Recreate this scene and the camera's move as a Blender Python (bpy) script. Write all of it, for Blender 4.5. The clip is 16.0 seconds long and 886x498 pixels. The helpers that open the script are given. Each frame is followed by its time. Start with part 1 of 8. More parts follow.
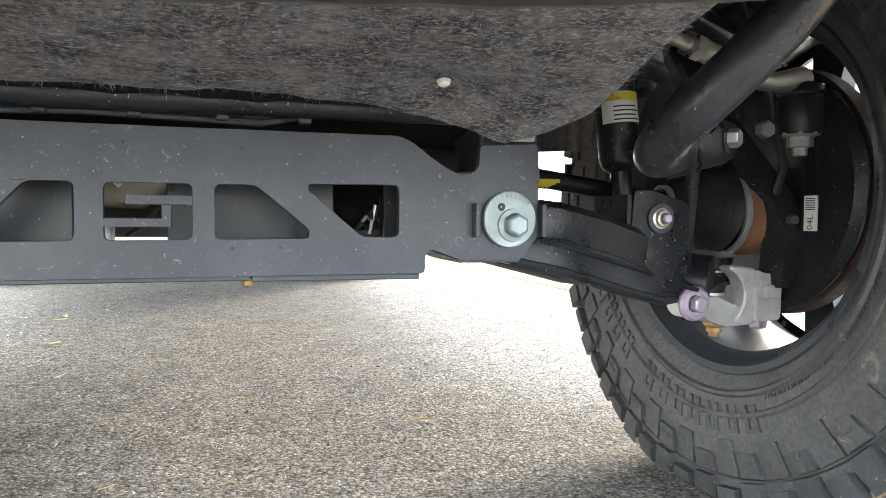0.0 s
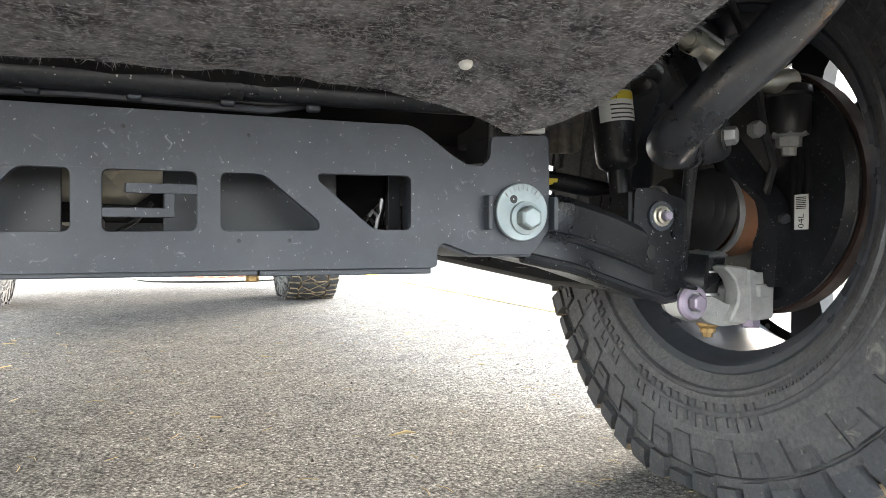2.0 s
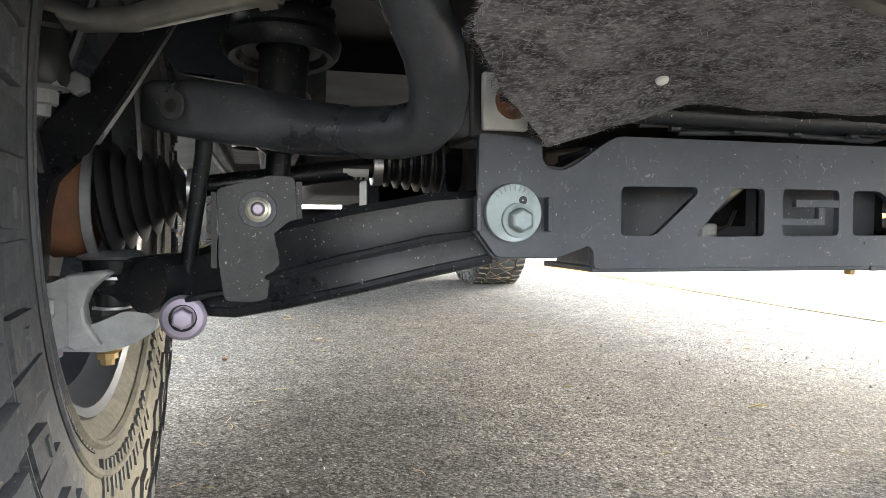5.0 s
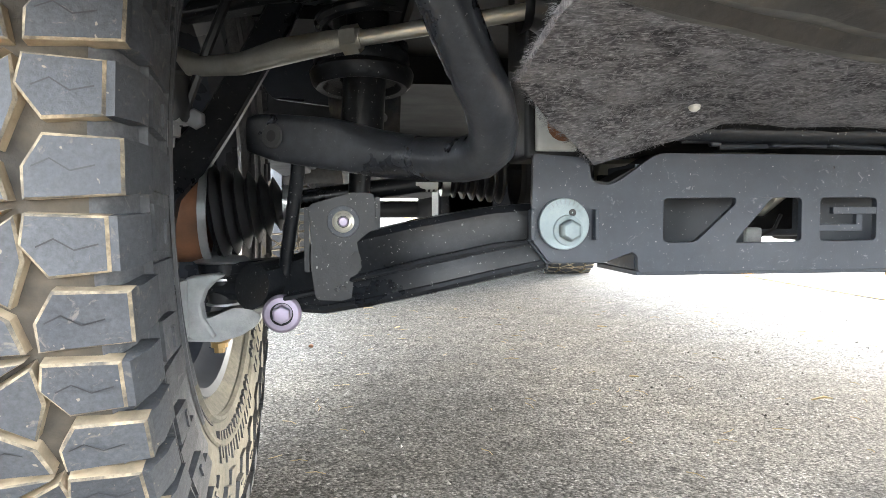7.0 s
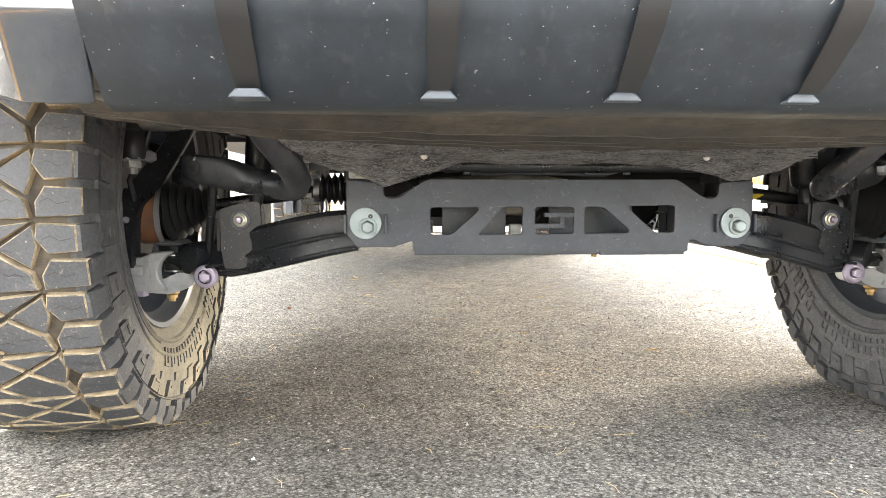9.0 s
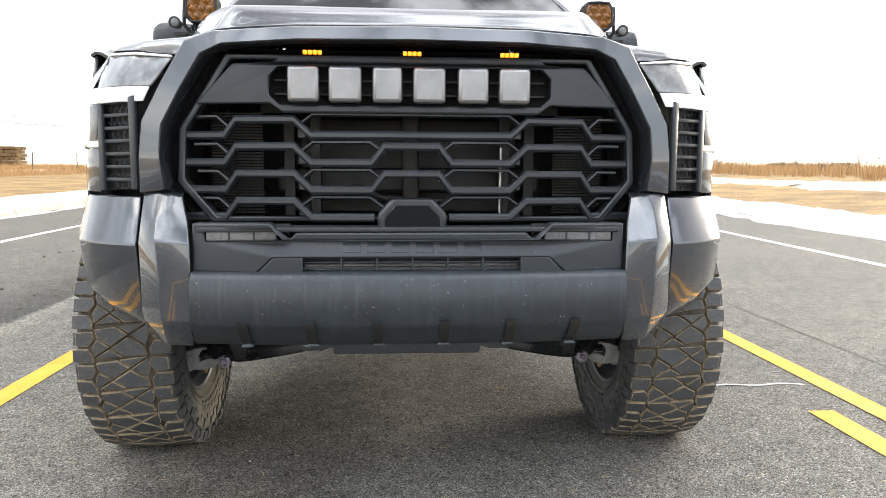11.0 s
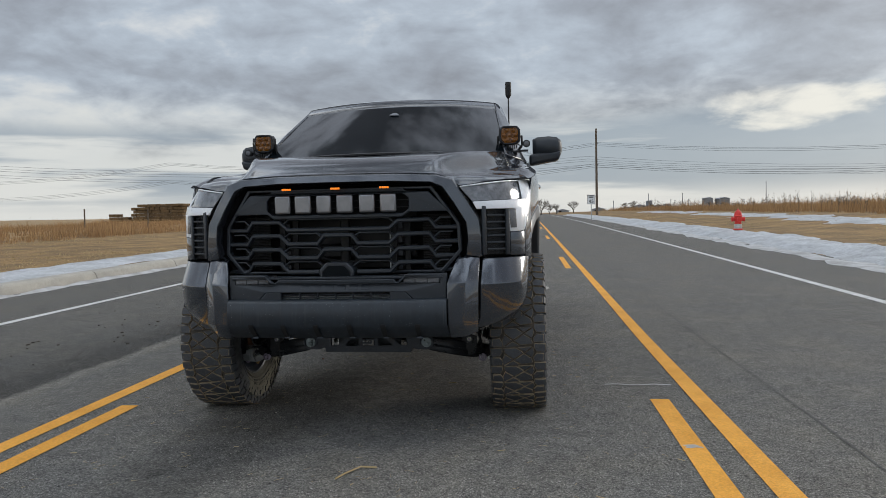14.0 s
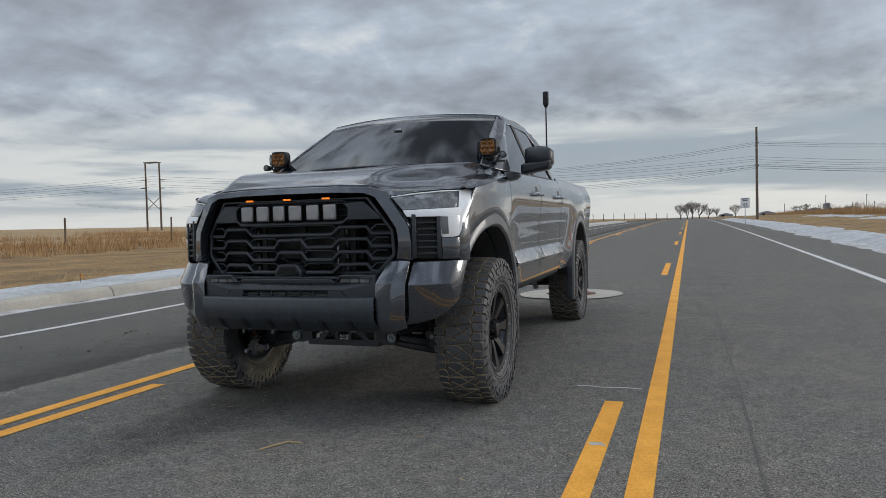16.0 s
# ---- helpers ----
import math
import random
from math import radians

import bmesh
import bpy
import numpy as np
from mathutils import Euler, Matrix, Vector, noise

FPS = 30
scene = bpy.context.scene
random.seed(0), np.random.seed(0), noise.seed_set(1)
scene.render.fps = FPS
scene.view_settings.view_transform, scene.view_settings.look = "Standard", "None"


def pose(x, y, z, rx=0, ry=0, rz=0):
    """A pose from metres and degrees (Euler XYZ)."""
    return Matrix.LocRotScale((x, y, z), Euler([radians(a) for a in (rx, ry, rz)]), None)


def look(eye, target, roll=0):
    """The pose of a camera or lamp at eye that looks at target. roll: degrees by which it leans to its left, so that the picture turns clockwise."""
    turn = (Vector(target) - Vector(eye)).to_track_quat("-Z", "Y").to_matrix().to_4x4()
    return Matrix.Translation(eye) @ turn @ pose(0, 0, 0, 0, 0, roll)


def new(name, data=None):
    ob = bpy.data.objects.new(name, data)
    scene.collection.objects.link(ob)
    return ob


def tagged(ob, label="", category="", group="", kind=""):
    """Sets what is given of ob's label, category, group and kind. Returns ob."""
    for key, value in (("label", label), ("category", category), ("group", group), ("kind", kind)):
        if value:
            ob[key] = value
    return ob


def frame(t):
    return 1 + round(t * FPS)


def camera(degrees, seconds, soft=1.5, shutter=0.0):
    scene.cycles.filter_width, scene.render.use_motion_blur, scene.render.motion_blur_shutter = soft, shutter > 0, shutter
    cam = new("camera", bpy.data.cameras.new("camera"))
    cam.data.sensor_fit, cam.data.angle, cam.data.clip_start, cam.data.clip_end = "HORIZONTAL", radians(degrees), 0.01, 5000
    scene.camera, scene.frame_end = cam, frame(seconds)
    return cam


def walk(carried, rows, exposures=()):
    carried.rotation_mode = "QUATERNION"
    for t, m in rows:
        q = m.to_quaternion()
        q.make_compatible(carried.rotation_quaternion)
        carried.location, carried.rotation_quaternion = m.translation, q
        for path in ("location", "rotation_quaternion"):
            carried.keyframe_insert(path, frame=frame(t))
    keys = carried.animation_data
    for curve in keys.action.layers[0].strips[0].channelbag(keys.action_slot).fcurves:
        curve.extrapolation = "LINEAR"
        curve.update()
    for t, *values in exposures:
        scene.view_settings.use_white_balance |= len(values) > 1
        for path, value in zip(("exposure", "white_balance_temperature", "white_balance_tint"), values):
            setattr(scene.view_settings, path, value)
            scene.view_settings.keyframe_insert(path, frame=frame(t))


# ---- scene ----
cam = camera(64.2, 16.0, soft=0.8)
PATH = [
    (0, (0.06, 0.027, 0.393), (0.669, 1.93, 0.306), 0.5),
    (0.5, (0.117, 0.063, 0.394), (0.876, 1.913, 0.357), 0.7),
    (1, (0.17, 0.063, 0.39), (0.982, 1.891, 0.39), 0.7),
    (1.5, (0.161, 0.073, 0.378), (0.965, 1.905, 0.379), 0.5),
    (2, (0.012, 0.068, 0.362), (0.749, 1.927, 0.344), -0.0),
    (2.5, (-0.146, 0.051, 0.341), (0.546, 1.927, 0.306), -0.2),
    (3, (-0.258, 0.047, 0.336), (0.408, 1.932, 0.289), -0.4),
    (3.5, (-0.312, 0.046, 0.331), (0.331, 1.939, 0.269), -0.1),
    (4, (-0.338, 0.046, 0.329), (0.275, 1.948, 0.261), 0.2),
    (4.5, (-0.455, 0.038, 0.346), (0.093, 1.96, 0.278), 0.3),
    (5, (-0.577, 0.043, 0.378), (-0.096, 1.984, 0.317), 0.4),
    (5.2, (-0.605, 0.047, 0.381), (-0.149, 1.993, 0.323), 0.4),
    (7.3, (-0.569, -0.124, 0.409), (-0.348, 1.86, 0.292), -0.4),
    (7.5, (-0.502, -0.189, 0.414), (-0.317, 1.798, 0.282), -0.6),
    (8, (-0.37, -0.339, 0.443), (-0.252, 1.651, 0.286), -0.6),
    (8.5, (-0.281, -0.445, 0.454), (-0.176, 1.546, 0.29), -0.4),
    (9, (-0.291, -0.589, 0.453), (-0.157, 1.4, 0.286), 0.1),
    (9.5, (-0.262, -0.807, 0.574), (-0.105, 1.178, 0.386), 0.5),
    (10, (-0.233, -1.093, 0.69), (-0.021, 0.886, 0.498), 0.7),
    (10.2, (-0.166, -1.217, 0.764), (-0.006, 0.763, 0.529), 0.4),
    (12.3, (0.067, -2.58, 1.097), (0.193, -0.591, 0.926), 0.1),
    (12.5, (0.163, -2.697, 1.104), (0.257, -0.705, 0.944), -0.3),
    (13, (0.41, -2.956, 1.128), (0.412, -0.96, 0.992), -0.6),
    (13.5, (0.637, -3.191, 1.143), (0.526, -1.197, 1.03), -1.0),
    (14, (0.935, -3.324, 1.126), (0.698, -1.341, 1.03), -1.3),
    (14.5, (1.25, -3.408, 1.105), (0.891, -1.443, 1.024), -1.5),
    (15, (1.547, -3.475, 1.108), (1.076, -1.532, 1.036), -1.6),
    (15.5, (1.845, -3.456, 1.101), (1.277, -1.54, 1.031), -1.5),
    (16, (2.144, -3.414, 1.11), (1.485, -1.527, 1.039), -1.5),
]
EXPOSURES = [(0, 4.18, 6800, 10), (1.5, 4.18, 6800, 10), (3.0, 3.80, 6900, 10), (5.2, 3.88, 6850, 10), (7.3, 4.33, 6600, 10), (8.5, 4.18, 7000, 11), (9.0, 4.18, 7450, 12), (9.5, 3.93, 8000, 12), (10.2, 3.53, 7700, 11), (10.9, 2.43, 7200, 11), (11.5, 1.66, 6900, 10), (12.3, 1.11, 6750, 10), (12.7, 0.88, 6600, 10), (13.5, 0.56, 6500, 10), (14.5, 0.46, 6450, 10), (16, 0.44, 6400, 10)]
walk(cam, [(t, look(eye, target, roll)) for t, eye, target, roll in PATH], EXPOSURES)
import mathutils


# ---- light ----
scene.view_settings.exposure = 0.0
world = bpy.data.worlds.new("world")
scene.world = world
world.use_nodes = True


def build_sky(nt):
    """Broken cloud deck over a thin clear sky: grey-blue bases, bright gaps towards the low sun."""
    N, L = nt.nodes, nt.links
    N.clear()
    out = N.new("ShaderNodeOutputWorld")
    bg = N.new("ShaderNodeBackground")
    sky = N.new("ShaderNodeTexSky")
    sky.sky_type, sky.sun_disc = "NISHITA", False
    sky.sun_elevation, sky.sun_rotation = radians(SUN_EL), radians(SUN_AZ)
    sky.air_density, sky.dust_density = 1.0, 0.6
    co = N.new("ShaderNodeTexCoord")
    sep = N.new("ShaderNodeSeparateXYZ")
    L.new(co.outputs["Generated"], sep.inputs[0])

    def math_node(op, a, b=None, c=None):
        n = N.new("ShaderNodeMath")
        n.operation = op
        for i, v in enumerate((a, b, c)):
            if v is None:
                continue
            if isinstance(v, (int, float)):
                n.inputs[i].default_value = v
            else:
                L.new(v, n.inputs[i])
        return n.outputs[0]

    zz = math_node("MAXIMUM", sep.outputs[2], 0.0)
    den = math_node("ADD", zz, 0.26)
    px = math_node("DIVIDE", sep.outputs[0], den)
    py = math_node("DIVIDE", sep.outputs[1], den)
    comb = N.new("ShaderNodeCombineXYZ")
    L.new(px, comb.inputs[0])
    L.new(py, comb.inputs[1])
    comb.inputs[2].default_value = 3.7

    def cloud(scale, detail, rough, dist, stretch, off):
        mp = N.new("ShaderNodeMapping")
        mp.inputs["Scale"].default_value = stretch
        mp.inputs["Location"].default_value = off
        L.new(comb.outputs[0], mp.inputs[0])
        n = N.new("ShaderNodeTexNoise")
        n.inputs["Scale"].default_value = scale
        n.inputs["Detail"].default_value = detail
        n.inputs["Roughness"].default_value = rough
        n.inputs["Distortion"].default_value = dist
        L.new(mp.outputs[0], n.inputs["Vector"])
        return n.outputs["Fac"]

    big = cloud(1.15, 7, 0.55, 0.25, (0.75, 1.0, 1), (2.1, 0.9, 0))
    fine = cloud(4.6, 8, 0.56, 0.25, (0.9, 0.8, 1), (4.0, 2.0, 0))
    mix = math_node("ADD", math_node("MULTIPLY", big, 0.68), math_node("MULTIPLY", fine, 0.32))
    # the deck is closed to the west and overhead, torn open towards the sun
    side = math_node("MULTIPLY", sep.outputs[0], 0.03)
    lift = math_node("MULTIPLY", math_node("SUBTRACT", math_node("SUBTRACT", math_node("MINIMUM", zz, 0.34), 0.20), math_node("MULTIPLY", math_node("MAXIMUM", math_node("SUBTRACT", zz, 0.42), 0.0), 0.2)), 0.45)
    deck = math_node("ADD", mix, math_node("ADD", side, lift))
    ramp = N.new("ShaderNodeValToRGB")
    e = ramp.color_ramp.elements
    e[0].position, e[0].color = 0.375, (1.42, 1.41, 1.37, 1)
    e[1].position, e[1].color = 0.66, (0.36, 0.375, 0.425, 1)
    for p, c in ((0.42, (1.06, 1.11, 1.15, 1)), (0.465, (0.76, 0.86, 0.98, 1)), (0.52, (0.60, 0.665, 0.76, 1)), (0.585, (0.46, 0.495, 0.56, 1))):
        el = e.new(p)
        el.color = c
    L.new(deck, ramp.inputs[0])
    # pale, more even gap between the deck and the land
    low = N.new("ShaderNodeMapRange")
    low.inputs["From Min"].default_value, low.inputs["From Max"].default_value = 0.105, 0.19
    low.inputs["To Min"].default_value, low.inputs["To Max"].default_value = 0.90, 0.0
    low.interpolation_type = "SMOOTHSTEP"
    L.new(math_node("ADD", zz, math_node("MULTIPLY", math_node("SUBTRACT", mix, 0.5), 0.34)), low.inputs[0])
    veil = N.new("ShaderNodeMixRGB")
    veil.inputs[2].default_value = (1.13, 1.15, 1.12, 1)
    L.new(low.outputs[0], veil.inputs[0])
    L.new(ramp.outputs[0], veil.inputs[1])
    # long flat bars of blue-grey stratus low over the land
    flat = N.new("ShaderNodeCombineXYZ")
    L.new(math_node("MULTIPLY", sep.outputs[0], 1.8), flat.inputs[0])
    L.new(math_node("MULTIPLY", sep.outputs[1], 2.2), flat.inputs[1])
    L.new(math_node("MULTIPLY", zz, 22.0), flat.inputs[2])
    bars = N.new("ShaderNodeTexNoise")
    bars.inputs["Scale"].default_value, bars.inputs["Detail"].default_value, bars.inputs["Roughness"].default_value = 1.0, 6, 0.55
    L.new(flat.outputs[0], bars.inputs["Vector"])
    cut = N.new("ShaderNodeMapRange")
    cut.inputs["From Min"].default_value, cut.inputs["From Max"].default_value = 0.43, 0.56
    cut.interpolation_type = "SMOOTHSTEP"
    L.new(math_node("ADD", bars.outputs["Fac"], math_node("MULTIPLY", math_node("MAXIMUM", math_node("SUBTRACT", sep.outputs[0], 0.06), 0.0), 0.55)), cut.inputs[0])
    belt = N.new("ShaderNodeMapRange")
    belt.inputs["From Min"].default_value, belt.inputs["From Max"].default_value = 0.135, 0.10
    belt.interpolation_type = "SMOOTHSTEP"
    L.new(math_node("SUBTRACT", zz, math_node("MULTIPLY", math_node("MAXIMUM", sep.outputs[0], 0.0), 0.07)), belt.inputs[0])
    foot = N.new("ShaderNodeMapRange")
    foot.inputs["From Min"].default_value, foot.inputs["From Max"].default_value = 0.005, 0.045
    foot.interpolation_type = "SMOOTHSTEP"
    L.new(zz, foot.inputs[0])
    stratus = N.new("ShaderNodeMixRGB")
    stratus.inputs[2].default_value = (0.43, 0.53, 0.645, 1)
    L.new(math_node("MULTIPLY", math_node("MULTIPLY", cut.outputs[0], belt.outputs[0]), math_node("MULTIPLY", foot.outputs[0], 0.8)), stratus.inputs[0])
    L.new(veil.outputs[0], stratus.inputs[1])
    veil = stratus
    # glow of the veiled sun
    sd = N.new("ShaderNodeVectorMath")
    sd.operation = "DOT_PRODUCT"
    sd.inputs[1].default_value = SUN_DIR
    L.new(co.outputs["Generated"], sd.inputs[0])
    halo = math_node("POWER", math_node("MAXIMUM", sd.outputs["Value"], 0.0), 9.0)
    gap = math_node("MULTIPLY", halo, math_node("SUBTRACT", 1.0, math_node("MULTIPLY", mix, 1.1)))
    glow = N.new("ShaderNodeMixRGB")
    glow.blend_type = "ADD"
    glow.inputs[0].default_value = 1.0
    gm = N.new("ShaderNodeMixRGB")
    gm.blend_type = "MULTIPLY"
    gm.inputs[0].default_value = 1.0
    gm.inputs[1].default_value = (0.92, 0.89, 0.82, 1)
    L.new(gap, gm.inputs[2])
    L.new(veil.outputs[0], glow.inputs[1])
    L.new(gm.outputs[0], glow.inputs[2])
    # one bright rift low in the deck, beside the sun
    du = math_node("DIVIDE", math_node("SUBTRACT", sep.outputs[0], 0.325), 0.085)
    dv = math_node("DIVIDE", math_node("SUBTRACT", sep.outputs[2], 0.128), 0.026)
    far = math_node("ADD", math_node("MULTIPLY", du, du), math_node("MULTIPLY", dv, dv))
    rift = N.new("ShaderNodeMapRange")
    rift.inputs["From Min"].default_value, rift.inputs["From Max"].default_value = 1.6, 0.0
    rift.inputs["To Max"].default_value = 0.85
    rift.interpolation_type = "SMOOTHSTEP"
    L.new(math_node("ADD", math_node("ADD", far, math_node("MULTIPLY", math_node("SUBTRACT", fine, 0.5), 5.0)), math_node("MULTIPLY", math_node("LESS_THAN", sep.outputs[1], 0.0), 9.0)), rift.inputs[0])
    lit = N.new("ShaderNodeMixRGB")
    lit.inputs[2].default_value = (1.50, 1.45, 1.30, 1)
    L.new(rift.outputs[0], lit.inputs[0])
    L.new(glow.outputs[0], lit.inputs[1])
    glow = lit
    # thin share of the clear sky behind it all
    sk = N.new("ShaderNodeMixRGB")
    sk.blend_type = "ADD"
    sk.inputs[0].default_value = 1.0
    sks = N.new("ShaderNodeMixRGB")
    sks.blend_type = "MULTIPLY"
    sks.inputs[0].default_value = 1.0
    sks.inputs[2].default_value = (0.012, 0.012, 0.012, 1)
    L.new(sky.outputs[0], sks.inputs[1])
    L.new(glow.outputs[0], sk.inputs[1])
    L.new(sks.outputs[0], sk.inputs[2])
    # the cloud is thinner and brighter overhead
    over = N.new("ShaderNodeMapRange")
    over.inputs["From Min"].default_value, over.inputs["From Max"].default_value = 0.20, 0.85
    over.inputs["To Min"].default_value, over.inputs["To Max"].default_value = 0.42, 0.58
    over.interpolation_type = "SMOOTHSTEP"
    L.new(zz, over.inputs[0])
    # the deck thins out behind the camera
    thin = N.new("ShaderNodeMapRange")
    thin.inputs["From Min"].default_value, thin.inputs["From Max"].default_value = 0.55, -0.65
    thin.inputs["To Min"].default_value, thin.inputs["To Max"].default_value = 1.0, 1.5
    thin.interpolation_type = "SMOOTHSTEP"
    L.new(sep.outputs[1], thin.inputs[0])
    # torn cloud overhead, with darker and brighter patches
    torn = N.new("ShaderNodeMapRange")
    torn.inputs["From Min"].default_value, torn.inputs["From Max"].default_value = 0.43, 0.58
    torn.inputs["To Min"].default_value, torn.inputs["To Max"].default_value = 1.9, 0.34
    torn.interpolation_type = "SMOOTHSTEP"
    L.new(cloud(3.6, 6, 0.55, 0.3, (1.0, 1.0, 1), (7.0, 5.0, 0)), torn.inputs[0])
    high = N.new("ShaderNodeMapRange")
    high.inputs["From Min"].default_value, high.inputs["From Max"].default_value = 0.42, 0.70
    high.interpolation_type = "SMOOTHSTEP"
    L.new(zz, high.inputs[0])
    patch = math_node("ADD", 1.0, math_node("MULTIPLY", high.outputs[0], math_node("SUBTRACT", torn.outputs[0], 1.0)))
    bright = math_node("MULTIPLY", math_node("MULTIPLY", over.outputs[0], thin.outputs[0]), patch)
    fin = N.new("ShaderNodeMixRGB")
    fin.blend_type = "MULTIPLY"
    fin.inputs[0].default_value = 1.0
    L.new(sk.outputs[0], fin.inputs[1])
    L.new(bright, fin.inputs[2])
    L.new(fin.outputs[0], bg.inputs[0])
    bg.inputs[1].default_value = SKY_STRENGTH
    L.new(bg.outputs[0], out.inputs[0])


SUN_EL, SUN_AZ, SKY_STRENGTH = 14.0, 52.0, 1.0
SUN_DIR = Vector((math.sin(radians(SUN_AZ)) * math.cos(radians(SUN_EL)), math.cos(radians(SUN_AZ)) * math.cos(radians(SUN_EL)), math.sin(radians(SUN_EL))))
build_sky(world.node_tree)
sun = new("sun", bpy.data.lights.new("sun", "SUN"))
sun.data.energy, sun.data.angle, sun.data.color = 0.9, radians(22), (1.0, 0.93, 0.83)
sun.matrix_world = look(SUN_DIR * 50, (0, 0, 0))


# ---- materials ----
def surf(name, c1, c2=None, scale=6.0, rough=0.6, rough2=None, metal=0.0, bump=0.0, bscale=60.0, coat=0.0, runs=0.0, spots=None, spot_scale=90.0, spot_amount=0.62, island=0.0, trans=0.0, spec=0.5, fine=None, emit=None, scuff=None):
    """Procedural surface: two colours by a broad and a fine noise, roughness and relief that vary with them, and small pale or dark flecks."""
    m = bpy.data.materials.new(name)
    m.use_nodes = True
    N, L = m.node_tree.nodes, m.node_tree.links
    b = N["Principled BSDF"]
    co = N.new("ShaderNodeTexCoord")

    def tex(s, d=5, ro=0.6):
        n = N.new("ShaderNodeTexNoise")
        n.inputs["Scale"].default_value, n.inputs["Detail"].default_value, n.inputs["Roughness"].default_value = s, d, ro
        L.new(co.outputs["Object"], n.inputs["Vector"])
        return n.outputs["Fac"]

    def ramp(src, p0, p1, k0, k1):
        r = N.new("ShaderNodeValToRGB")
        r.color_ramp.elements[0].position, r.color_ramp.elements[0].color = p0, (*k0, 1)
        r.color_ramp.elements[1].position, r.color_ramp.elements[1].color = p1, (*k1, 1)
        L.new(src, r.inputs[0])
        return r.outputs[0]

    def mix(kind, f, a, bb):
        n = N.new("ShaderNodeMixRGB")
        n.blend_type = kind
        for i, v in enumerate((f, a, bb)):
            if isinstance(v, (int, float)):
                n.inputs[i].default_value = v
            elif isinstance(v, tuple):
                n.inputs[i].default_value = (*v, 1)
            else:
                L.new(v, n.inputs[i])
        return n.outputs[0]

    c2 = c2 or tuple(v * 0.8 for v in c1)
    broad = tex(scale)
    col = ramp(broad, 0.36, 0.64, c1, c2)
    if fine:
        f = tex(fine[0], 4, 0.7)
        col = mix("MULTIPLY", 1.0, col, ramp(f, 0.3, 0.7, (fine[1],) * 3, (fine[2],) * 3))
    if runs:
        # dried water runs, long down the surface
        mp = N.new("ShaderNodeMapping")
        mp.inputs["Scale"].default_value = (38, 38, 2.2)
        L.new(co.outputs["Object"], mp.inputs[0])
        n = N.new("ShaderNodeTexNoise")
        n.inputs["Scale"].default_value, n.inputs["Detail"].default_value = 1.0, 5
        L.new(mp.outputs[0], n.inputs["Vector"])
        col = mix("MULTIPLY", 1.0, col, ramp(n.outputs["Fac"], 0.42, 0.68, (1 - runs * 0.3,) * 3, (1 + runs,) * 3))
        n2 = N.new("ShaderNodeTexNoise")
        n2.inputs["Scale"].default_value, n2.inputs["Detail"].default_value, n2.inputs["Roughness"].default_value = 2.3, 4, 0.6
        L.new(mp.outputs[0], n2.inputs["Vector"])
        col = mix("MIX", ramp(n2.outputs["Fac"], 0.56, 0.72, (0, 0, 0), (0.12, 0.12, 0.12)), col, (0.16, 0.155, 0.15))
    if island:
        g = N.new("ShaderNodeNewGeometry")
        col = mix("MULTIPLY", 1.0, col, ramp(g.outputs["Random Per Island"], 0.0, 1.0, (1 - island,) * 3, (1 + island,) * 3))
    if spots:
        s = tex(spot_scale, 2, 0.5)
        sp = ramp(s, spot_amount, spot_amount + 0.03, (0, 0, 0), (1, 1, 1))
        col = mix("MIX", sp, col, spots)
    if scuff:
        # rubbed and scratched places, ragged, paler than the rest
        n = N.new("ShaderNodeTexNoise")
        n.inputs["Scale"].default_value, n.inputs["Detail"].default_value, n.inputs["Roughness"].default_value, n.inputs["Distortion"].default_value = scuff[1], 9, 0.72, 1.6
        L.new(co.outputs["Object"], n.inputs["Vector"])
        col = mix("MIX", ramp(n.outputs["Fac"], scuff[2], scuff[2] + 0.09, (0, 0, 0), (0.75, 0.75, 0.75)), col, scuff[0])
    L.new(col, b.inputs["Base Color"])
    rr = N.new("ShaderNodeMapRange")
    rr.inputs["From Min"].default_value, rr.inputs["From Max"].default_value = 0.35, 0.65
    rr.inputs["To Min"].default_value, rr.inputs["To Max"].default_value = rough, rough if rough2 is None else rough2
    L.new(broad, rr.inputs[0])
    L.new(rr.outputs[0], b.inputs["Roughness"])
    b.inputs["Metallic"].default_value = metal
    b.inputs["Coat Weight"].default_value = coat
    b.inputs["Coat Roughness"].default_value = 0.02
    b.inputs["Specular IOR Level"].default_value = spec
    b.inputs["Transmission Weight"].default_value = trans
    if emit:
        b.inputs["Emission Color"].default_value = (*emit[0], 1)
        b.inputs["Emission Strength"].default_value = emit[1]
    if bump:
        bp = N.new("ShaderNodeBump")
        bp.inputs["Strength"].default_value, bp.inputs["Distance"].default_value = bump, 0.004
        L.new(tex(bscale, 6, 0.65), bp.inputs["Height"])
        L.new(bp.outputs[0], b.inputs["Normal"])
    return m


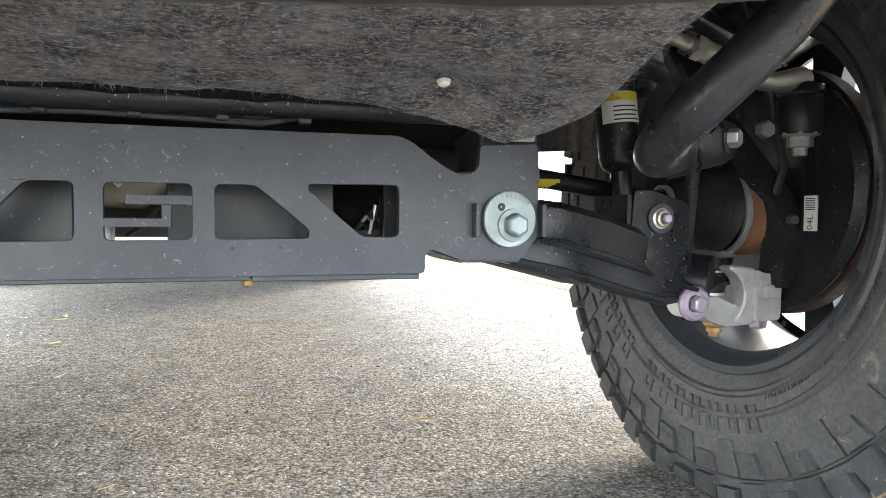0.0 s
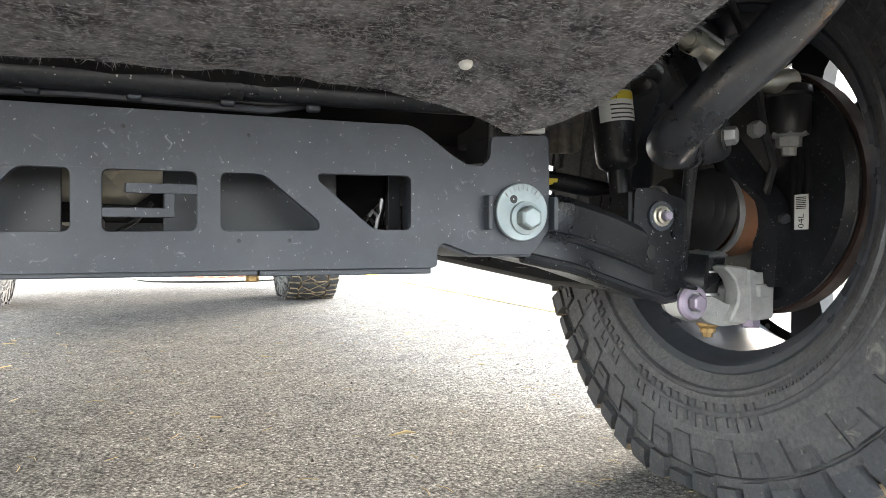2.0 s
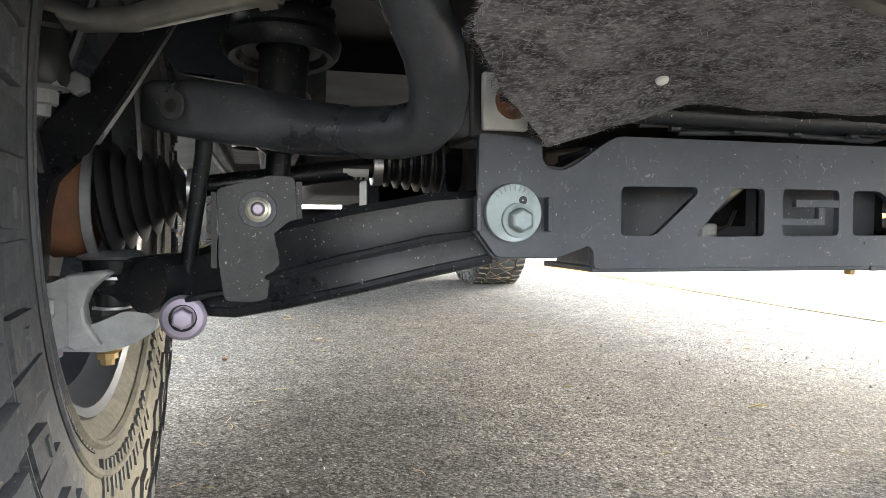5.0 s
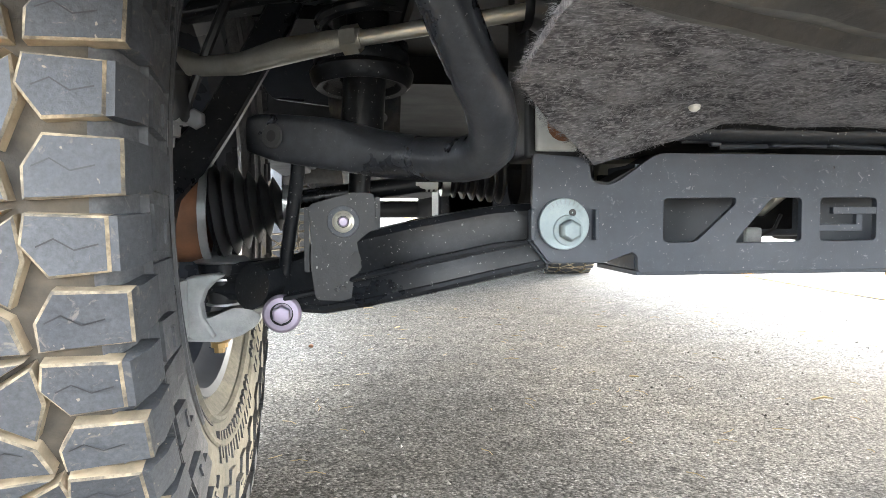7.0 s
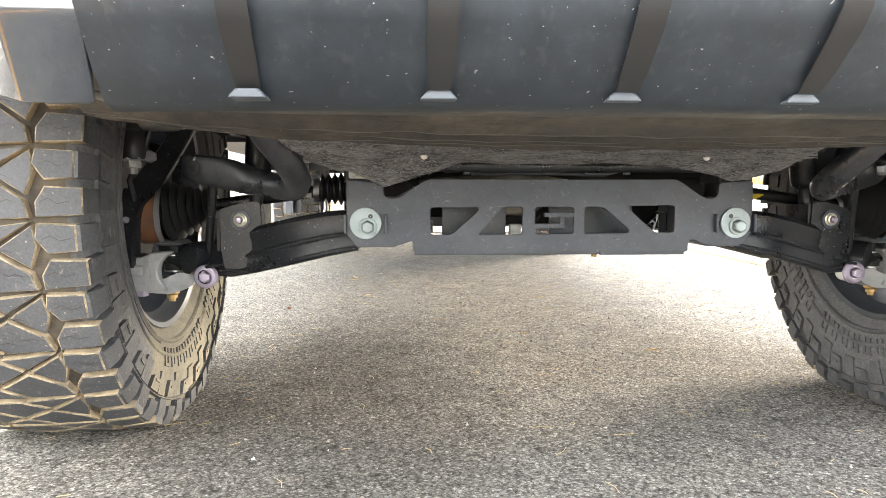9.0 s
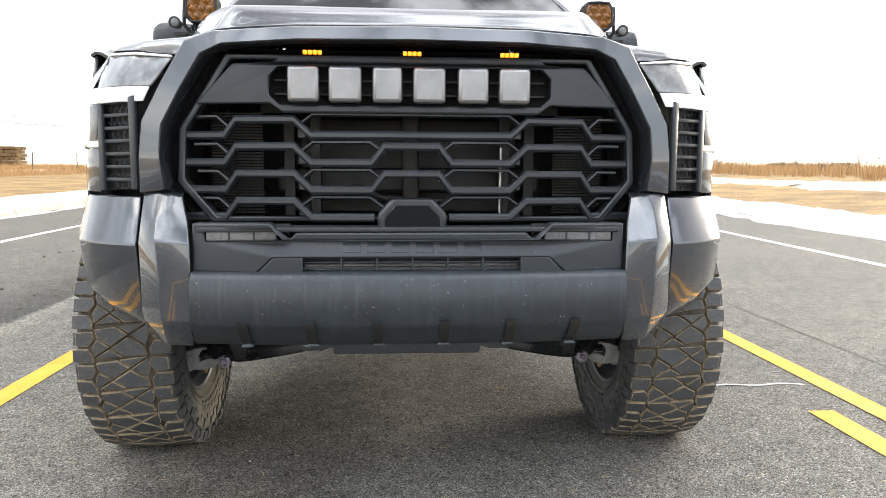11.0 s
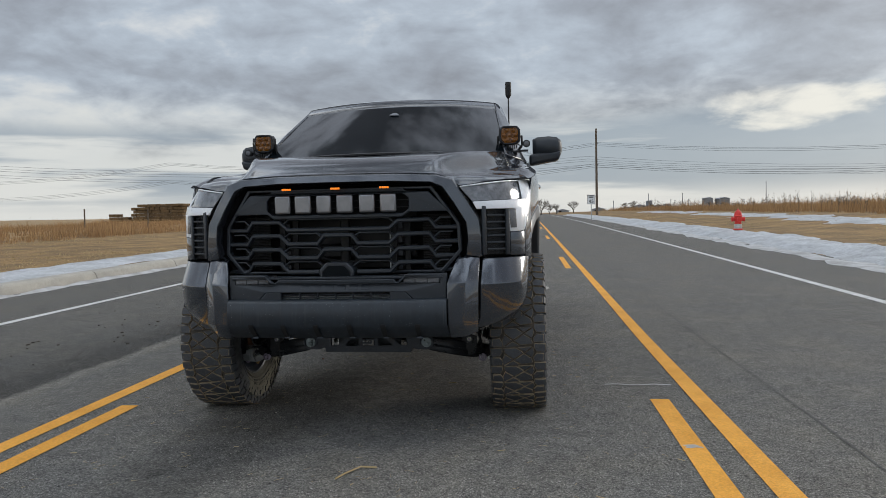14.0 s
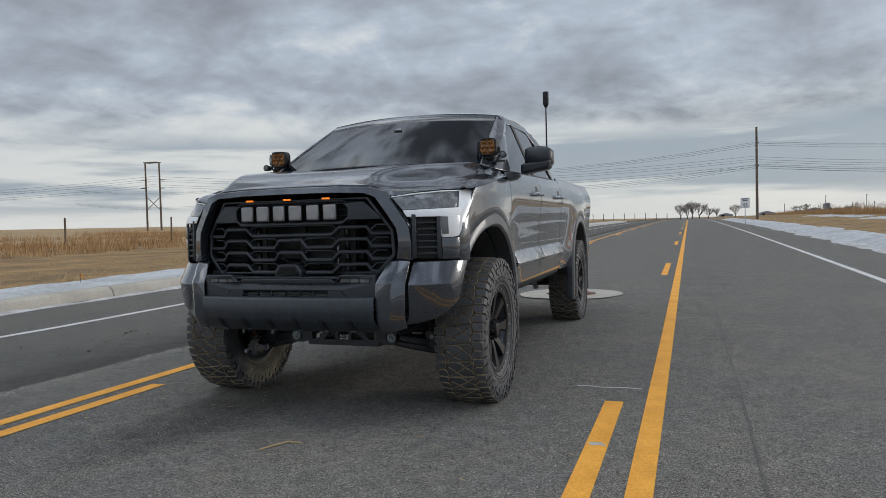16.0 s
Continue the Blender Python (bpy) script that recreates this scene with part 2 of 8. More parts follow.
M = {
    "paint": surf("grey metallic paint", (0.062, 0.070, 0.084), (0.057, 0.065, 0.078), 2, 0.22, 0.26, 0.6, coat=1.0, fine=(900, 0.85, 1.2)),
    "flare": surf("grey flare paint", (0.060, 0.067, 0.079), (0.055, 0.062, 0.073), 2, 0.38, 0.44, 0.35, coat=0.25, fine=(900, 0.85, 1.2)),
    "bar_paint": surf("chipped black bar paint", (0.012, 0.0135, 0.017), (0.024, 0.026, 0.030), 14, 0.24, 0.40, bump=0.12, bscale=220, spots=(0.16, 0.16, 0.155), spot_scale=300, spot_amount=0.71, fine=(70, 0.7, 1.5), scuff=((0.075, 0.077, 0.08), 40, 0.61)),
    "liner": surf("dusty black plastic liner", (0.040, 0.041, 0.043), (0.065, 0.064, 0.062), 7, 0.7, 0.85, bump=0.2, bscale=120, fine=(40, 0.7, 1.3)),
    "satin": surf("dark satin plastic", (0.0225, 0.0275, 0.034), (0.019, 0.0235, 0.030), 5, 0.36, 0.46, 0.0, spec=0.42, bump=0.03, bscale=500, spots=(0.30, 0.30, 0.30), spot_scale=330, spot_amount=0.72),
    "skid": surf("grey painted bumper skin", (0.0205, 0.027, 0.035), (0.018, 0.024, 0.0315), 4, 0.36, 0.46, 0.0, runs=0.20, bump=0.05, bscale=400, spots=(0.30, 0.31, 0.31), spot_scale=190, spot_amount=0.722, fine=(25, 0.80, 1.2)),
    "black": surf("black plastic", (0.009, 0.009, 0.010), (0.014, 0.014, 0.015), 7, 0.5, 0.65, bump=0.05, bscale=300),
    "grille": surf("satin grey grille bars", (0.0235, 0.0285, 0.035), (0.020, 0.0245, 0.031), 9, 0.30, 0.38, 0.0),
    "silver": surf("silver badge", (0.26, 0.26, 0.27), (0.22, 0.22, 0.23), 20, 0.3, 0.38, 0.8),
    "silver_trim": surf("silver grey moulding", (0.30, 0.315, 0.34), (0.27, 0.285, 0.31), 6, 0.22, 0.3, 0.6, coat=0.6),
    "glass": surf("tinted glass", (0.005, 0.007, 0.009), (0.004, 0.006, 0.008), 1, 0.005, 0.01, 0.0, spec=0.30),
    "side_glass": surf("lightly tinted side glass", (0.012, 0.014, 0.017), (0.010, 0.012, 0.015), 1, 0.01, 0.02, 0.0, spec=0.9),
    "lamp_clear": surf("clear lamp lens", (0.15, 0.153, 0.16), (0.10, 0.104, 0.112), 40, 0.22, 0.32, 0.0, coat=0.25, bump=0.1, bscale=120),
    "lamp_dark": surf("smoked lamp lens", (0.10, 0.105, 0.115), (0.19, 0.20, 0.215), 30, 0.06, 0.14, 0.15, coat=1.0, bump=0.05, bscale=60),
    "chrome": surf("bright lamp bezel", (0.84, 0.85, 0.87), (0.80, 0.81, 0.83), 10, 0.25, 0.3, 0.0, coat=0.6),
    "amber": surf("amber lens", (0.24, 0.085, 0.006), (0.11, 0.038, 0.004), 90, 0.12, 0.22, spec=0.5, bump=0.15, bscale=240),
    "amber_lit": surf("lit amber marker", (0.5, 0.14, 0.01), (0.5, 0.14, 0.01), 60, 0.2, emit=((1.0, 0.24, 0.012), 0.55)),
    "relief": surf("worn raised rubber", (0.066, 0.068, 0.072), (0.046, 0.047, 0.050), 20, 0.5, 0.65, bump=0.2, bscale=250, fine=(120, 0.7, 1.35), scuff=((0.19, 0.18, 0.165), 30, 0.585)),
    "rubber": surf("tyre rubber", (0.056, 0.058, 0.063), (0.092, 0.092, 0.093), 11, 0.58, 0.76, bump=0.25, bscale=220, fine=(160, 0.65, 1.45), spots=(0.13, 0.125, 0.115), spot_scale=60, spot_amount=0.70, scuff=((0.20, 0.19, 0.175), 24, 0.60)),
    "tread": surf("tread rubber", (0.038, 0.041, 0.047), (0.056, 0.058, 0.062), 9, 0.55, 0.72, bump=0.2, bscale=200, island=0.18, spots=(0.20, 0.17, 0.13), spot_scale=150, spot_amount=0.71, fine=(240, 0.75, 1.3), scuff=((0.15, 0.13, 0.105), 45, 0.575)),
    "floor_dust": surf("dark dusty groove floor", (0.10, 0.082, 0.06), (0.045, 0.04, 0.034), 22, 0.9, 0.95, bump=0.4, bscale=120),
    "dust_edge": surf("dust on a rubber edge", (0.33, 0.26, 0.17), (0.075, 0.068, 0.058), 34, 0.9, 0.95, bump=0.4, bscale=160, fine=(210, 0.6, 1.3)),
    "groove": surf("dusty tread groove", (0.36, 0.28, 0.185), (0.17, 0.135, 0.09), 26, 0.9, 0.95, bump=0.4, bscale=120),
    "dusty": surf("dusty tyre sidewall", (0.21, 0.19, 0.14), (0.12, 0.112, 0.09), 6, 0.85, 0.95, bump=0.2, bscale=150, fine=(120, 0.75, 1.2)),
    "rim": surf("black wheel", (0.010, 0.010, 0.011), (0.015, 0.015, 0.016), 8, 0.36, 0.44, 0.0, spec=0.35),
    "barrel": surf("grey wheel barrel", (0.060, 0.066, 0.078), (0.042, 0.047, 0.056), 6, 0.24, 0.36, 0.15, fine=(60, 0.85, 1.12)),
    "bolt": surf("zinc bolt", (0.55, 0.56, 0.57), (0.42, 0.43, 0.44), 30, 0.35, 0.5, 0.85),
    "cam": surf("zinc alignment cam", (0.26, 0.305, 0.315), (0.20, 0.24, 0.25), 40, 0.42, 0.55, 0.45, bump=0.1, bscale=300),
    "mauve": surf("mauve zinc bolt", (0.40, 0.34, 0.43), (0.32, 0.28, 0.35), 40, 0.4, 0.55, 0.45),
    "brassy": surf("yellow zinc bolt", (0.42, 0.27, 0.11), (0.30, 0.2, 0.09), 50, 0.45, 0.6, 0.5),
    "powder": surf("powder-coated steel", (0.0275, 0.0335, 0.0445), (0.0235, 0.0295, 0.0400), 9, 0.40, 0.52, 0.0, bump=0.08, bscale=600, spots=(0.25, 0.25, 0.245), spot_scale=300, spot_amount=0.698, fine=(40, 0.86, 1.14), scuff=((0.17, 0.175, 0.18), 75, 0.60)),
    "lip": surf("dusty bumper lip", (0.055, 0.053, 0.049), (0.115, 0.108, 0.093), 14, 0.6, 0.8, bump=0.2, bscale=120, fine=(60, 0.7, 1.3)),
    "arm": surf("black coated suspension steel", (0.0070, 0.0080, 0.0100), (0.0140, 0.0152, 0.0175), 12, 0.26, 0.42, 0.0, bump=0.10, bscale=300, spots=(0.20, 0.20, 0.195), spot_scale=240, spot_amount=0.69, fine=(90, 0.7, 1.5), spec=0.30),
    "frame": surf("black frame paint", (0.007, 0.0075, 0.009), (0.013, 0.013, 0.0135), 6, 0.5, 0.7, bump=0.1, bscale=150),
    "cast": surf("cast aluminium", (0.47, 0.475, 0.465), (0.34, 0.345, 0.34), 30, 0.5, 0.62, 0.35, bump=0.3, bscale=260),
    "steel": surf("dull zinc rod", (0.62, 0.60, 0.53), (0.44, 0.42, 0.35), 22, 0.28, 0.42, 0.8, bump=0.15, bscale=250),
    "mud": surf("mud-splashed frame paint", (0.20, 0.17, 0.13), (0.045, 0.052, 0.065), 16, 0.6, 0.8, runs=1.2, bump=0.3, bscale=90, fine=(60, 0.6, 1.4)),
    "boot": surf("rubber boot", (0.014, 0.014, 0.015), (0.022, 0.022, 0.023), 20, 0.32, 0.45, bump=0.05, bscale=300),
    "rust": surf("rust film", (0.20, 0.085, 0.04), (0.12, 0.06, 0.035), 25, 0.7, 0.85, 0.1, bump=0.2, bscale=300),
    "rotor": surf("brown rotor edge", (0.050, 0.026, 0.020), (0.030, 0.018, 0.016), 25, 0.6, 0.75, 0.3, bump=0.2, bscale=300),
    "pale": surf("pale painted bracket", (0.52, 0.53, 0.50), (0.40, 0.40, 0.37), 20, 0.6, 0.7, bump=0.1),
    "label": surf("white paper label", (0.72, 0.72, 0.69), (0.66, 0.66, 0.63), 30, 0.6),
    "yellow_tag": surf("yellow label", (0.75, 0.60, 0.05), (0.7, 0.55, 0.05), 30, 0.55),
    "ink": surf("dark print", (0.03, 0.03, 0.03), (0.04, 0.04, 0.04), 30, 0.7),
    "tray": surf("dirty plastic undertray", (0.024, 0.022, 0.020), (0.066, 0.058, 0.048), 9, 0.55, 0.8, bump=0.35, bscale=140, fine=(45, 0.6, 1.5), spots=(0.26, 0.23, 0.18), spot_scale=300, spot_amount=0.73),
    "yellow_paint": surf("yellow road paint", (0.88, 0.41, 0.045), (0.76, 0.34, 0.035), 3, 0.7, 0.8, bump=0.6, bscale=160, fine=(90, 0.78, 1.15)),
    "white_paint": surf("white road paint", (0.66, 0.66, 0.64), (0.54, 0.54, 0.52), 3, 0.7, 0.8, bump=0.5, bscale=160, fine=(90, 0.82, 1.1)),
    "tar": surf("tar seam", (0.10, 0.096, 0.092), (0.14, 0.135, 0.128), 9, 0.95, 1.0, bump=0.4, spec=0.1),
    "concrete": surf("kerb concrete", (0.46, 0.43, 0.37), (0.36, 0.34, 0.30), 2, 0.85, 0.9, bump=0.4, bscale=90, fine=(40, 0.85, 1.1)),
    "snow": surf("old snow", (0.58, 0.60, 0.625), (0.42, 0.43, 0.44), 1.1, 0.6, 0.75, bump=1.0, bscale=14, fine=(9, 0.70, 1.08), spots=(0.26, 0.23, 0.19), spot_scale=26, spot_amount=0.72),
    "slush": surf("grey slush", (0.52, 0.52, 0.52), (0.34, 0.33, 0.32), 3, 0.5, 0.7, bump=0.8, bscale=25),
    "straw": surf("mown straw verge", (0.31, 0.187, 0.068), (0.145, 0.089, 0.036), 0.8, 0.9, 0.95, bump=1.0, bscale=30, fine=(14, 0.6, 1.4)),
    "field": surf("stubble field", (0.38, 0.26, 0.125), (0.30, 0.20, 0.10), 0.04, 0.95, fine=(0.6, 0.75, 1.2)),
    "dry": surf("dry tall grass", (0.44, 0.27, 0.125), (0.31, 0.18, 0.08), 0.5, 0.9, island=0.3),
    "dry_pale": surf("pale straw", (0.52, 0.40, 0.21), (0.40, 0.29, 0.14), 0.5, 0.9, island=0.3),
    "wood": surf("weathered wood", (0.15, 0.115, 0.085), (0.10, 0.08, 0.06), 2, 0.85, bump=0.4, bscale=20),
    "wire": surf("dull wire", (0.09, 0.10, 0.11), (0.08, 0.09, 0.1), 2, 0.6),
    "hay": surf("stacked hay", (0.17, 0.105, 0.048), (0.11, 0.070, 0.034), 0.8, 0.95, bump=0.9, bscale=6, fine=(5, 0.7, 1.25)),
    "red": surf("red hydrant paint", (0.74, 0.040, 0.028), (0.60, 0.032, 0.024), 9, 0.4, 0.5, bump=0.1),
    "far_wall": surf("far pale wall", (0.30, 0.31, 0.32), (0.22, 0.23, 0.24), 0.3, 0.8),
    # far steel lightened for distance haze; cam marks and camera cover share it
    "far_dark": surf("far grey steel, haze mixed in", (0.20, 0.21, 0.23), (0.24, 0.25, 0.27), 0.3, 0.7),
    "fin": surf("dark cooler metal", (0.030, 0.029, 0.028), (0.018, 0.018, 0.019), 9, 0.5, 0.6, 0.3),
    # darker than plain black: recess shade is put into this sheet's colour
    "shade_black": surf("matt black sheet with recess shade", (0.009, 0.009, 0.0095), (0.017, 0.017, 0.017), 30, 0.8, 0.95, spec=0.1, bump=0.5, bscale=60),
    # the skid's plastic made paler, so the light on it is in the colour
    "lit_clip": surf("bumper plastic clip, lit tone", (0.070, 0.084, 0.102), (0.056, 0.068, 0.084), 9, 0.4, 0.5),
    "twig": surf("bare twigs", (0.12, 0.10, 0.08), (0.09, 0.075, 0.06), 1, 0.9),
    "grit": surf("loose road grit", (0.34, 0.32, 0.28), (0.10, 0.092, 0.082), 14, 0.85, island=0.75),
    "stone": surf("small stone", (0.32, 0.30, 0.28), (0.24, 0.23, 0.21), 40, 0.8),
    "sign": surf("sign face", (0.75, 0.75, 0.74), (0.7, 0.7, 0.69), 4, 0.5),
}


def felt_material():
    """Grey needle felt: long soft streaks of pale fibre over a dark mat."""
    m = surf("grey needle felt", (0.050, 0.048, 0.051), (0.185, 0.180, 0.184), 21, 0.95, 1.0, bump=1.0, bscale=130, fine=(70, 0.45, 1.6))
    N, L = m.node_tree.nodes, m.node_tree.links
    b = N["Principled BSDF"]
    co = N.new("ShaderNodeTexCoord")
    old = b.inputs["Base Color"].links[0].from_socket
    src = old
    for k, (sc, turn, at, colour) in enumerate((((95, 210, 160), 0.35, 0.585, (0.23, 0.225, 0.23)), ((230, 110, 170), -0.3, 0.60, (0.30, 0.295, 0.30)), ((170, 420, 300), 1.0, 0.62, (0.46, 0.455, 0.45)))):
        mp = N.new("ShaderNodeMapping")
        mp.inputs["Scale"].default_value = sc
        mp.inputs["Rotation"].default_value = (0.1, 0.15, turn)
        mp.inputs["Location"].default_value = (3.0 * k, 5.0 * k, 0)
        L.new(co.outputs["Object"], mp.inputs[0])
        n = N.new("ShaderNodeTexNoise")
        n.inputs["Scale"].default_value, n.inputs["Detail"].default_value, n.inputs["Roughness"].default_value, n.inputs["Distortion"].default_value = 1.0, 3, 0.6, 0.25
        L.new(mp.outputs[0], n.inputs["Vector"])
        r = N.new("ShaderNodeValToRGB")
        r.color_ramp.elements[0].position, r.color_ramp.elements[1].position = at - 0.07, at + 0.13
        L.new(n.outputs["Fac"], r.inputs[0])
        mx = N.new("ShaderNodeMixRGB")
        mx.inputs[2].default_value = (*colour, 1)
        L.new(r.outputs[0], mx.inputs[0])
        L.new(src, mx.inputs[1])
        src = mx.outputs[0]
    L.new(src, b.inputs["Base Color"])
    b.inputs["Specular IOR Level"].default_value = 0.1
    return m


M["felt"] = felt_material()


def asphalt_material():
    """Aged asphalt: stone chips of many greys in dark binder, sandy and stained patches."""
    m = bpy.data.materials.new("asphalt")
    m.use_nodes = True
    N, L = m.node_tree.nodes, m.node_tree.links
    b = N["Principled BSDF"]
    co = N.new("ShaderNodeTexCoord")

    def noise_tex(s, d, ro):
        n = N.new("ShaderNodeTexNoise")
        n.inputs["Scale"].default_value, n.inputs["Detail"].default_value, n.inputs["Roughness"].default_value = s, d, ro
        L.new(co.outputs["Object"], n.inputs["Vector"])
        return n.outputs["Fac"]

    def chips(s):
        n = N.new("ShaderNodeTexVoronoi")
        n.inputs["Scale"].default_value = s
        L.new(co.outputs["Object"], n.inputs["Vector"])
        return n

    def ramp(src, *stops):
        r = N.new("ShaderNodeValToRGB")
        els = r.color_ramp.elements
        els[0].position, els[0].color = stops[0][0], (*stops[0][1], 1)
        els[1].position, els[1].color = stops[-1][0], (*stops[-1][1], 1)
        for p, c in stops[1:-1]:
            e = els.new(p)
            e.color = (*c, 1)
        L.new(src, r.inputs[0])
        return r.outputs[0]

    def mul(a, c, f=1.0):
        n = N.new("ShaderNodeMixRGB")
        n.blend_type = "MULTIPLY"
        n.inputs[0].default_value = f
        L.new(a, n.inputs[1])
        L.new(c, n.inputs[2])
        return n.outputs[0]

    g = lambda v: (v, v, v)
    base = ramp(noise_tex(0.7, 6, 0.62), (0.32, (0.208, 0.203, 0.193)), (0.5, (0.220, 0.213, 0.200)), (0.66, (0.238, 0.227, 0.208)))
    sand = ramp(noise_tex(2.3, 6, 0.65), (0.35, (0.95, 0.95, 0.95)), (0.50, (1.0, 0.99, 0.97)), (0.64, (1.05, 1.03, 0.98)))
    small, large = chips(330), chips(150)
    sep = N.new("ShaderNodeSeparateColor")
    L.new(small.outputs["Color"], sep.inputs[0])
    sep2 = N.new("ShaderNodeSeparateColor")
    L.new(large.outputs["Color"], sep2.inputs[0])
    grain = ramp(sep.outputs[0], (0.0, g(0.50)), (0.55, g(0.94)), (0.86, g(1.2)), (1.0, g(1.8)))
    stones = ramp(sep2.outputs[1], (0.0, g(0.68)), (0.7, g(1.0)), (0.93, g(1.14)), (1.0, g(1.65)))
    pits = ramp(large.outputs["Distance"], (0.0, g(1.0)), (0.45, g(1.0)), (0.8, g(0.48)))
    hollow = ramp(noise_tex(85, 3, 0.6), (0.60, g(1.0)), (0.66, g(0.58)), (0.72, g(0.42)))
    pocks = ramp(noise_tex(31, 5, 0.72), (0.56, g(1.02)), (0.62, g(0.66)), (0.70, g(0.42)))
    mottle = ramp(noise_tex(9, 6, 0.7), (0.34, g(0.86)), (0.5, g(1.02)), (0.66, g(1.16)))
    col = mul(mul(mul(mul(mul(mul(mul(base, sand), grain), stones), pits), hollow), pocks), mottle)
    # damp, oil-dark patches
    stain = ramp(noise_tex(1.35, 5, 0.6), (0.56, g(1.0)), (0.64, g(0.94)), (0.72, g(0.88)))
    col = mul(col, stain)
    xyz = N.new("ShaderNodeSeparateXYZ")
    L.new(co.outputs["Object"], xyz.inputs[0])

    def calc(op, a, b2, c=None):
        n = N.new("ShaderNodeMath")
        n.operation = op
        for i, v in enumerate((a, b2, c)):
            if isinstance(v, (int, float)):
                n.inputs[i].default_value = v
            elif v is not None:
                L.new(v, n.inputs[i])
        return n.outputs[0]

    # damp run-off and truck shade painted by the left front wheel, ragged, broken up
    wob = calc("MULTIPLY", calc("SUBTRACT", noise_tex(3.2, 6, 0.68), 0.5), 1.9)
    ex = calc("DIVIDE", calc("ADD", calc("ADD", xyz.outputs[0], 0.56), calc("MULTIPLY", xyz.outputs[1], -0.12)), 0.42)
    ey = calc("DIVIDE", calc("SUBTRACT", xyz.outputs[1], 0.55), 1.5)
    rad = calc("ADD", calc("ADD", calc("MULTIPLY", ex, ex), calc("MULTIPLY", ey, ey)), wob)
    # one darkening serves the wet patch and the truck's soft shadow
    damp_shade = ramp(calc("MULTIPLY", rad, 0.5), (0.10, g(0.60)), (0.36, g(0.82)), (0.56, g(1.0)))
    col = mul(col, damp_shade)
    # older, darker paving of the left lane with a dusty joint
    lane = ramp(calc("ADD", calc("MULTIPLY", calc("ADD", xyz.outputs[0], 4.82), 0.36), calc("MULTIPLY", calc("SUBTRACT", noise_tex(2.6, 7, 0.75), 0.5), 0.10)), (0.0, g(0.86)), (0.35, g(0.84)), (0.62, g(0.74)), (0.74, g(0.56)), (0.838, g(0.50)), (0.862, (1.30, 1.28, 1.22)), (0.885, (1.20, 1.18, 1.13)), (0.92, g(1.0)))
    col = mul(col, lane)
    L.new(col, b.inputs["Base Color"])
    b.inputs["Roughness"].default_value = 0.85
    b.inputs["Specular IOR Level"].default_value = 0.05
    bp = N.new("ShaderNodeBump")
    bp.inputs["Strength"].default_value, bp.inputs["Distance"].default_value = 0.7, 0.0025
    h = N.new("ShaderNodeMath")
    h.operation = "SUBTRACT"
    L.new(noise_tex(260, 4, 0.7), h.inputs[0])
    L.new(large.outputs["Distance"], h.inputs[1])
    L.new(h.outputs[0], bp.inputs["Height"])
    L.new(bp.outputs[0], b.inputs["Normal"])
    return m


M["asphalt"] = asphalt_material()


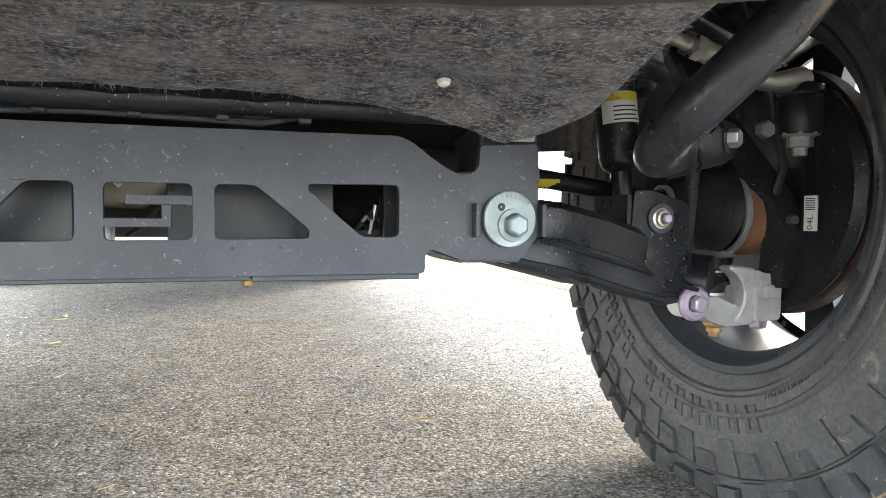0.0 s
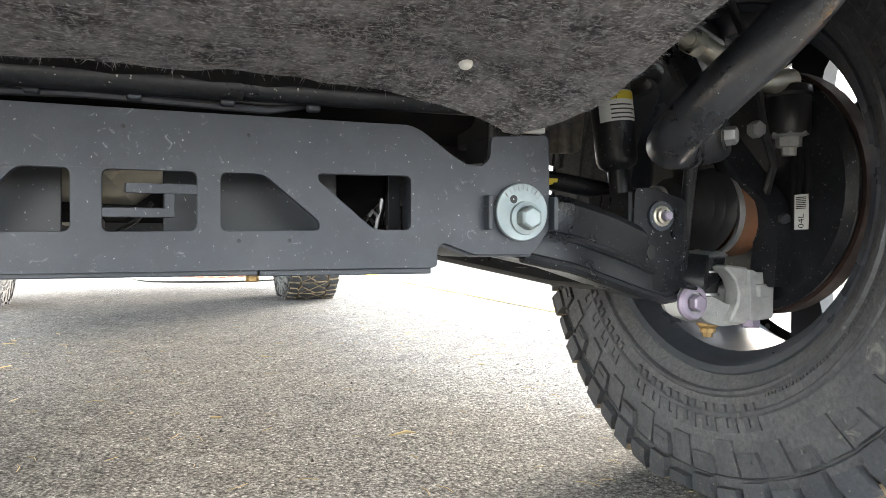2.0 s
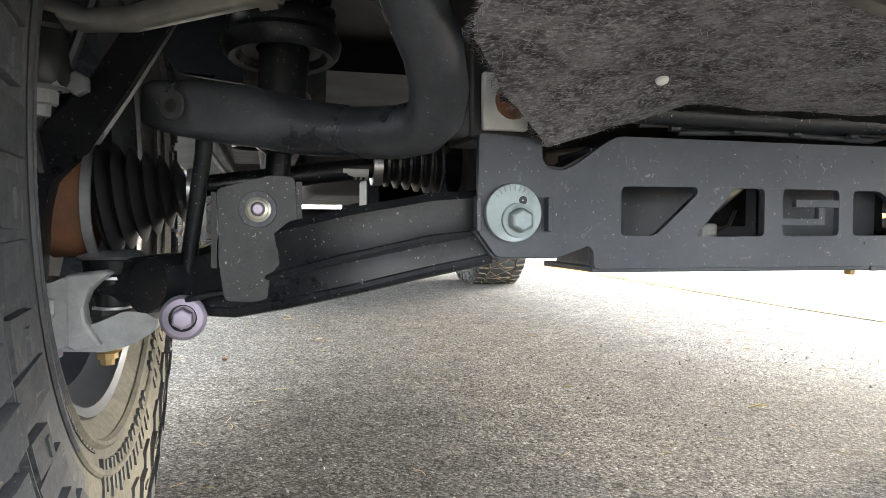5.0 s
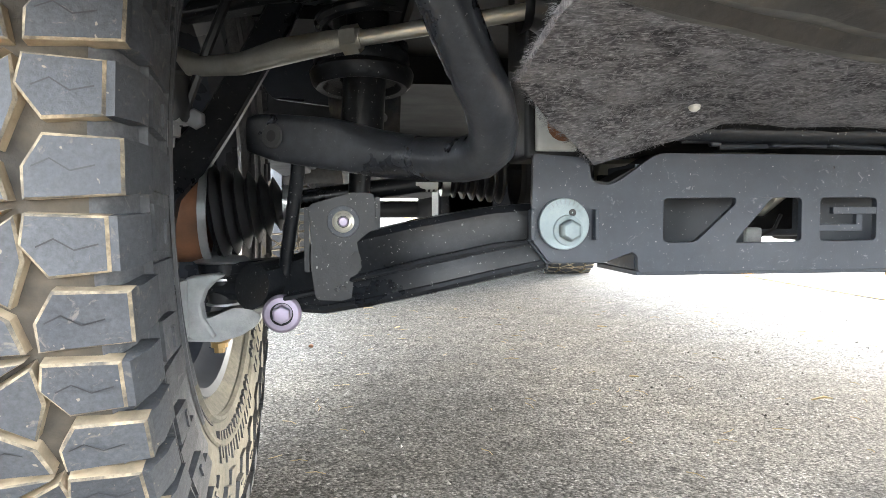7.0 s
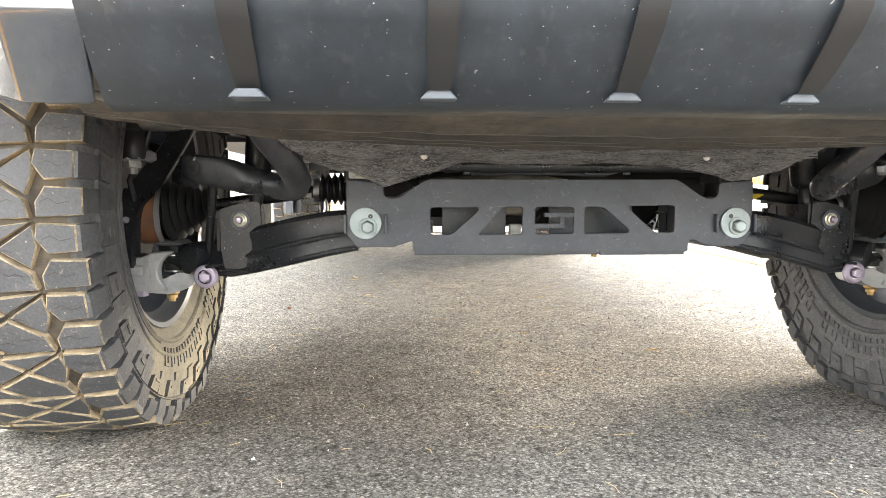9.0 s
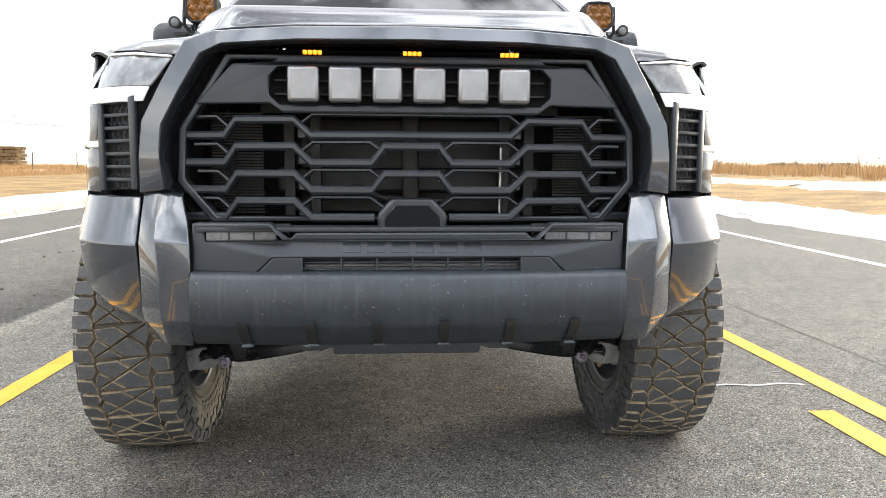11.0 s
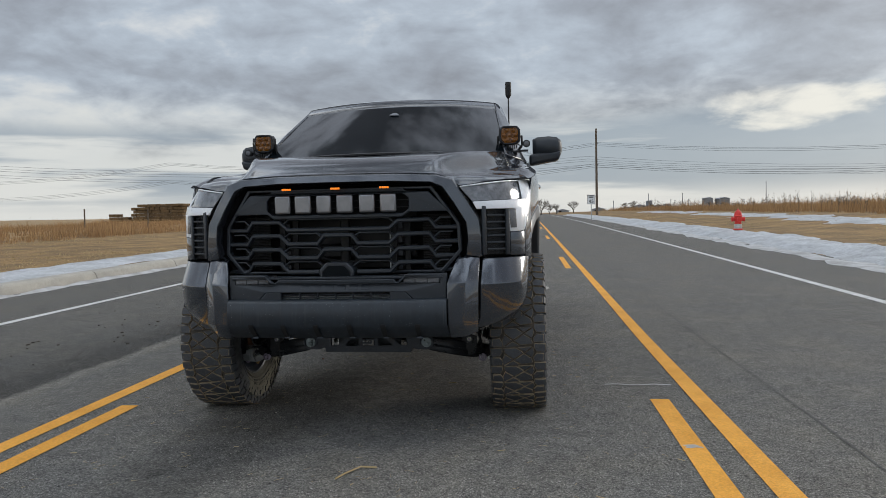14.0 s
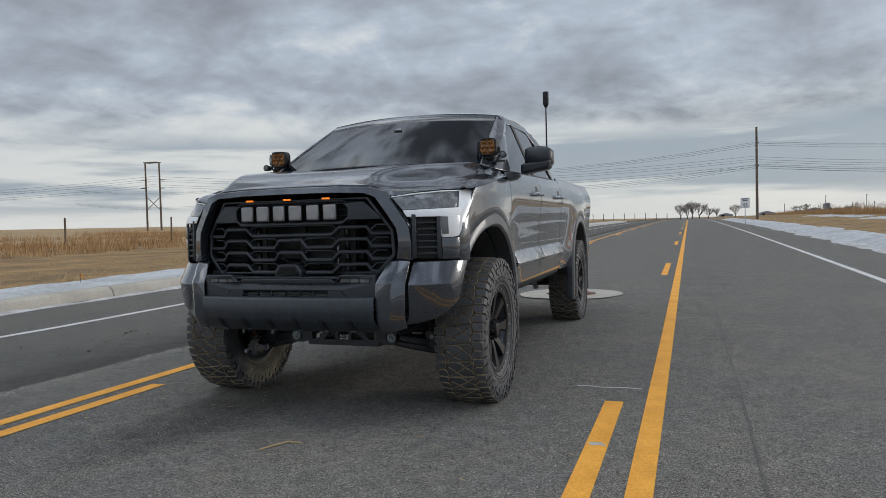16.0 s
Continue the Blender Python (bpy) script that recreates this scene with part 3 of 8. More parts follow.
# ---- shape helpers ----
class Geo:
    """Vertices and faces of one mesh."""

    def __init__(self):
        self.v, self.f = [], []

    def add(self, vs, fs, m=None):
        k = len(self.v)
        self.v += [tuple(m @ Vector(p)) if m else tuple(p) for p in vs]
        self.f += [tuple(i + k for i in f) for f in fs]
        return self

    def loft(self, rows, closed=False, caps=False, loop=False):
        n = len(rows[0])
        vs = [p for r in rows for p in r]
        fs = []
        nr = len(rows)
        for i in range(nr if loop else nr - 1):
            a, b = i * n, ((i + 1) % nr) * n
            for j in range(n if closed else n - 1):
                k = (j + 1) % n
                fs.append((a + j, a + k, b + k, b + j))
        if caps:
            fs.append(tuple(range(n - 1, -1, -1)))
            fs.append(tuple(range((nr - 1) * n, nr * n)))
        return self.add(vs, fs)

    def box(self, c, s, m=None):
        x, y, z = (v / 2 for v in s)
        vs = [(c[0] + a * x, c[1] + b * y, c[2] + d * z) for a in (-1, 1) for b in (-1, 1) for d in (-1, 1)]
        return self.add(vs, [(0, 1, 3, 2), (4, 6, 7, 5), (0, 4, 5, 1), (2, 3, 7, 6), (0, 2, 6, 4), (1, 5, 7, 3)], m)

    def prism(self, outline, lo, hi, axis="y", holes=(), m=None):
        """A plate: an outline with holes, drawn in the two other axes, from lo to hi along the axis."""
        loops = [list(outline)] + [list(h) for h in holes]
        tris = mathutils.geometry.tessellate_polygon([[Vector((a, b, 0)) for a, b in lp] for lp in loops])
        flat = [p for lp in loops for p in lp]
        put = {"y": lambda a, b, t: (a, t, b), "x": lambda a, b, t: (t, a, b), "z": lambda a, b, t: (a, b, t)}[axis]
        n = len(flat)
        vs = [put(a, b, lo) for a, b in flat] + [put(a, b, hi) for a, b in flat]
        fs = [tuple(t) for t in tris] + [tuple(i + n for i in reversed(t)) for t in tris]
        k = 0
        for lp in loops:
            c = len(lp)
            for i in range(c):
                j = (i + 1) % c
                fs.append((k + i, k + j, n + k + j, n + k + i))
            k += c
        return self.add(vs, fs, m)

    def tube(self, pts, r, seg=12, caps=True, flat=1.0):
        """A round bar along a run of points; r is one radius or one for each point."""
        pts = [Vector(p) for p in pts]
        rs = r if isinstance(r, (list, tuple)) else [r] * len(pts)
        rows = []
        t = (pts[1] - pts[0]).normalized()
        u = t.orthogonal().normalized()
        for i, p in enumerate(pts):
            d = (pts[min(i + 1, len(pts) - 1)] - pts[max(i - 1, 0)]).normalized()
            u = (u - d * u.dot(d)).normalized()
            w = d.cross(u)
            rows.append([p + (u * math.cos(a) + w * math.sin(a) * flat) * rs[i] for a in (2 * math.pi * k / seg for k in range(seg))])
        return self.loft(rows, closed=True, caps=caps)

    def lathe(self, profile, centre, axis=(1, 0, 0), seg=32, arc=(0, 360), caps=False):
        """Turns (along, radius) pairs about an axis through centre."""
        ax = Vector(axis).normalized()
        u = Vector((0, 0, 1)) if abs(ax.z) < 0.9 else Vector((1, 0, 0))
        u = (u - ax * u.dot(ax)).normalized()
        w = ax.cross(u)
        c = Vector(centre)
        full = arc[1] - arc[0] >= 360
        n = seg if full else seg + 1
        rows = []
        for k in range(n):
            a = radians(arc[0] + (arc[1] - arc[0]) * k / seg)
            rows.append([c + ax * s + (u * math.cos(a) + w * math.sin(a)) * r for s, r in profile])
        return self.loft(rows, loop=full)

    def bolt(self, p, axis, r, h, seg=6):
        return self.lathe([(0, 0.0001), (0, r), (h * 0.85, r), (h, r * 0.85), (h, 0.0001)], p, axis, seg)

    def blob(self, c, r, seed=0, rough=0.25, n=1):
        bm = bmesh.new()
        bmesh.ops.create_icosphere(bm, subdivisions=n, radius=1.0)
        vs = []
        for q in bm.verts:
            k = 1 + rough * noise.noise(q.co * 1.7 + Vector((seed, seed * 0.7, 0)))
            vs.append((c[0] + q.co.x * r[0] * k, c[1] + q.co.y * r[1] * k, c[2] + q.co.z * r[2] * k))
        fs = [tuple(q.index for q in f.verts) for f in bm.faces]
        bm.free()
        return self.add(vs, fs)


def mesh_of(name, g, material, sharp=35):
    me = bpy.data.meshes.new(name)
    me.from_pydata(g.v, [], g.f)
    me.validate()
    bm = bmesh.new()
    bm.from_mesh(me)
    bmesh.ops.recalc_face_normals(bm, faces=bm.faces)
    bm.to_mesh(me)
    bm.free()
    me.materials.append(material)
    me.polygons.foreach_set("use_smooth", [True] * len(me.polygons))
    me.set_sharp_from_angle(angle=radians(sharp))
    return me


def part(name, g, material, parent=None, label="", bevel=0.0, solid=0.0, sharp=35, seg=2):
    """One mesh object under a thing or a part."""
    ob = new(name, g if isinstance(g, bpy.types.Mesh) else mesh_of(name, g, material, sharp))
    ob.parent = parent
    if label:
        tagged(ob, label)
    if solid:
        s = ob.modifiers.new("thick", "SOLIDIFY")
        s.thickness, s.offset = solid, 0.0
        if not bevel and sharp < 80:
            e = ob.modifiers.new("crease", "EDGE_SPLIT")
            e.split_angle = radians(max(sharp, 50))
    if bevel:
        b = ob.modifiers.new("edge", "BEVEL")
        b.width, b.segments, b.limit_method, b.angle_limit = bevel, seg, "ANGLE", radians(30)
        b.harden_normals = False
    return ob


def thing(name, label, category, at=(0, 0, 0), group="", kind=""):
    e = new(name)
    e.location = at
    return tagged(e, label, category, group, kind)


def lerp_table(t, table):
    if t <= table[0][0]:
        return table[0][1]
    for (a, x), (b, y) in zip(table, table[1:]):
        if t <= b:
            return x + (y - x) * (t - a) / (b - a)
    return table[-1][1]


def both(f):
    """Calls f for the two sides of the truck."""
    for s in (-1, 1):
        f(s)


# ---- ground, road and country ----
def rise(y):
    """The road climbs gently away from the truck, then levels off."""
    if y < 3:
        return 0.0
    t = min(y, 130.0) - 3
    return 0.0100 * t - 0.0000365 * t * t


def land(x, y):
    z = rise(y)
    if x < -7.2:
        z += 0.13 + 0.15 * min(1, (-7.2 - x) / 25) + 0.012 * max(0, -x - 60) * (0.8 if y > -50 else 0.4)
    elif x > 7.2:
        z += 0.10 * min(1, (x - 7.2) / 1.5) + 0.40 * min(1, max(0, x - 9.5) / 6)
    return z


def sheet(xs, ys, fz, dz=0.0):
    g = Geo()
    g.loft([[(x, y, fz(x, y) + dz) for x in xs] for y in ys])
    return g


ys_near = [-60, -40, -25, -15, -10, -6, -3, 0, 3, 6, 10, 15, 20, 26, 33, 41, 50, 60, 72, 85, 100, 115, 130, 160, 200, 260, 340, 450, 600]
xs_all = [-700, -500, -350, -250, -180, -130, -95, -70, -50, -35, -25, -18, -13, -9.5, -7.21, -7.19, -3.5, 0, 3.5, 7.19, 7.21, 8.7, 9.5, 11, 13, 15.5, 20, 28, 40, 60, 90, 140, 220, 350, 500, 700]


def build_ground():
    g = sheet(xs_all, [-600, -300, -140] + ys_near + [800, 1200, 2000, 3000], land)
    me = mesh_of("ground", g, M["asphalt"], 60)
    for k in ("straw", "field"):
        me.materials.append(M[k])
    for p in me.polygons:
        c = p.center
        p.material_index = 0 if abs(c.x) < 7.2 else (1 if abs(c.x) < 26 else 2)
    tagged(new("ground", me), "worn grey asphalt road between straw verges and stubble fields", "road", kind="structure")


def line(x0, x1, y0, y1, material, name, label, lift=0.004, step=0.5):
    n = max(1, int((y1 - y0) / step))
    ys = [y0 + (y1 - y0) * i / n for i in range(n + 1)]
    g = sheet((x0, x1), ys, lambda x, y: rise(y), lift)
    ob = part(name, g, material)
    return tagged(ob, label, "road marking", "road markings", "structure")


def build_lines():
    yl, wl = "worn yellow painted line on grey asphalt", "thin white painted edge line on asphalt"
    line(1.885, 1.995, -40, 130, M["yellow_paint"], "trim_yellow_solid", yl)
    line(-1.775, -1.665, -40, 130, M["yellow_paint"], "trim_yellow_solid", yl)
    for k in range(-3, 11):
        y = -2.1 + 12.2 * k
        line(1.645, 1.755, y, y + 3.05, M["yellow_paint"], "trim_yellow_dash", "short dash of worn yellow paint on asphalt", step=1)
        line(-1.555, -1.445, y - 0.25, y + 2.8, M["yellow_paint"], "trim_yellow_dash", "short dash of worn yellow paint on asphalt", step=1)
    line(4.90, 5.02, -40, 130, M["white_paint"], "trim_white_line", wl)
    line(-5.02, -4.90, -40, 130, M["white_paint"], "trim_white_line", wl)
    # long tar seam with a wandering edge
    g = Geo()
    rows = []
    y = -40.0
    while y < 120:
        w = 0.006 + 0.005 * noise.noise(Vector((y * 0.9, 3, 0)))
        x = 2.43 + 0.012 * noise.noise(Vector((y * 0.35, 0, 0))) + 0.012 * noise.noise(Vector((y * 4.1, 9, 0)))
        rows.append([(x - w, y, rise(y) + 0.003), (x + w, y, rise(y) + 0.003)])
        y += 0.12 if y < 15 else 1.0
    g.loft(rows)
    tagged(part("trim_tar_seam", g, M["tar"]), "dark cracked paving seam along the asphalt", "road seam", kind="structure")
    # chalk scuff by the dash
    g = Geo()
    g.loft([[(1.42 + 0.42 * i / 8, 1.30 + 0.012 * math.sin(i * 1.3), 0.004), (1.42 + 0.42 * i / 8, 1.318 + 0.012 * math.sin(i * 1.3), 0.004)] for i in range(9)])
    tagged(part("trim_chalk_mark", g, M["slush"]), "thin pale scuff across the asphalt", "road mark", kind="structure")


    g = Geo().blob((1.70, 0.09, 0.003), (0.045, 0.030, 0.0025), 6, 0.9, 2)
    tagged(part("trim_chalk_mark", g, M["slush"]), "small pale smear between the yellow lines", "road mark", kind="structure")


def build_manhole():
    root = thing("manhole", "round concrete collar with a brown iron manhole lid", "manhole", (0.5, 6.9, rise(6.9)))
    g = Geo()
    rows = []
    for k in range(40):
        a = 2 * math.pi * k / 40
        r = 0.74 + 0.05 * noise.noise(Vector((math.cos(a) * 2, math.sin(a) * 2, 5)))
        rows.append([(r * math.cos(a), r * math.sin(a), 0.008), (0.36 * math.cos(a), 0.36 * math.sin(a), 0.010)])
    g.loft(rows, loop=True)
    part("collar", g, M["concrete"], root)
    g = Geo().lathe([(0.004, 0.001), (0.013, 0.001), (0.013, 0.33), (0.006, 0.35)], (0, 0, 0), (0, 0, 1), 32)
    for i in range(-3, 4):
        for j in range(-3, 4):
            if i * i + j * j < 10:
                g.box((i * 0.085, j * 0.085, 0.015), (0.05, 0.05, 0.006))
    part("lid", g, M["rust"], root, "rusty iron lid")


def build_kerb():
    """Concrete kerb, one block after another, with open joints."""
    prof = [(-7.05, 0.0), (-7.10, 0.13), (-7.15, 0.165), (-7.42, 0.165), (-7.46, 0.14), (-7.46, -0.05), (-7.05, -0.05)]
    root = thing("kerb", "pale concrete kerb of long blocks beside the asphalt", "kerb", kind="structure")
    y = -12.0
    while y < 110:
        ln = 3.0
        g = Geo()
        rows = []
        for q in (y + 0.012, y + ln * 0.5, y + ln - 0.012):
            rows.append([(x, q, z + rise(q)) for x, z in prof])
        g.loft(rows, closed=True, caps=True)
        part("kerb_block", g, M["concrete"], root, bevel=0.012)
        y += ln


def snow_strip(name, label, x0, x1, y0, y1, h, seed, fz, nx=10, step=0.45, edge=0.45, mat="snow"):
    g = Geo()
    rows = []
    y = y0
    while y < y1:
        a = x0 + edge * noise.noise(Vector((y * 0.35, seed, 0))) + edge * 0.4 * noise.noise(Vector((y * 1.7, seed, 4)))
        b = x1 + edge * noise.noise(Vector((y * 0.3, seed + 7, 0))) + edge * 0.5 * noise.noise(Vector((y * 1.4, seed, 9)))
        r = []
        for i in range(nx + 1):
            t = i / nx
            x = a + (b - a) * t
            k = (math.sin(math.pi * t)) ** 0.6
            z = fz(x, y) - 0.03 + k * (h * (0.65 + 0.5 * noise.noise(Vector((x * 0.9, y * 0.7, seed)))) + 0.045 * noise.noise(Vector((x * 2.6, y * 1.7, seed))) + 0.045 * noise.noise(Vector((x * 5.5, y * 3, seed))) + 0.035)
            r.append((x, y, z))
        rows.append(r)
        y += step if y < 40 else step * 4
    g.loft(rows)
    return tagged(part(name, g, M[mat], sharp=70), label, "snow", kind="stuff")


def build_snow():
    snow_strip("snow_strip", "thin white snow lying behind the kerb", -9.35, -7.40, -12, 115, 0.07, 1.0, lambda x, y: rise(y) + 0.14)
    snow_strip("kerb_slush", "dirty ice along the foot of the kerb", -7.10, -6.75, -12, 110, 0.03, 5.0, lambda x, y: rise(y), 4, 0.4, 0.10, "slush")
    snow_strip("snow_bank", "lumpy white snow bank along the road edge", 6.95, 8.9, -12, 115, 0.13, 2.0, land, 22, 0.2, 0.5)
    snow_strip("road_slush", "grey half-melted slush on the road edge", 6.45, 7.25, -12, 110, 0.03, 8.0, land, 5, 0.4, 0.30, "slush")
    for x0, x1, y0, y1, seed in ((12.4, 15.6, 12.5, 21.5, 11.0), (12.3, 14.7, 20.5, 31.0, 13.0), (12.9, 15.0, 30.0, 52.0, 15.0), (13.5, 15.4, 55.0, 80.0, 17.0)):
        snow_strip("snow_patch", "thin ragged snow left lying on the straw verge", x0, x1, y0, y1, 0.035, seed, land, 16, 0.35, 1.1)


def blades(name, label, spots, material, h0, h1, lean=0.35, width=0.012, per=7, seed=3):
    """Tufts of thin stems, three corners each."""
    rnd = random.Random(seed)
    vs, fs = [], []
    for x, y in spots:
        z = land(x, y) - 0.02
        hh = rnd.uniform(h0, h1) * max(0.45, 0.85 + 0.9 * noise.noise(Vector((x * 0.16, y * 0.11, seed))))
        for _ in range(per):
            a = rnd.uniform(0, 6.283)
            bx, by = x + rnd.gauss(0, 0.12), y + rnd.gauss(0, 0.12)
            h = hh * rnd.uniform(0.55, 1.1)
            l = rnd.uniform(0, lean) * h
            w = width * rnd.uniform(0.7, 1.5)
            k = len(vs)
            c, s = math.cos(a), math.sin(a)
            p = rnd.uniform(0, 6.283)
            vs += [(bx - w * c, by - w * s, z), (bx + w * c, by + w * s, z), (bx + l * math.cos(p), by + l * math.sin(p), z + h)]
            fs.append((k, k + 1, k + 2))
    me = bpy.data.meshes.new(name)
    me.from_pydata(vs, [], fs)
    me.materials.append(material)
    return tagged(new(name, me), label, "grass", kind="stuff")


def build_grass():
    rnd = random.Random(11)
    # tall russet grass beyond the left verge
    pts = []
    while len(pts) < 7000:
        x, y = rnd.uniform(-75, -19), rnd.uniform(-4, 110)
        d = -x - 19
        if noise.noise(Vector((x * 0.09, y * 0.05, 0))) + 0.35 - d * 0.012 + (0.4 if d < 9 else 0) > rnd.random() * 0.6:
            pts.append((x, y))
    blades("tall_grass", "tall russet dry grass along the field edge", pts, M["dry"], 0.35, 0.82, 0.5, 0.011, 11, 5)
    pts = []
    while len(pts) < 9500:
        x, y = rnd.uniform(15, 75), rnd.uniform(8, 150)
        edge = 16.2 + 1.6 * noise.noise(Vector((y * 0.13, 2, 0)))
        if x > edge and rnd.random() < 1.2 - (x - edge) / 60:
            pts.append((x, y))
    blades("tall_grass", "tall russet dry grass along the field edge", pts, M["dry"], 0.5, 1.05, 0.5, 0.010, 12, 6)
    # loose straw on both verges
    pts = [(-9.2 - 11 * rnd.random() ** 1.3, rnd.uniform(-4, 60)) for _ in range(6500)]
    blades("verge_straw", "short mown straw lying on the verge", pts, M["dry_pale"], 0.03, 0.08, 3.0, 0.007, 6, 7)
    pts = [(9.2 + 9 * rnd.random(), rnd.uniform(0, 80)) for _ in range(6500)]
    blades("verge_straw", "short mown straw lying on the verge", pts, M["dry_pale"], 0.03, 0.07, 3.0, 0.007, 6, 8)
    # seed-headed weeds above the grass, and low scrub on the skyline
    weeds([(16.8 + 30 * rnd.random() ** 1.6, rnd.uniform(12, 110)) for _ in range(520)])
    pts = [at_bearing((2.14, -3.41), rnd.uniform(27.6, 33.4), rnd.uniform(140, 158)) for _ in range(420)]
    blades("scrub", "low bare brown scrub along the skyline", pts, M["twig"], 1.0, 1.9, 0.6, 0.03, 14, 12)


def weeds(spots):
    """Forked dry weeds: a stem, a few side shoots, a small seed head on each tip."""
    rnd = random.Random(9)
    g = Geo()
    for x, y in spots:
        z = land(x, y)
        h = rnd.uniform(0.95, 1.45) * (0.8 + 0.5 * noise.noise(Vector((x * 0.2, y * 0.12, 4))))
        lean = Vector((rnd.gauss(0, 0.09), rnd.gauss(0, 0.09), 1))
        foot = Vector((x, y, z - 0.05))
        tips = [(foot, foot + lean * h)]
        for _ in range(rnd.randint(3, 6)):
            p = foot + lean * h * rnd.uniform(0.5, 0.9)
            tips.append((p, p + Vector((rnd.uniform(-0.16, 0.16), rnd.uniform(-0.16, 0.16), rnd.uniform(0.10, 0.28)))))
        for p, q in tips:
            g.tube([p, q], [0.006, 0.004], 3, False)
            r = rnd.uniform(0.014, 0.03)
            g.add([q + Vector((0, 0, r * 1.5)), q - Vector((0, 0, r)), q + Vector((r, 0, 0)), q + Vector((-r, 0, 0)), q + Vector((0, r, 0)), q + Vector((0, -r, 0))], [(0, 2, 4), (0, 4, 3), (0, 3, 5), (0, 5, 2), (1, 4, 2), (1, 3, 4), (1, 5, 3), (1, 2, 5)])
    tagged(part("weed_stalks", g, M["twig"]), "thin dark seed-headed weeds above the grass", "weeds", kind="stuff")


def at_bearing(eye, az, d):
    a = radians(az)
    return eye[0] + d * math.sin(a), eye[1] + d * math.cos(a)


def build_hydrant():
    x, y = 8.40, 22.9
    root = thing("fire_hydrant", "red cast-iron fire hydrant standing in roadside snow", "hydrant", (x, y, land(x, y) + 0.10))
    g = Geo().lathe([(0, 0.001), (0, 0.17), (0.04, 0.17), (0.05, 0.12), (0.45, 0.11), (0.47, 0.15), (0.50, 0.15), (0.52, 0.13), (0.60, 0.12), (0.67, 0.07), (0.70, 0.03), (0.70, 0.001)], (0, 0, 0), (0, 0, 1), 20)
    part("barrel", g, M["red"], root)
    g = Geo().bolt((0, 0, 0.69), (0, 0, 1), 0.03, 0.06, 5)
    part("operating_nut", g, M["red"], root)
    for ax in ((-1, 0, 0), (1, 0, 0), (0, -1, 0)):
        g = Geo().lathe([(0.09, 0.07), (0.17, 0.07), (0.18, 0.085), (0.22, 0.085), (0.23, 0.02), (0.23, 0.001)], (0, 0, 0.38), ax, 12)
        part("outlet_cap", g, M["red"], root)
    g = Geo().lathe([(-0.25, 0.135), (0.14, 0.130), (0.15, 0.118)], (0, 0, 0.06), (0, 0, 1), 16)
    part("base_collar", g, M["pale"], root, "pale weathered base collar")


def build_poles():
    eye = (2.14, -3.41)
    x, y = at_bearing(eye, 4.78, 92)
    z = land(x, y)
    root = thing("utility_pole", "tall bare wooden utility pole beside the road", "utility pole", (x, y, z))
    part("shaft", Geo().tube([(0, 0, -0.3), (0, 0, 10.9)], [0.17, 0.12], 10), M["wood"], root)
    for h in (9.1, 9.0, 6.4, 6.3):
        part("insulator", Geo().lathe([(0, 0.02), (0.05, 0.06), (0.12, 0.05), (0.14, 0.02)], (0.12, 0, h), (1, 0, 0), 8), M["far_wall"], root)
    # overhead lines, sagging from far left to far right past the pole
    for k, (h, dy) in enumerate(((9.15, 0.0), (9.0, 0.3), (8.8, 0.6), (6.5, 0), (6.3, 0.3), (6.1, 0.6))):
        pts = []
        for i in range(-16, 17):
            t = i / 8
            f = t - math.floor(t)
            pts.append((x + 0.15 + 62 * t, y + dy - 9 * t, z + h + 1.8 * (4 * (f - 0.5) ** 2 - 1)))
        tagged(part("power_line", Geo().tube(pts, 0.014, 5), M["wire"]), "thin sagging overhead power line", "power line", "power lines")
    hx, hy = at_bearing(eye, -41.4, 150)
    hz = land(hx, hy)
    for k in range(2):
        root = thing("transmission_pole", "weathered twin-pole timber transmission tower in the field", "transmission tower", (hx, hy + 170 * k, hz))
        dx = 2.3
        for s in (-0.5, 0.5):
            part("post", Geo().tube([(s * dx, s * 1.2, -0.4), (s * dx, s * 1.2, 13.4)], [0.2, 0.15], 8), M["wood"], root)
        part("crossarm", Geo().box((0, 0, 13.3), (2.9, 1.5, 0.16)), M["wood"], root)
        for s in (-1, 1):
            part("brace", Geo().tube([(-s * dx / 2, -s * 0.6, 4.0), (s * dx / 2, s * 0.6, 6.6)], 0.07, 6), M["wood"], root)
            part("arm", Geo().box((s * 1.5, s * 0.8, 9.9), (1.3, 0.2, 0.14)), M["wood"], root)
            part("arm", Geo().box((s * 1.5, s * 0.8, 8.3), (1.3, 0.2, 0.14)), M["wood"], root)
    for h in (9.8, 9.3, 8.9, 8.2, 7.8):
        pts = []
        for i in range(-16, 17):
            t = i / 8
            f = t - math.floor(t)
            pts.append((hx + 110 * t, hy + 28 * t, hz + h + 2.2 * (4 * (f - 0.5) ** 2 - 1) + 0.8))
        tagged(part("power_line", Geo().tube(pts, 0.02, 5), M["wire"]), "thin sagging overhead power line", "power line", "power lines")


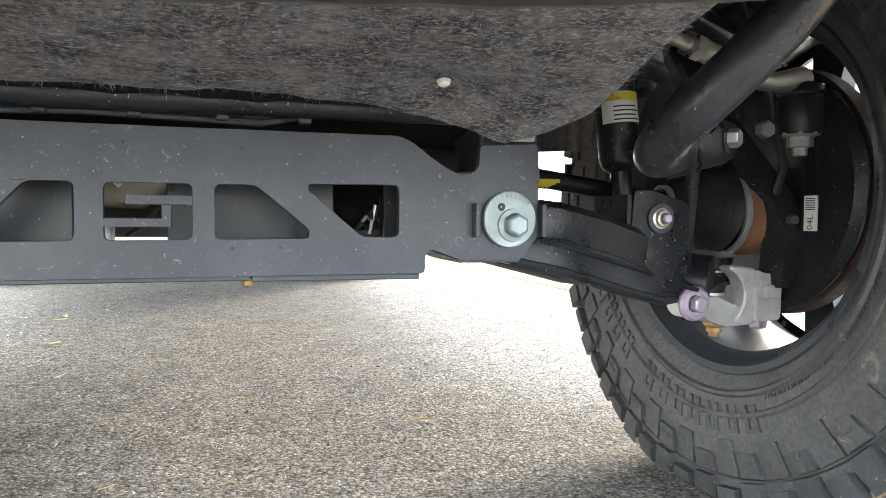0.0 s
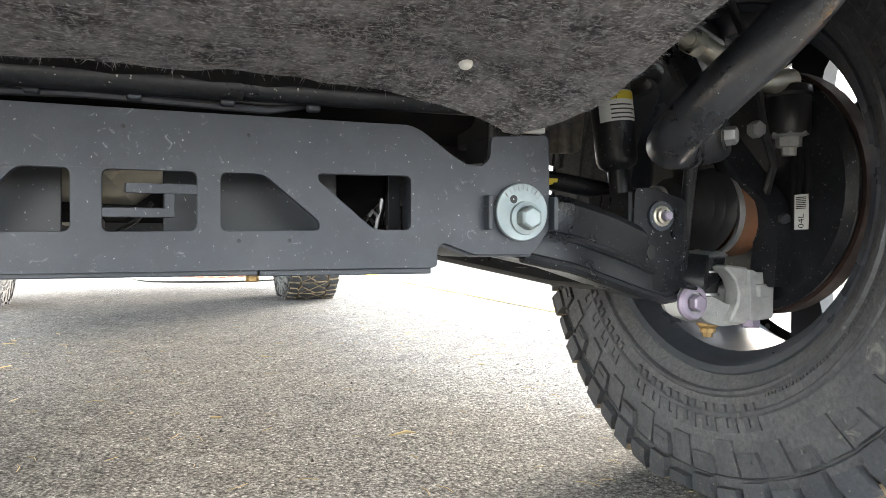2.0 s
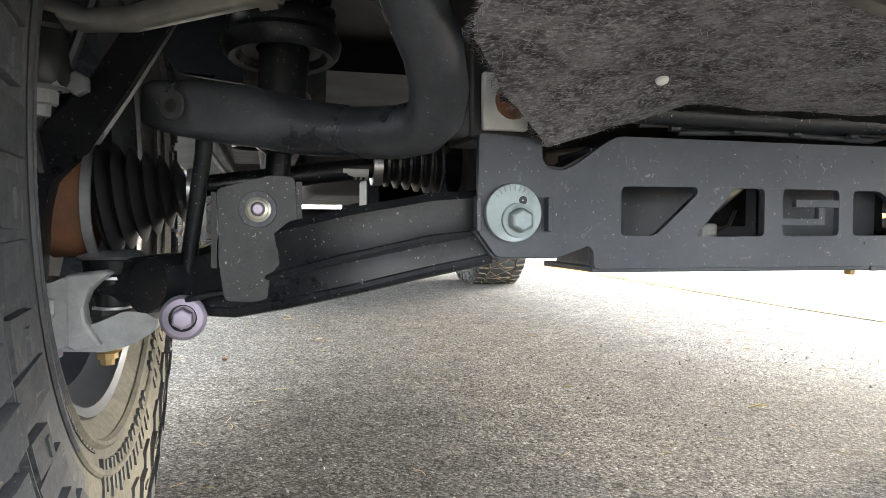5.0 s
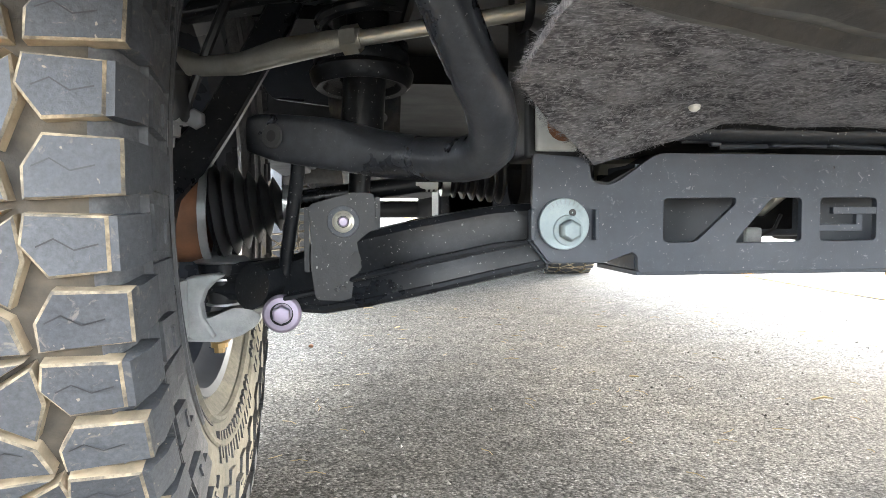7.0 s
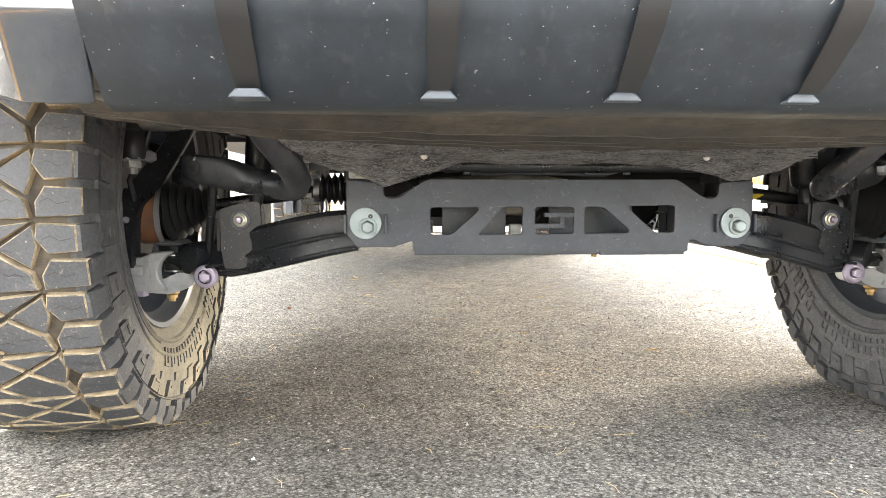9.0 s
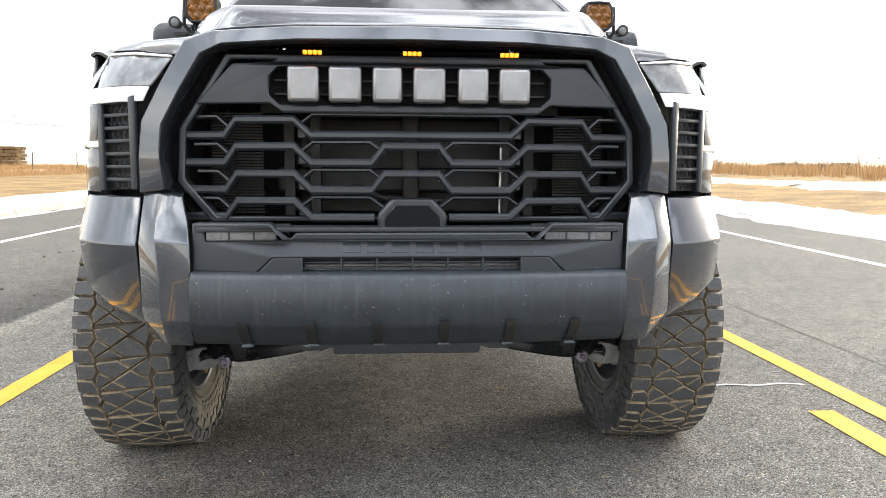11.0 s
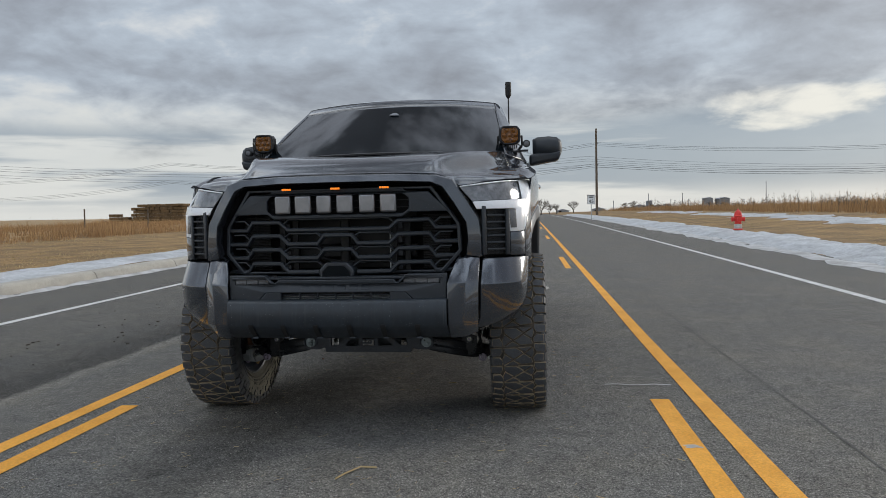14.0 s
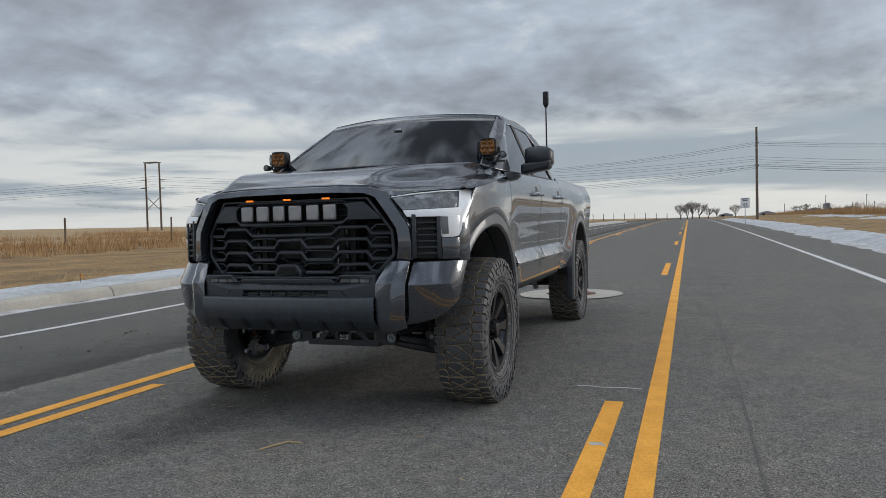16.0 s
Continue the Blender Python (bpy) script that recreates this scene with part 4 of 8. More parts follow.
def build_sign():
    x, y = at_bearing((2.14, -3.41), 3.96, 61)
    z = land(x, y)
    root = thing("speed_sign", "white rectangular speed limit sign on a thin post", "road sign", (x, y, z))
    part("post", Geo().box((0, 0.03, 1.0), (0.06, 0.04, 2.0)), M["bolt"], root)
    part("face", Geo().box((0, 0, 1.72), (0.66, 0.012, 0.80)), M["sign"], root, bevel=0.004)
    g = Geo()
    for xx, zz, w, h in ((0, 2.02, 0.42, 0.07), (0, 1.90, 0.36, 0.07)):
        g.box((xx, -0.009, zz), (w, 0.004, h))
    for s in (-1, 1):
        g.box((s * 0.31, -0.009, 1.72), (0.014, 0.004, 0.74))
        g.box((0, -0.009, 1.72 + s * 0.37), (0.62, 0.004, 0.014))
    part("print", g, M["ink"], root)
    cu = bpy.data.curves.new("digits", "FONT")
    cu.body, cu.size, cu.extrude, cu.align_x = "45", 0.42, 0.002, "CENTER"
    cu.materials.append(M["ink"])
    t = new("digits", cu)
    t.parent = root
    t.matrix_basis = pose(0, -0.011, 1.42, 90, 0, 0)


def build_hay():
    """Stack of big bales, row on row, out in the field."""
    rnd = random.Random(4)
    ex, ey = 0.64, -3.19
    cx, cy = at_bearing((ex, ey), -28.2, 132)
    z = land(cx, cy)
    root = thing("hay_stack", "brown stack of large weathered hay bales in the field", "hay stack", (cx, cy, z))
    for j in range(6):
        for i in range(11):
            if j == 5 and i in (0, 6):
                continue
            for d in range(2):
                w, h = 0.83, 0.53
                g = Geo().box((0, 0, h / 2), (w * 0.96, 1.6, h * 0.93), pose(-4.5 + w * i + rnd.uniform(-0.06, 0.06) + (0.3 if j % 2 else 0), -1.0 + 1.7 * d + rnd.uniform(-0.12, 0.12), j * h, 0, rnd.uniform(-2, 2), rnd.uniform(-4, 4)))
                part("bale", g, M["hay"], root, bevel=0.06)
    root = thing("hay_stack", "low pile of weathered hay bales beside the taller stack", "hay stack", (cx - 7.4, cy - 1.0, z))
    for j in range(3):
        for i in range(4 if j < 2 else 2):
            g = Geo().box((-1.3 + 0.86 * i + rnd.uniform(-0.05, 0.05), rnd.uniform(-0.1, 0.1), 0.27 + 0.53 * j), (0.82, 1.6, 0.49))
            part("bale", g, M["hay"], root, bevel=0.06)


def bare_tree(x, y, h, seed, label="bare winter tree on the far skyline"):
    rnd = random.Random(seed)
    root = thing("tree", label, "tree", (x, y, land(x, y) - 0.1), "far trees")
    g = Geo()

    def grow(p, d, ln, r, depth):
        q = p + d * ln
        mid = p + d * ln * 0.5 + Vector((rnd.uniform(-1, 1), rnd.uniform(-1, 1), rnd.uniform(-0.4, 0.6))) * ln * 0.06
        g.tube([p, mid, q], [r, r * 0.85, r * 0.65], 5 if depth < 3 else 3, False)
        if depth >= 5:
            return
        for _ in range((5, 4, 3, 3, 3)[depth]):
            nd = (d + Vector((rnd.uniform(-1, 1), rnd.uniform(-1, 1), rnd.uniform(-0.25, 0.7))) * 0.72).normalized()
            grow(q, nd, ln * (rnd.uniform(0.85, 1.1) if depth < 2 else rnd.uniform(0.62, 0.9)), r * 0.6, depth + 1)

    grow(Vector((0, 0, 0)), Vector((0, 0, 1)), h * 0.12, h * 0.018, 0)
    part("trunk", Geo().tube([(0, 0, -0.2), (0, 0, h * 0.12)], [h * 0.03, h * 0.022], 8), M["twig"], root)
    part("crown", g, M["twig"], root)


def build_far():
    eye = (2.14, -3.41)
    for k, (az, d, h) in enumerate(((-0.6, 168, 4.6), (0.25, 165, 5.4), (0.75, 170, 4.8), (-0.1, 172, 4.4), (1.4, 172, 3.6), (2.0, 175, 3.4), (3.3, 170, 3.8), (7.3, 190, 3.0), (8.0, 195, 3.6))):
        bare_tree(*at_bearing(eye, az, d), h * 1.35, 20 + k)
    # far works: sheds, bins and masts on the right skyline
    for k, (az, d, w, h, c) in enumerate(((7.6, 330, 9, 2.6, "far_wall"), (8.5, 330, 14, 3.2, "far_wall"), (9.3, 330, 2.4, 7.5, "far_dark"), (9.9, 335, 12, 3.0, "far_wall"), (10.6, 340, 3, 5, "far_dark"), (13.55, 340, 4.5, 8.5, "far_dark"), (14.6, 340, 7, 8.0, "far_dark"), (5.4, 320, 9, 2.4, "far_wall"), (2.6, 300, 8, 1.8, "far_wall"))):
        w, h = w * 0.62, h * 0.62
        x, y = at_bearing(eye, az, d)
        root = thing("industrial_building", "small grey works building far off on the skyline", "building", (x, y, land(x, y) - 0.5), "far buildings")
        part("wall", Geo().box((0, 0, h / 2), (w, 8, h)), M[c], root, bevel=0.05)
        part("roof", Geo().prism([(-w / 2 - 0.3, h), (w / 2 + 0.3, h), (0, h + min(1.6, w * 0.14))], -4.2, 4.2), M["far_dark"], root)
        for i in range(max(1, int(w / 3))):
            part("window", Geo().box((-w / 2 + 1.4 + 3 * i, -4.02, h * 0.55), (1.2, 0.06, 0.9)), M["glass"], root)
    for az, d, h in ((9.25, 325, 10), (11.75, 330, 10), (17.6, 330, 15), (6.6, 320, 6), (10.9, 325, 6), (11.2, 325, 5.5), (12.2, 325, 6), (16.1, 325, 5)):
        x, y = at_bearing(eye, az, d)
        root = thing("mast", "thin steel lattice mast on the far skyline", "mast", (x, y, land(x, y)), "far masts")
        h *= 0.72
        part("column", Geo().tube([(0, 0, 0), (0, 0, h)], [0.20, 0.12], 6), M["far_dark"], root)
        part("head", Geo().box((0, 0, h), (0.5, 0.4, 0.3)), M["far_dark"], root, bevel=0.05)
    # fence posts
    for i in range(16):
        x, y = -26.5 - 0.02 * i, 8 + 7.5 * i
        tagged(part("fence_post", Geo().tube([(x, y, land(x, y) - 0.1), (x + 0.03, y, land(x, y) + 1.45)], [0.05, 0.045], 6), M["wood"]), "thin weathered fence post in dry grass", "fence post", "fence posts")
    for i in range(14):
        x, y = at_bearing(eye, -12.0 + 0.8 * i, 150 + 2 * i)
        tagged(part("fence_post", Geo().tube([(x, y, land(x, y) - 0.1), (x, y, land(x, y) + 1.6)], [0.08, 0.07], 6), M["wood"]), "thin weathered fence post in dry grass", "fence post", "fence posts")
    # little marker flag behind the kerb
    x, y = -8.1, 6.3
    root = thing("marker_flag", "small yellow utility marker flag on a wire stake", "flag", (x, y, 0.2))
    part("stake", Geo().tube([(0, 0, -0.05), (0.01, 0, 0.2)], 0.003, 5), M["wire"], root)
    part("flag", Geo().loft([[(0, 0, 0.13 + 0.07 * k), (0.03, 0.02, 0.12 + 0.07 * k), (0.06, 0, 0.10 + 0.05 * k)] for k in (0, 1)]), M["yellow_paint"], root, "limp yellow plastic flag", solid=0.002)


def build_litter():
    """Straws, leaves and pebbles on the asphalt."""
    g = Geo().tube([(0.10, -0.42, 0.006), (0.125, -0.36, 0.007), (0.18, -0.285, 0.012), (0.25, -0.275, 0.006)], 0.004, 6)
    tagged(part("straw", g, M["dry_pale"]), "bent straw lying on the asphalt", "straw")
    g = Geo().tube([(0.40, 1.315, 0.005), (0.435, 1.325, 0.007), (0.455, 1.322, 0.004)], [0.0015, 0.003, 0.001], 6)
    tagged(part("leaf", g, M["dry_pale"]), "small dry brown leaf on the asphalt", "leaf", "loose litter")
    g = Geo().blob((-0.694, 2.10, 0.005), (0.008, 0.007, 0.006), 3, 0.5)
    tagged(part("pebble", g, M["rust"]), "small red stone chip on the asphalt", "pebble", "loose litter")
    rnd = random.Random(21)
    for i in range(46):
        x, y = rnd.uniform(-1.6, 1.6), rnd.uniform(0.8, 3.2) if i % 2 else rnd.uniform(-2.6, 0.8)
        a, ln = rnd.uniform(0, 6.28), rnd.uniform(0.015, 0.05)
        if i % 3:
            g = Geo().tube([(x, y, 0.004), (x + ln * math.cos(a), y + ln * math.sin(a), 0.006)], 0.0018, 5)
            tagged(part("straw", g, M["dry_pale"]), "short dry straw on the asphalt", "straw", "loose litter")
        else:
            r = rnd.uniform(0.003, 0.007)
            tagged(part("pebble", Geo().blob((x, y, r * 0.7), (r, r, r * 0.8), i, 0.5), M["stone"]), "tiny grey stone on the asphalt", "pebble", "loose litter")


build_ground()
build_lines()
build_manhole()
build_kerb()
build_snow()
build_grass()
build_hydrant()
build_poles()
build_sign()
build_hay()
build_far()
build_litter()


def build_crumbs():
    """Dry mud crumbs dropped by tyres on the left lane."""
    rnd = random.Random(77)
    g = Geo()
    for _ in range(520):
        y = rnd.uniform(-2, 16)
        x = rnd.gauss(-3.6, 0.35) if rnd.random() < 0.6 else rnd.gauss(-2.95, 0.18)
        r = 0.004 + 0.016 * rnd.random() ** 3
        g.blob((x, y, rise(y) + r * 0.3), (r, r * rnd.uniform(0.6, 1.4), r * 0.6), rnd.random() * 9, 0.5, 1)
    tagged(part("mud_crumbs", g, M["twig"]), "dry brown mud crumbs scattered on the asphalt", "mud", kind="stuff")


build_crumbs()


def build_grit():
    """Loose chips and sand grains on the asphalt about the truck's nose."""
    rnd = random.Random(19)
    vs, fs = [], []
    for _ in range(22000):
        x, y = rnd.uniform(-2.2, 2.4), rnd.uniform(-1.6, 4.0)
        if noise.noise(Vector((x * 1.3, y * 1.3, 2))) + 0.25 < rnd.random() * 0.5:
            continue
        r = 0.0010 + 0.0042 * rnd.random() ** 4
        a = rnd.uniform(0, 6.28)
        c, s = math.cos(a) * r, math.sin(a) * r
        q = rnd.uniform(0.5, 1.0)
        k = len(vs)
        z = rise(y)
        vs += [(x + c, y + s, z), (x - s * q, y + c * q, z), (x - c, y - s, z), (x + s * q, y - c * q, z), (x + c * 0.3, y + s * 0.2, z + r * rnd.uniform(0.6, 1.2))]
        fs += [(k, k + 1, k + 4), (k + 1, k + 2, k + 4), (k + 2, k + 3, k + 4), (k + 3, k, k + 4)]
    me = bpy.data.meshes.new("road_grit")
    me.from_pydata(vs, [], fs)
    me.materials.append(M["grit"])
    tagged(new("road_grit", me), "loose pale and dark grit scattered on the asphalt", "grit", kind="stuff")


build_grit()


def build_straw_bits():
    """Short pale straws and fibres blown on to the asphalt."""
    rnd = random.Random(23)
    g = Geo()
    for _ in range(420):
        x, y = rnd.uniform(-1.6, 1.6), rnd.uniform(-0.6, 3.2)
        a, ln = rnd.uniform(0, 3.14), rnd.uniform(0.006, 0.022)
        z = rise(y) + 0.0015
        c, s = math.cos(a) * ln, math.sin(a) * ln
        g.tube([(x - c, y - s, z), (x + s * 0.2, y - c * 0.2, z + 0.001), (x + c, y + s, z)], 0.0006, 4, False)
    tagged(part("straw_bits", g, M["dry_pale"]), "short pale straw bits scattered on the asphalt", "straw", kind="stuff")


build_straw_bits()

# ---- the truck: body ----
truck = thing("pickup_truck", "lifted dark grey crew-cab pickup truck on knobbly tyres", "truck")
AXLE_F, AXLE_R, HUB_Z, TYRE_R = 0.885, 4.585, 0.436, 0.458
ARCH_F, ARCH_B = 0.855, 4.53
ARCH_Z, ARCH_R = 0.60, 0.50

SIDE = [(0.50, 0.885), (0.60, 0.92), (0.66, 0.945), (0.80, 0.958), (0.92, 0.950), (1.05, 0.957), (1.18, 0.972), (1.30, 0.985), (1.38, 0.980), (1.44, 0.955), (1.50, 0.925), (1.56, 0.90)]


def side_x(y, z):
    """Half width of the body skin."""
    x = lerp_table(z, SIDE)
    if y < 0.95:
        x -= 0.085 * ((0.95 - y) / 0.62) ** 2
    for c in (ARCH_F, ARCH_B):
        d = math.hypot(y - c, z - 0.62)
        x += 0.030 * max(0.0, 1 - abs(d - 0.58) / 0.30) ** 1.5 * (1 if z > 0.7 else 0.4)
    return x


def arch_bottom(y, base):
    z = base
    for c in (ARCH_F, ARCH_B):
        d = abs(y - c)
        if d < ARCH_R:
            z = max(z, ARCH_Z + math.sqrt(ARCH_R ** 2 - d * d))
    return z


def ystations(y0, y1):
    ys = {round(y0, 4), round(y1, 4)}
    n = max(4, int((y1 - y0) / 0.06))
    for i in range(n + 1):
        ys.add(round(y0 + (y1 - y0) * i / n, 4))
    for c in (ARCH_F, ARCH_B):
        for a in (-1, 1):
            for k in (0.9999, 0.995, 0.97, 0.93):
                y = c + a * ARCH_R * k
                if y0 < y < y1:
                    ys.add(round(y, 4))
    return sorted(ys)


def side_panel(name, s, y0, y1, base, top, material, label="", nz=16, slope=0.0):
    rows = []
    for y in ystations(y0, y1):
        zb = arch_bottom(y, base + slope * (y - y0))
        zt = top(y) if callable(top) else top
        rows.append([(s * side_x(y, zb + (zt - zb) * j / nz), y, zb + (zt - zb) * j / nz) for j in range(nz + 1)])
    return part(name, Geo().loft(rows), material, truck, label, solid=0.012, sharp=50)


def fender_top(y):
    return lerp_table(y, [(0.30, 1.30), (0.52, 1.312), (0.62, 1.325), (0.9, 1.372), (1.34, 1.425)])


def build_sides(s):
    side_panel("front_fender", s, 0.44, 1.335, 0.62, lambda y: min(fender_top(y), lerp_table(y, [(0.44, 1.10), (0.48, 1.19), (0.53, 1.28), (0.57, 1.40)])), M["paint"])
    rows = []
    for i in range(18):
        y = 0.475 + 0.86 * i / 17
        zt = fender_top(y)
        xo = side_x(y, zt)
        zi = lerp_table(y, [(0.475, 1.300), (0.54, 1.318), (0.60, 1.342), (0.66, 1.366), (0.7, 1.377), (0.8, 1.386), (1.0, 1.401), (1.22, 1.420), (1.335, 1.470)])
        xi = lerp_table(y, [(0.475, 0.880), (0.58, 0.905), (1.20, 0.907), (1.25, 0.85), (1.335, 0.80)])
        rows.append([(s * xo, y, zt), (s * (xo - 0.012), y, zt + 0.010), (s * (xo + xi) * 0.5, y, (zt + zi) / 2 + 0.012), (s * xi, y, zi)])
    part("fender_crown", Geo().loft(rows), M["paint"], truck, solid=0.008, sharp=70)
    d = side_panel("front_door", s, 1.345, 2.405, 0.66, lambda y: 1.455 + 0.02 * (y - 1.345), M["paint"])
    r = side_panel("rear_door", s, 2.415, 3.385, 0.66, lambda y: 1.475 + 0.015 * (y - 2.41), M["paint"])
    side_panel("bed_side", s, 3.43, 5.50, 0.64, 1.515, M["paint"])
    side_panel("cab_corner", s, 3.39, 3.422, 0.66, 1.50, M["paint"])
    # rocker with pale lower trim
    g = Geo()
    rows = []
    for y in (1.36, 2.0, 2.7, 3.38):
        rows.append([(s * 0.952, y, 0.68), (s * 0.940, y, 0.63), (s * 0.88, y, 0.585), (s * 0.75, y, 0.60), (s * 0.75, y, 0.70)])
    g.loft(rows, closed=True, caps=True)
    part("rocker", g, M["satin"], truck, "dusty black plastic rocker", bevel=0.01)
    for y0, y1 in ((1.46, 2.40), (2.42, 3.36)):
        g = Geo()
        g.loft([[(s * 0.955, y, 0.905), (s * 0.972, y, 0.896), (s * 1.004, y, 0.815), (s * 0.994, y, 0.796), (s * 0.955, y, 0.786)] for y in (y0, y1)], closed=False)
        part("door_moulding", g, M["silver_trim"], truck, "bright lower door moulding", solid=0.006, bevel=0.002)
    # door handles
    for par, y in ((d, 2.23), (r, 3.22)):
        w = side_x(y, 1.33)
        g = Geo().tube([(s * (w - 0.006), y - 0.115, 1.325), (s * (w + 0.032), y - 0.085, 1.328), (s * (w + 0.042), y, 1.330), (s * (w + 0.032), y + 0.085, 1.332), (s * (w - 0.006), y + 0.115, 1.334)], [0.012, 0.021, 0.023, 0.021, 0.012], 10, flat=0.85)
        part("handle", g, M["silver_trim"], par, "polished grey door handle")
        g = Geo().lathe([(0.004, 0.001), (0.004, 0.058), (0.0, 0.064)], (s * (w + 0.001), y - 0.01, 1.33), (s, 0, 0), 20)
        part("handle_cup", g, M["black"], par)
    # wheel-arch flares
    for c in (ARCH_F, ARCH_B):
        rows = []
        for k in range(-3, 40):
            if c == ARCH_F and k > 33:
                continue
            a = math.pi * (k / 36.0)
            cy, cz = math.cos(a), math.sin(a)
            if k < 0 or k > 36:
                q = -k if k < 0 else k - 36
                cy, cz = (1 if k < 0 else -1), -0.10 * q
            out = 1.012 if c == ARCH_F else 1.005
            taper = 0.085 * max(0, -cy) if c == ARCH_F else 0
            wd = 0.0 if c != ARCH_F else 0.026 * max(0, -cy)
            prof = [(ARCH_R - 0.012, 0.90 - taper), (ARCH_R - 0.012, out - 0.012 - taper), (ARCH_R + 0.004, out - taper), (ARCH_R + 0.062 - wd, out - 0.004 - taper), (ARCH_R + 0.078 - wd, out - 0.02 - taper), (ARCH_R + 0.078 - wd, 0.94 - taper)]
            if k < 0 or k > 36:
                rows.append([(s * x, c + cy * r, ARCH_Z + cz) for r, x in prof])
            else:
                rows.append([(s * x, c + cy * r, ARCH_Z + cz * r) for r, x in prof])
        part("wheel_arch_flare", Geo().loft(rows), M["flare"], truck, sharp=40)
        # liner inside the arch
        rows = []
        for k in range(0, 25):
            a = math.pi * (k / 24.0)
            rows.append([(s * x, c + (ARCH_R + 0.0) * math.cos(a), ARCH_Z - 0.02 + (ARCH_R - 0.005) * math.sin(a)) for x in (0.955 - (0.06 if c == ARCH_F else 0), 0.80, 0.62, 0.50)])
        part("arch_liner", Geo().loft(rows), M["liner"], truck, "black wheel arch liner", solid=0.006)
    # mud flap behind the rear door, ahead of the rear wheel
    g = Geo().box((s * 0.90, 3.985, 0.63), (0.13, 0.012, 0.15))
    part("mud_flap", g, M["black"], truck, "dusty black mud flap", bevel=0.004)
    # fuel door or marker line on the bed side
    if s > 0:
        g = Geo().lathe([(0, 0.001), (0, 0.085), (0.004, 0.09)], (0.978, 3.62, 1.28), (1, 0, 0), 24)
        part("fuel_door", g, M["paint"], truck, bevel=0.002)
    # side glass, pillars
    def glass_pt(y, z):
        return (s * (0.925 - (z - 1.48) * 0.42), y, z)
    g = Geo().add([glass_pt(*p) for p in ((1.55, 1.475), (2.36, 1.49), (2.36, 1.90), (2.14, 1.90), (1.95, 1.80))], [(0, 1, 2, 3, 4)])
    part("door_glass", g, M["side_glass"], d, "dark tinted door window", solid=0.006)
    g = Geo().add([glass_pt(*p) for p in ((2.46, 1.49), (3.20, 1.50), (3.03, 1.85), (2.90, 1.90), (2.46, 1.905))], [(0, 1, 2, 3, 4)])
    part("door_glass", g, M["side_glass"], r, "dark tinted door window", solid=0.006)

    def frame_bar(name, pts, r0, mat):
        part(name, Geo().tube([(q[0] - s * 0.004, q[1], q[2]) for q in (glass_pt(*p) for p in pts)], r0, 8), mat, truck)
    frame_bar("window_trim", ((1.50, 1.465), (2.4, 1.482), (3.25, 1.49)), 0.014, M["black"])
    frame_bar("window_trim", ((1.50, 1.465), (1.95, 1.815), (2.16, 1.915), (2.9, 1.92), (3.06, 1.86), (3.25, 1.49)), 0.012, M["paint"])
    g = Geo().loft([[tuple(Vector(glass_pt(y, z)) + Vector((s * 0.004, 0, 0))) for z in (1.48, 1.70, 1.915)] for y in (2.365, 2.455)])
    part("door_pillar", g, M["black"], truck, solid=0.008)
    rows = []
    for i in range(14):
        y = 2.08 + 1.20 * i / 13
        q = (y - 2.075) / 1.215
        ze = lerp_table(q, [(0, 1.995), (0.12, 2.030), (0.4, 2.052), (0.75, 2.045), (0.95, 2.01), (1, 1.96)]) - 0.035 - 0.04 * min(1, q / 0.25)
        zb = lerp_table(y, [(2.08, 1.90), (2.16, 1.918), (2.9, 1.922), (3.06, 1.865), (3.28, 1.74)])
        zb = min(zb, ze - 0.01)
        rows.append([(s * 0.706, y, ze + 0.002), (s * 0.726, y, ze - 0.008), (s * (0.746 + 0.42 * max(0, 1.90 - zb)), y, (ze + zb) / 2), (s * (0.744 + 0.42 * max(0, 1.90 - zb)), y, zb)])
    part("roof_rail", Geo().loft(rows), M["paint"], truck, solid=0.008, sharp=60)
    # painted corner between bonnet, fender and pillar, then the A and C pillar skins
    g = Geo().loft([[(s * 0.770, 1.215, 1.462), (s * 0.850, 1.215, 1.440), (s * 0.910, 1.215, 1.418)], [(s * 0.790, 1.225, 1.497), (s * 0.860, 1.285, 1.482), (s * 0.925, 1.345, 1.455)]])
    part("cowl_corner", g, M["paint"], truck, solid=0.006, sharp=60)
    g = Geo().loft([[(s * 0.806, 1.215, 1.500), (s * 0.90, 1.34, 1.47), (s * 0.934, 1.54, 1.466)], [(s * 0.757, 1.645, 1.738), (s * 0.828, 1.73, 1.718), (s * 0.812, 1.91, 1.772)], [(s * 0.705, 2.065, 1.952), (s * 0.752, 2.14, 1.935), (s * 0.750, 2.165, 1.920)]])
    part("windscreen_pillar", g, M["paint"], truck, solid=0.02, bevel=0.006)
    g = Geo().loft([[(s * 0.93, 3.22, 1.48), (s * 0.92, 3.42, 1.49)], [(s * 0.80, 3.08, 1.80), (s * 0.80, 3.34, 1.80)], [(s * 0.73, 2.92, 1.93), (s * 0.70, 3.22, 1.93)]])
    part("rear_pillar", g, M["paint"], truck, solid=0.02, bevel=0.006)
    # mirror
    g = Geo()
    rows = []
    for i, (x, sy, z0, z1) in enumerate(((0.985, 0.045, 1.535, 1.655), (1.02, 0.075, 1.52, 1.668), (1.10, 0.09, 1.515, 1.672), (1.155, 0.085, 1.52, 1.664), (1.183, 0.06, 1.535, 1.645), (1.192, 0.03, 1.56, 1.62))):
        rows.append([(s * x, 1.86 + sy * math.cos(a), (z0 + z1) / 2 + (z1 - z0) / 2 * max(-1, min(1, 1.25 * math.sin(a)))) for a in (2 * math.pi * k / 14 for k in range(14))])
    g.loft(rows, closed=True, caps=True)
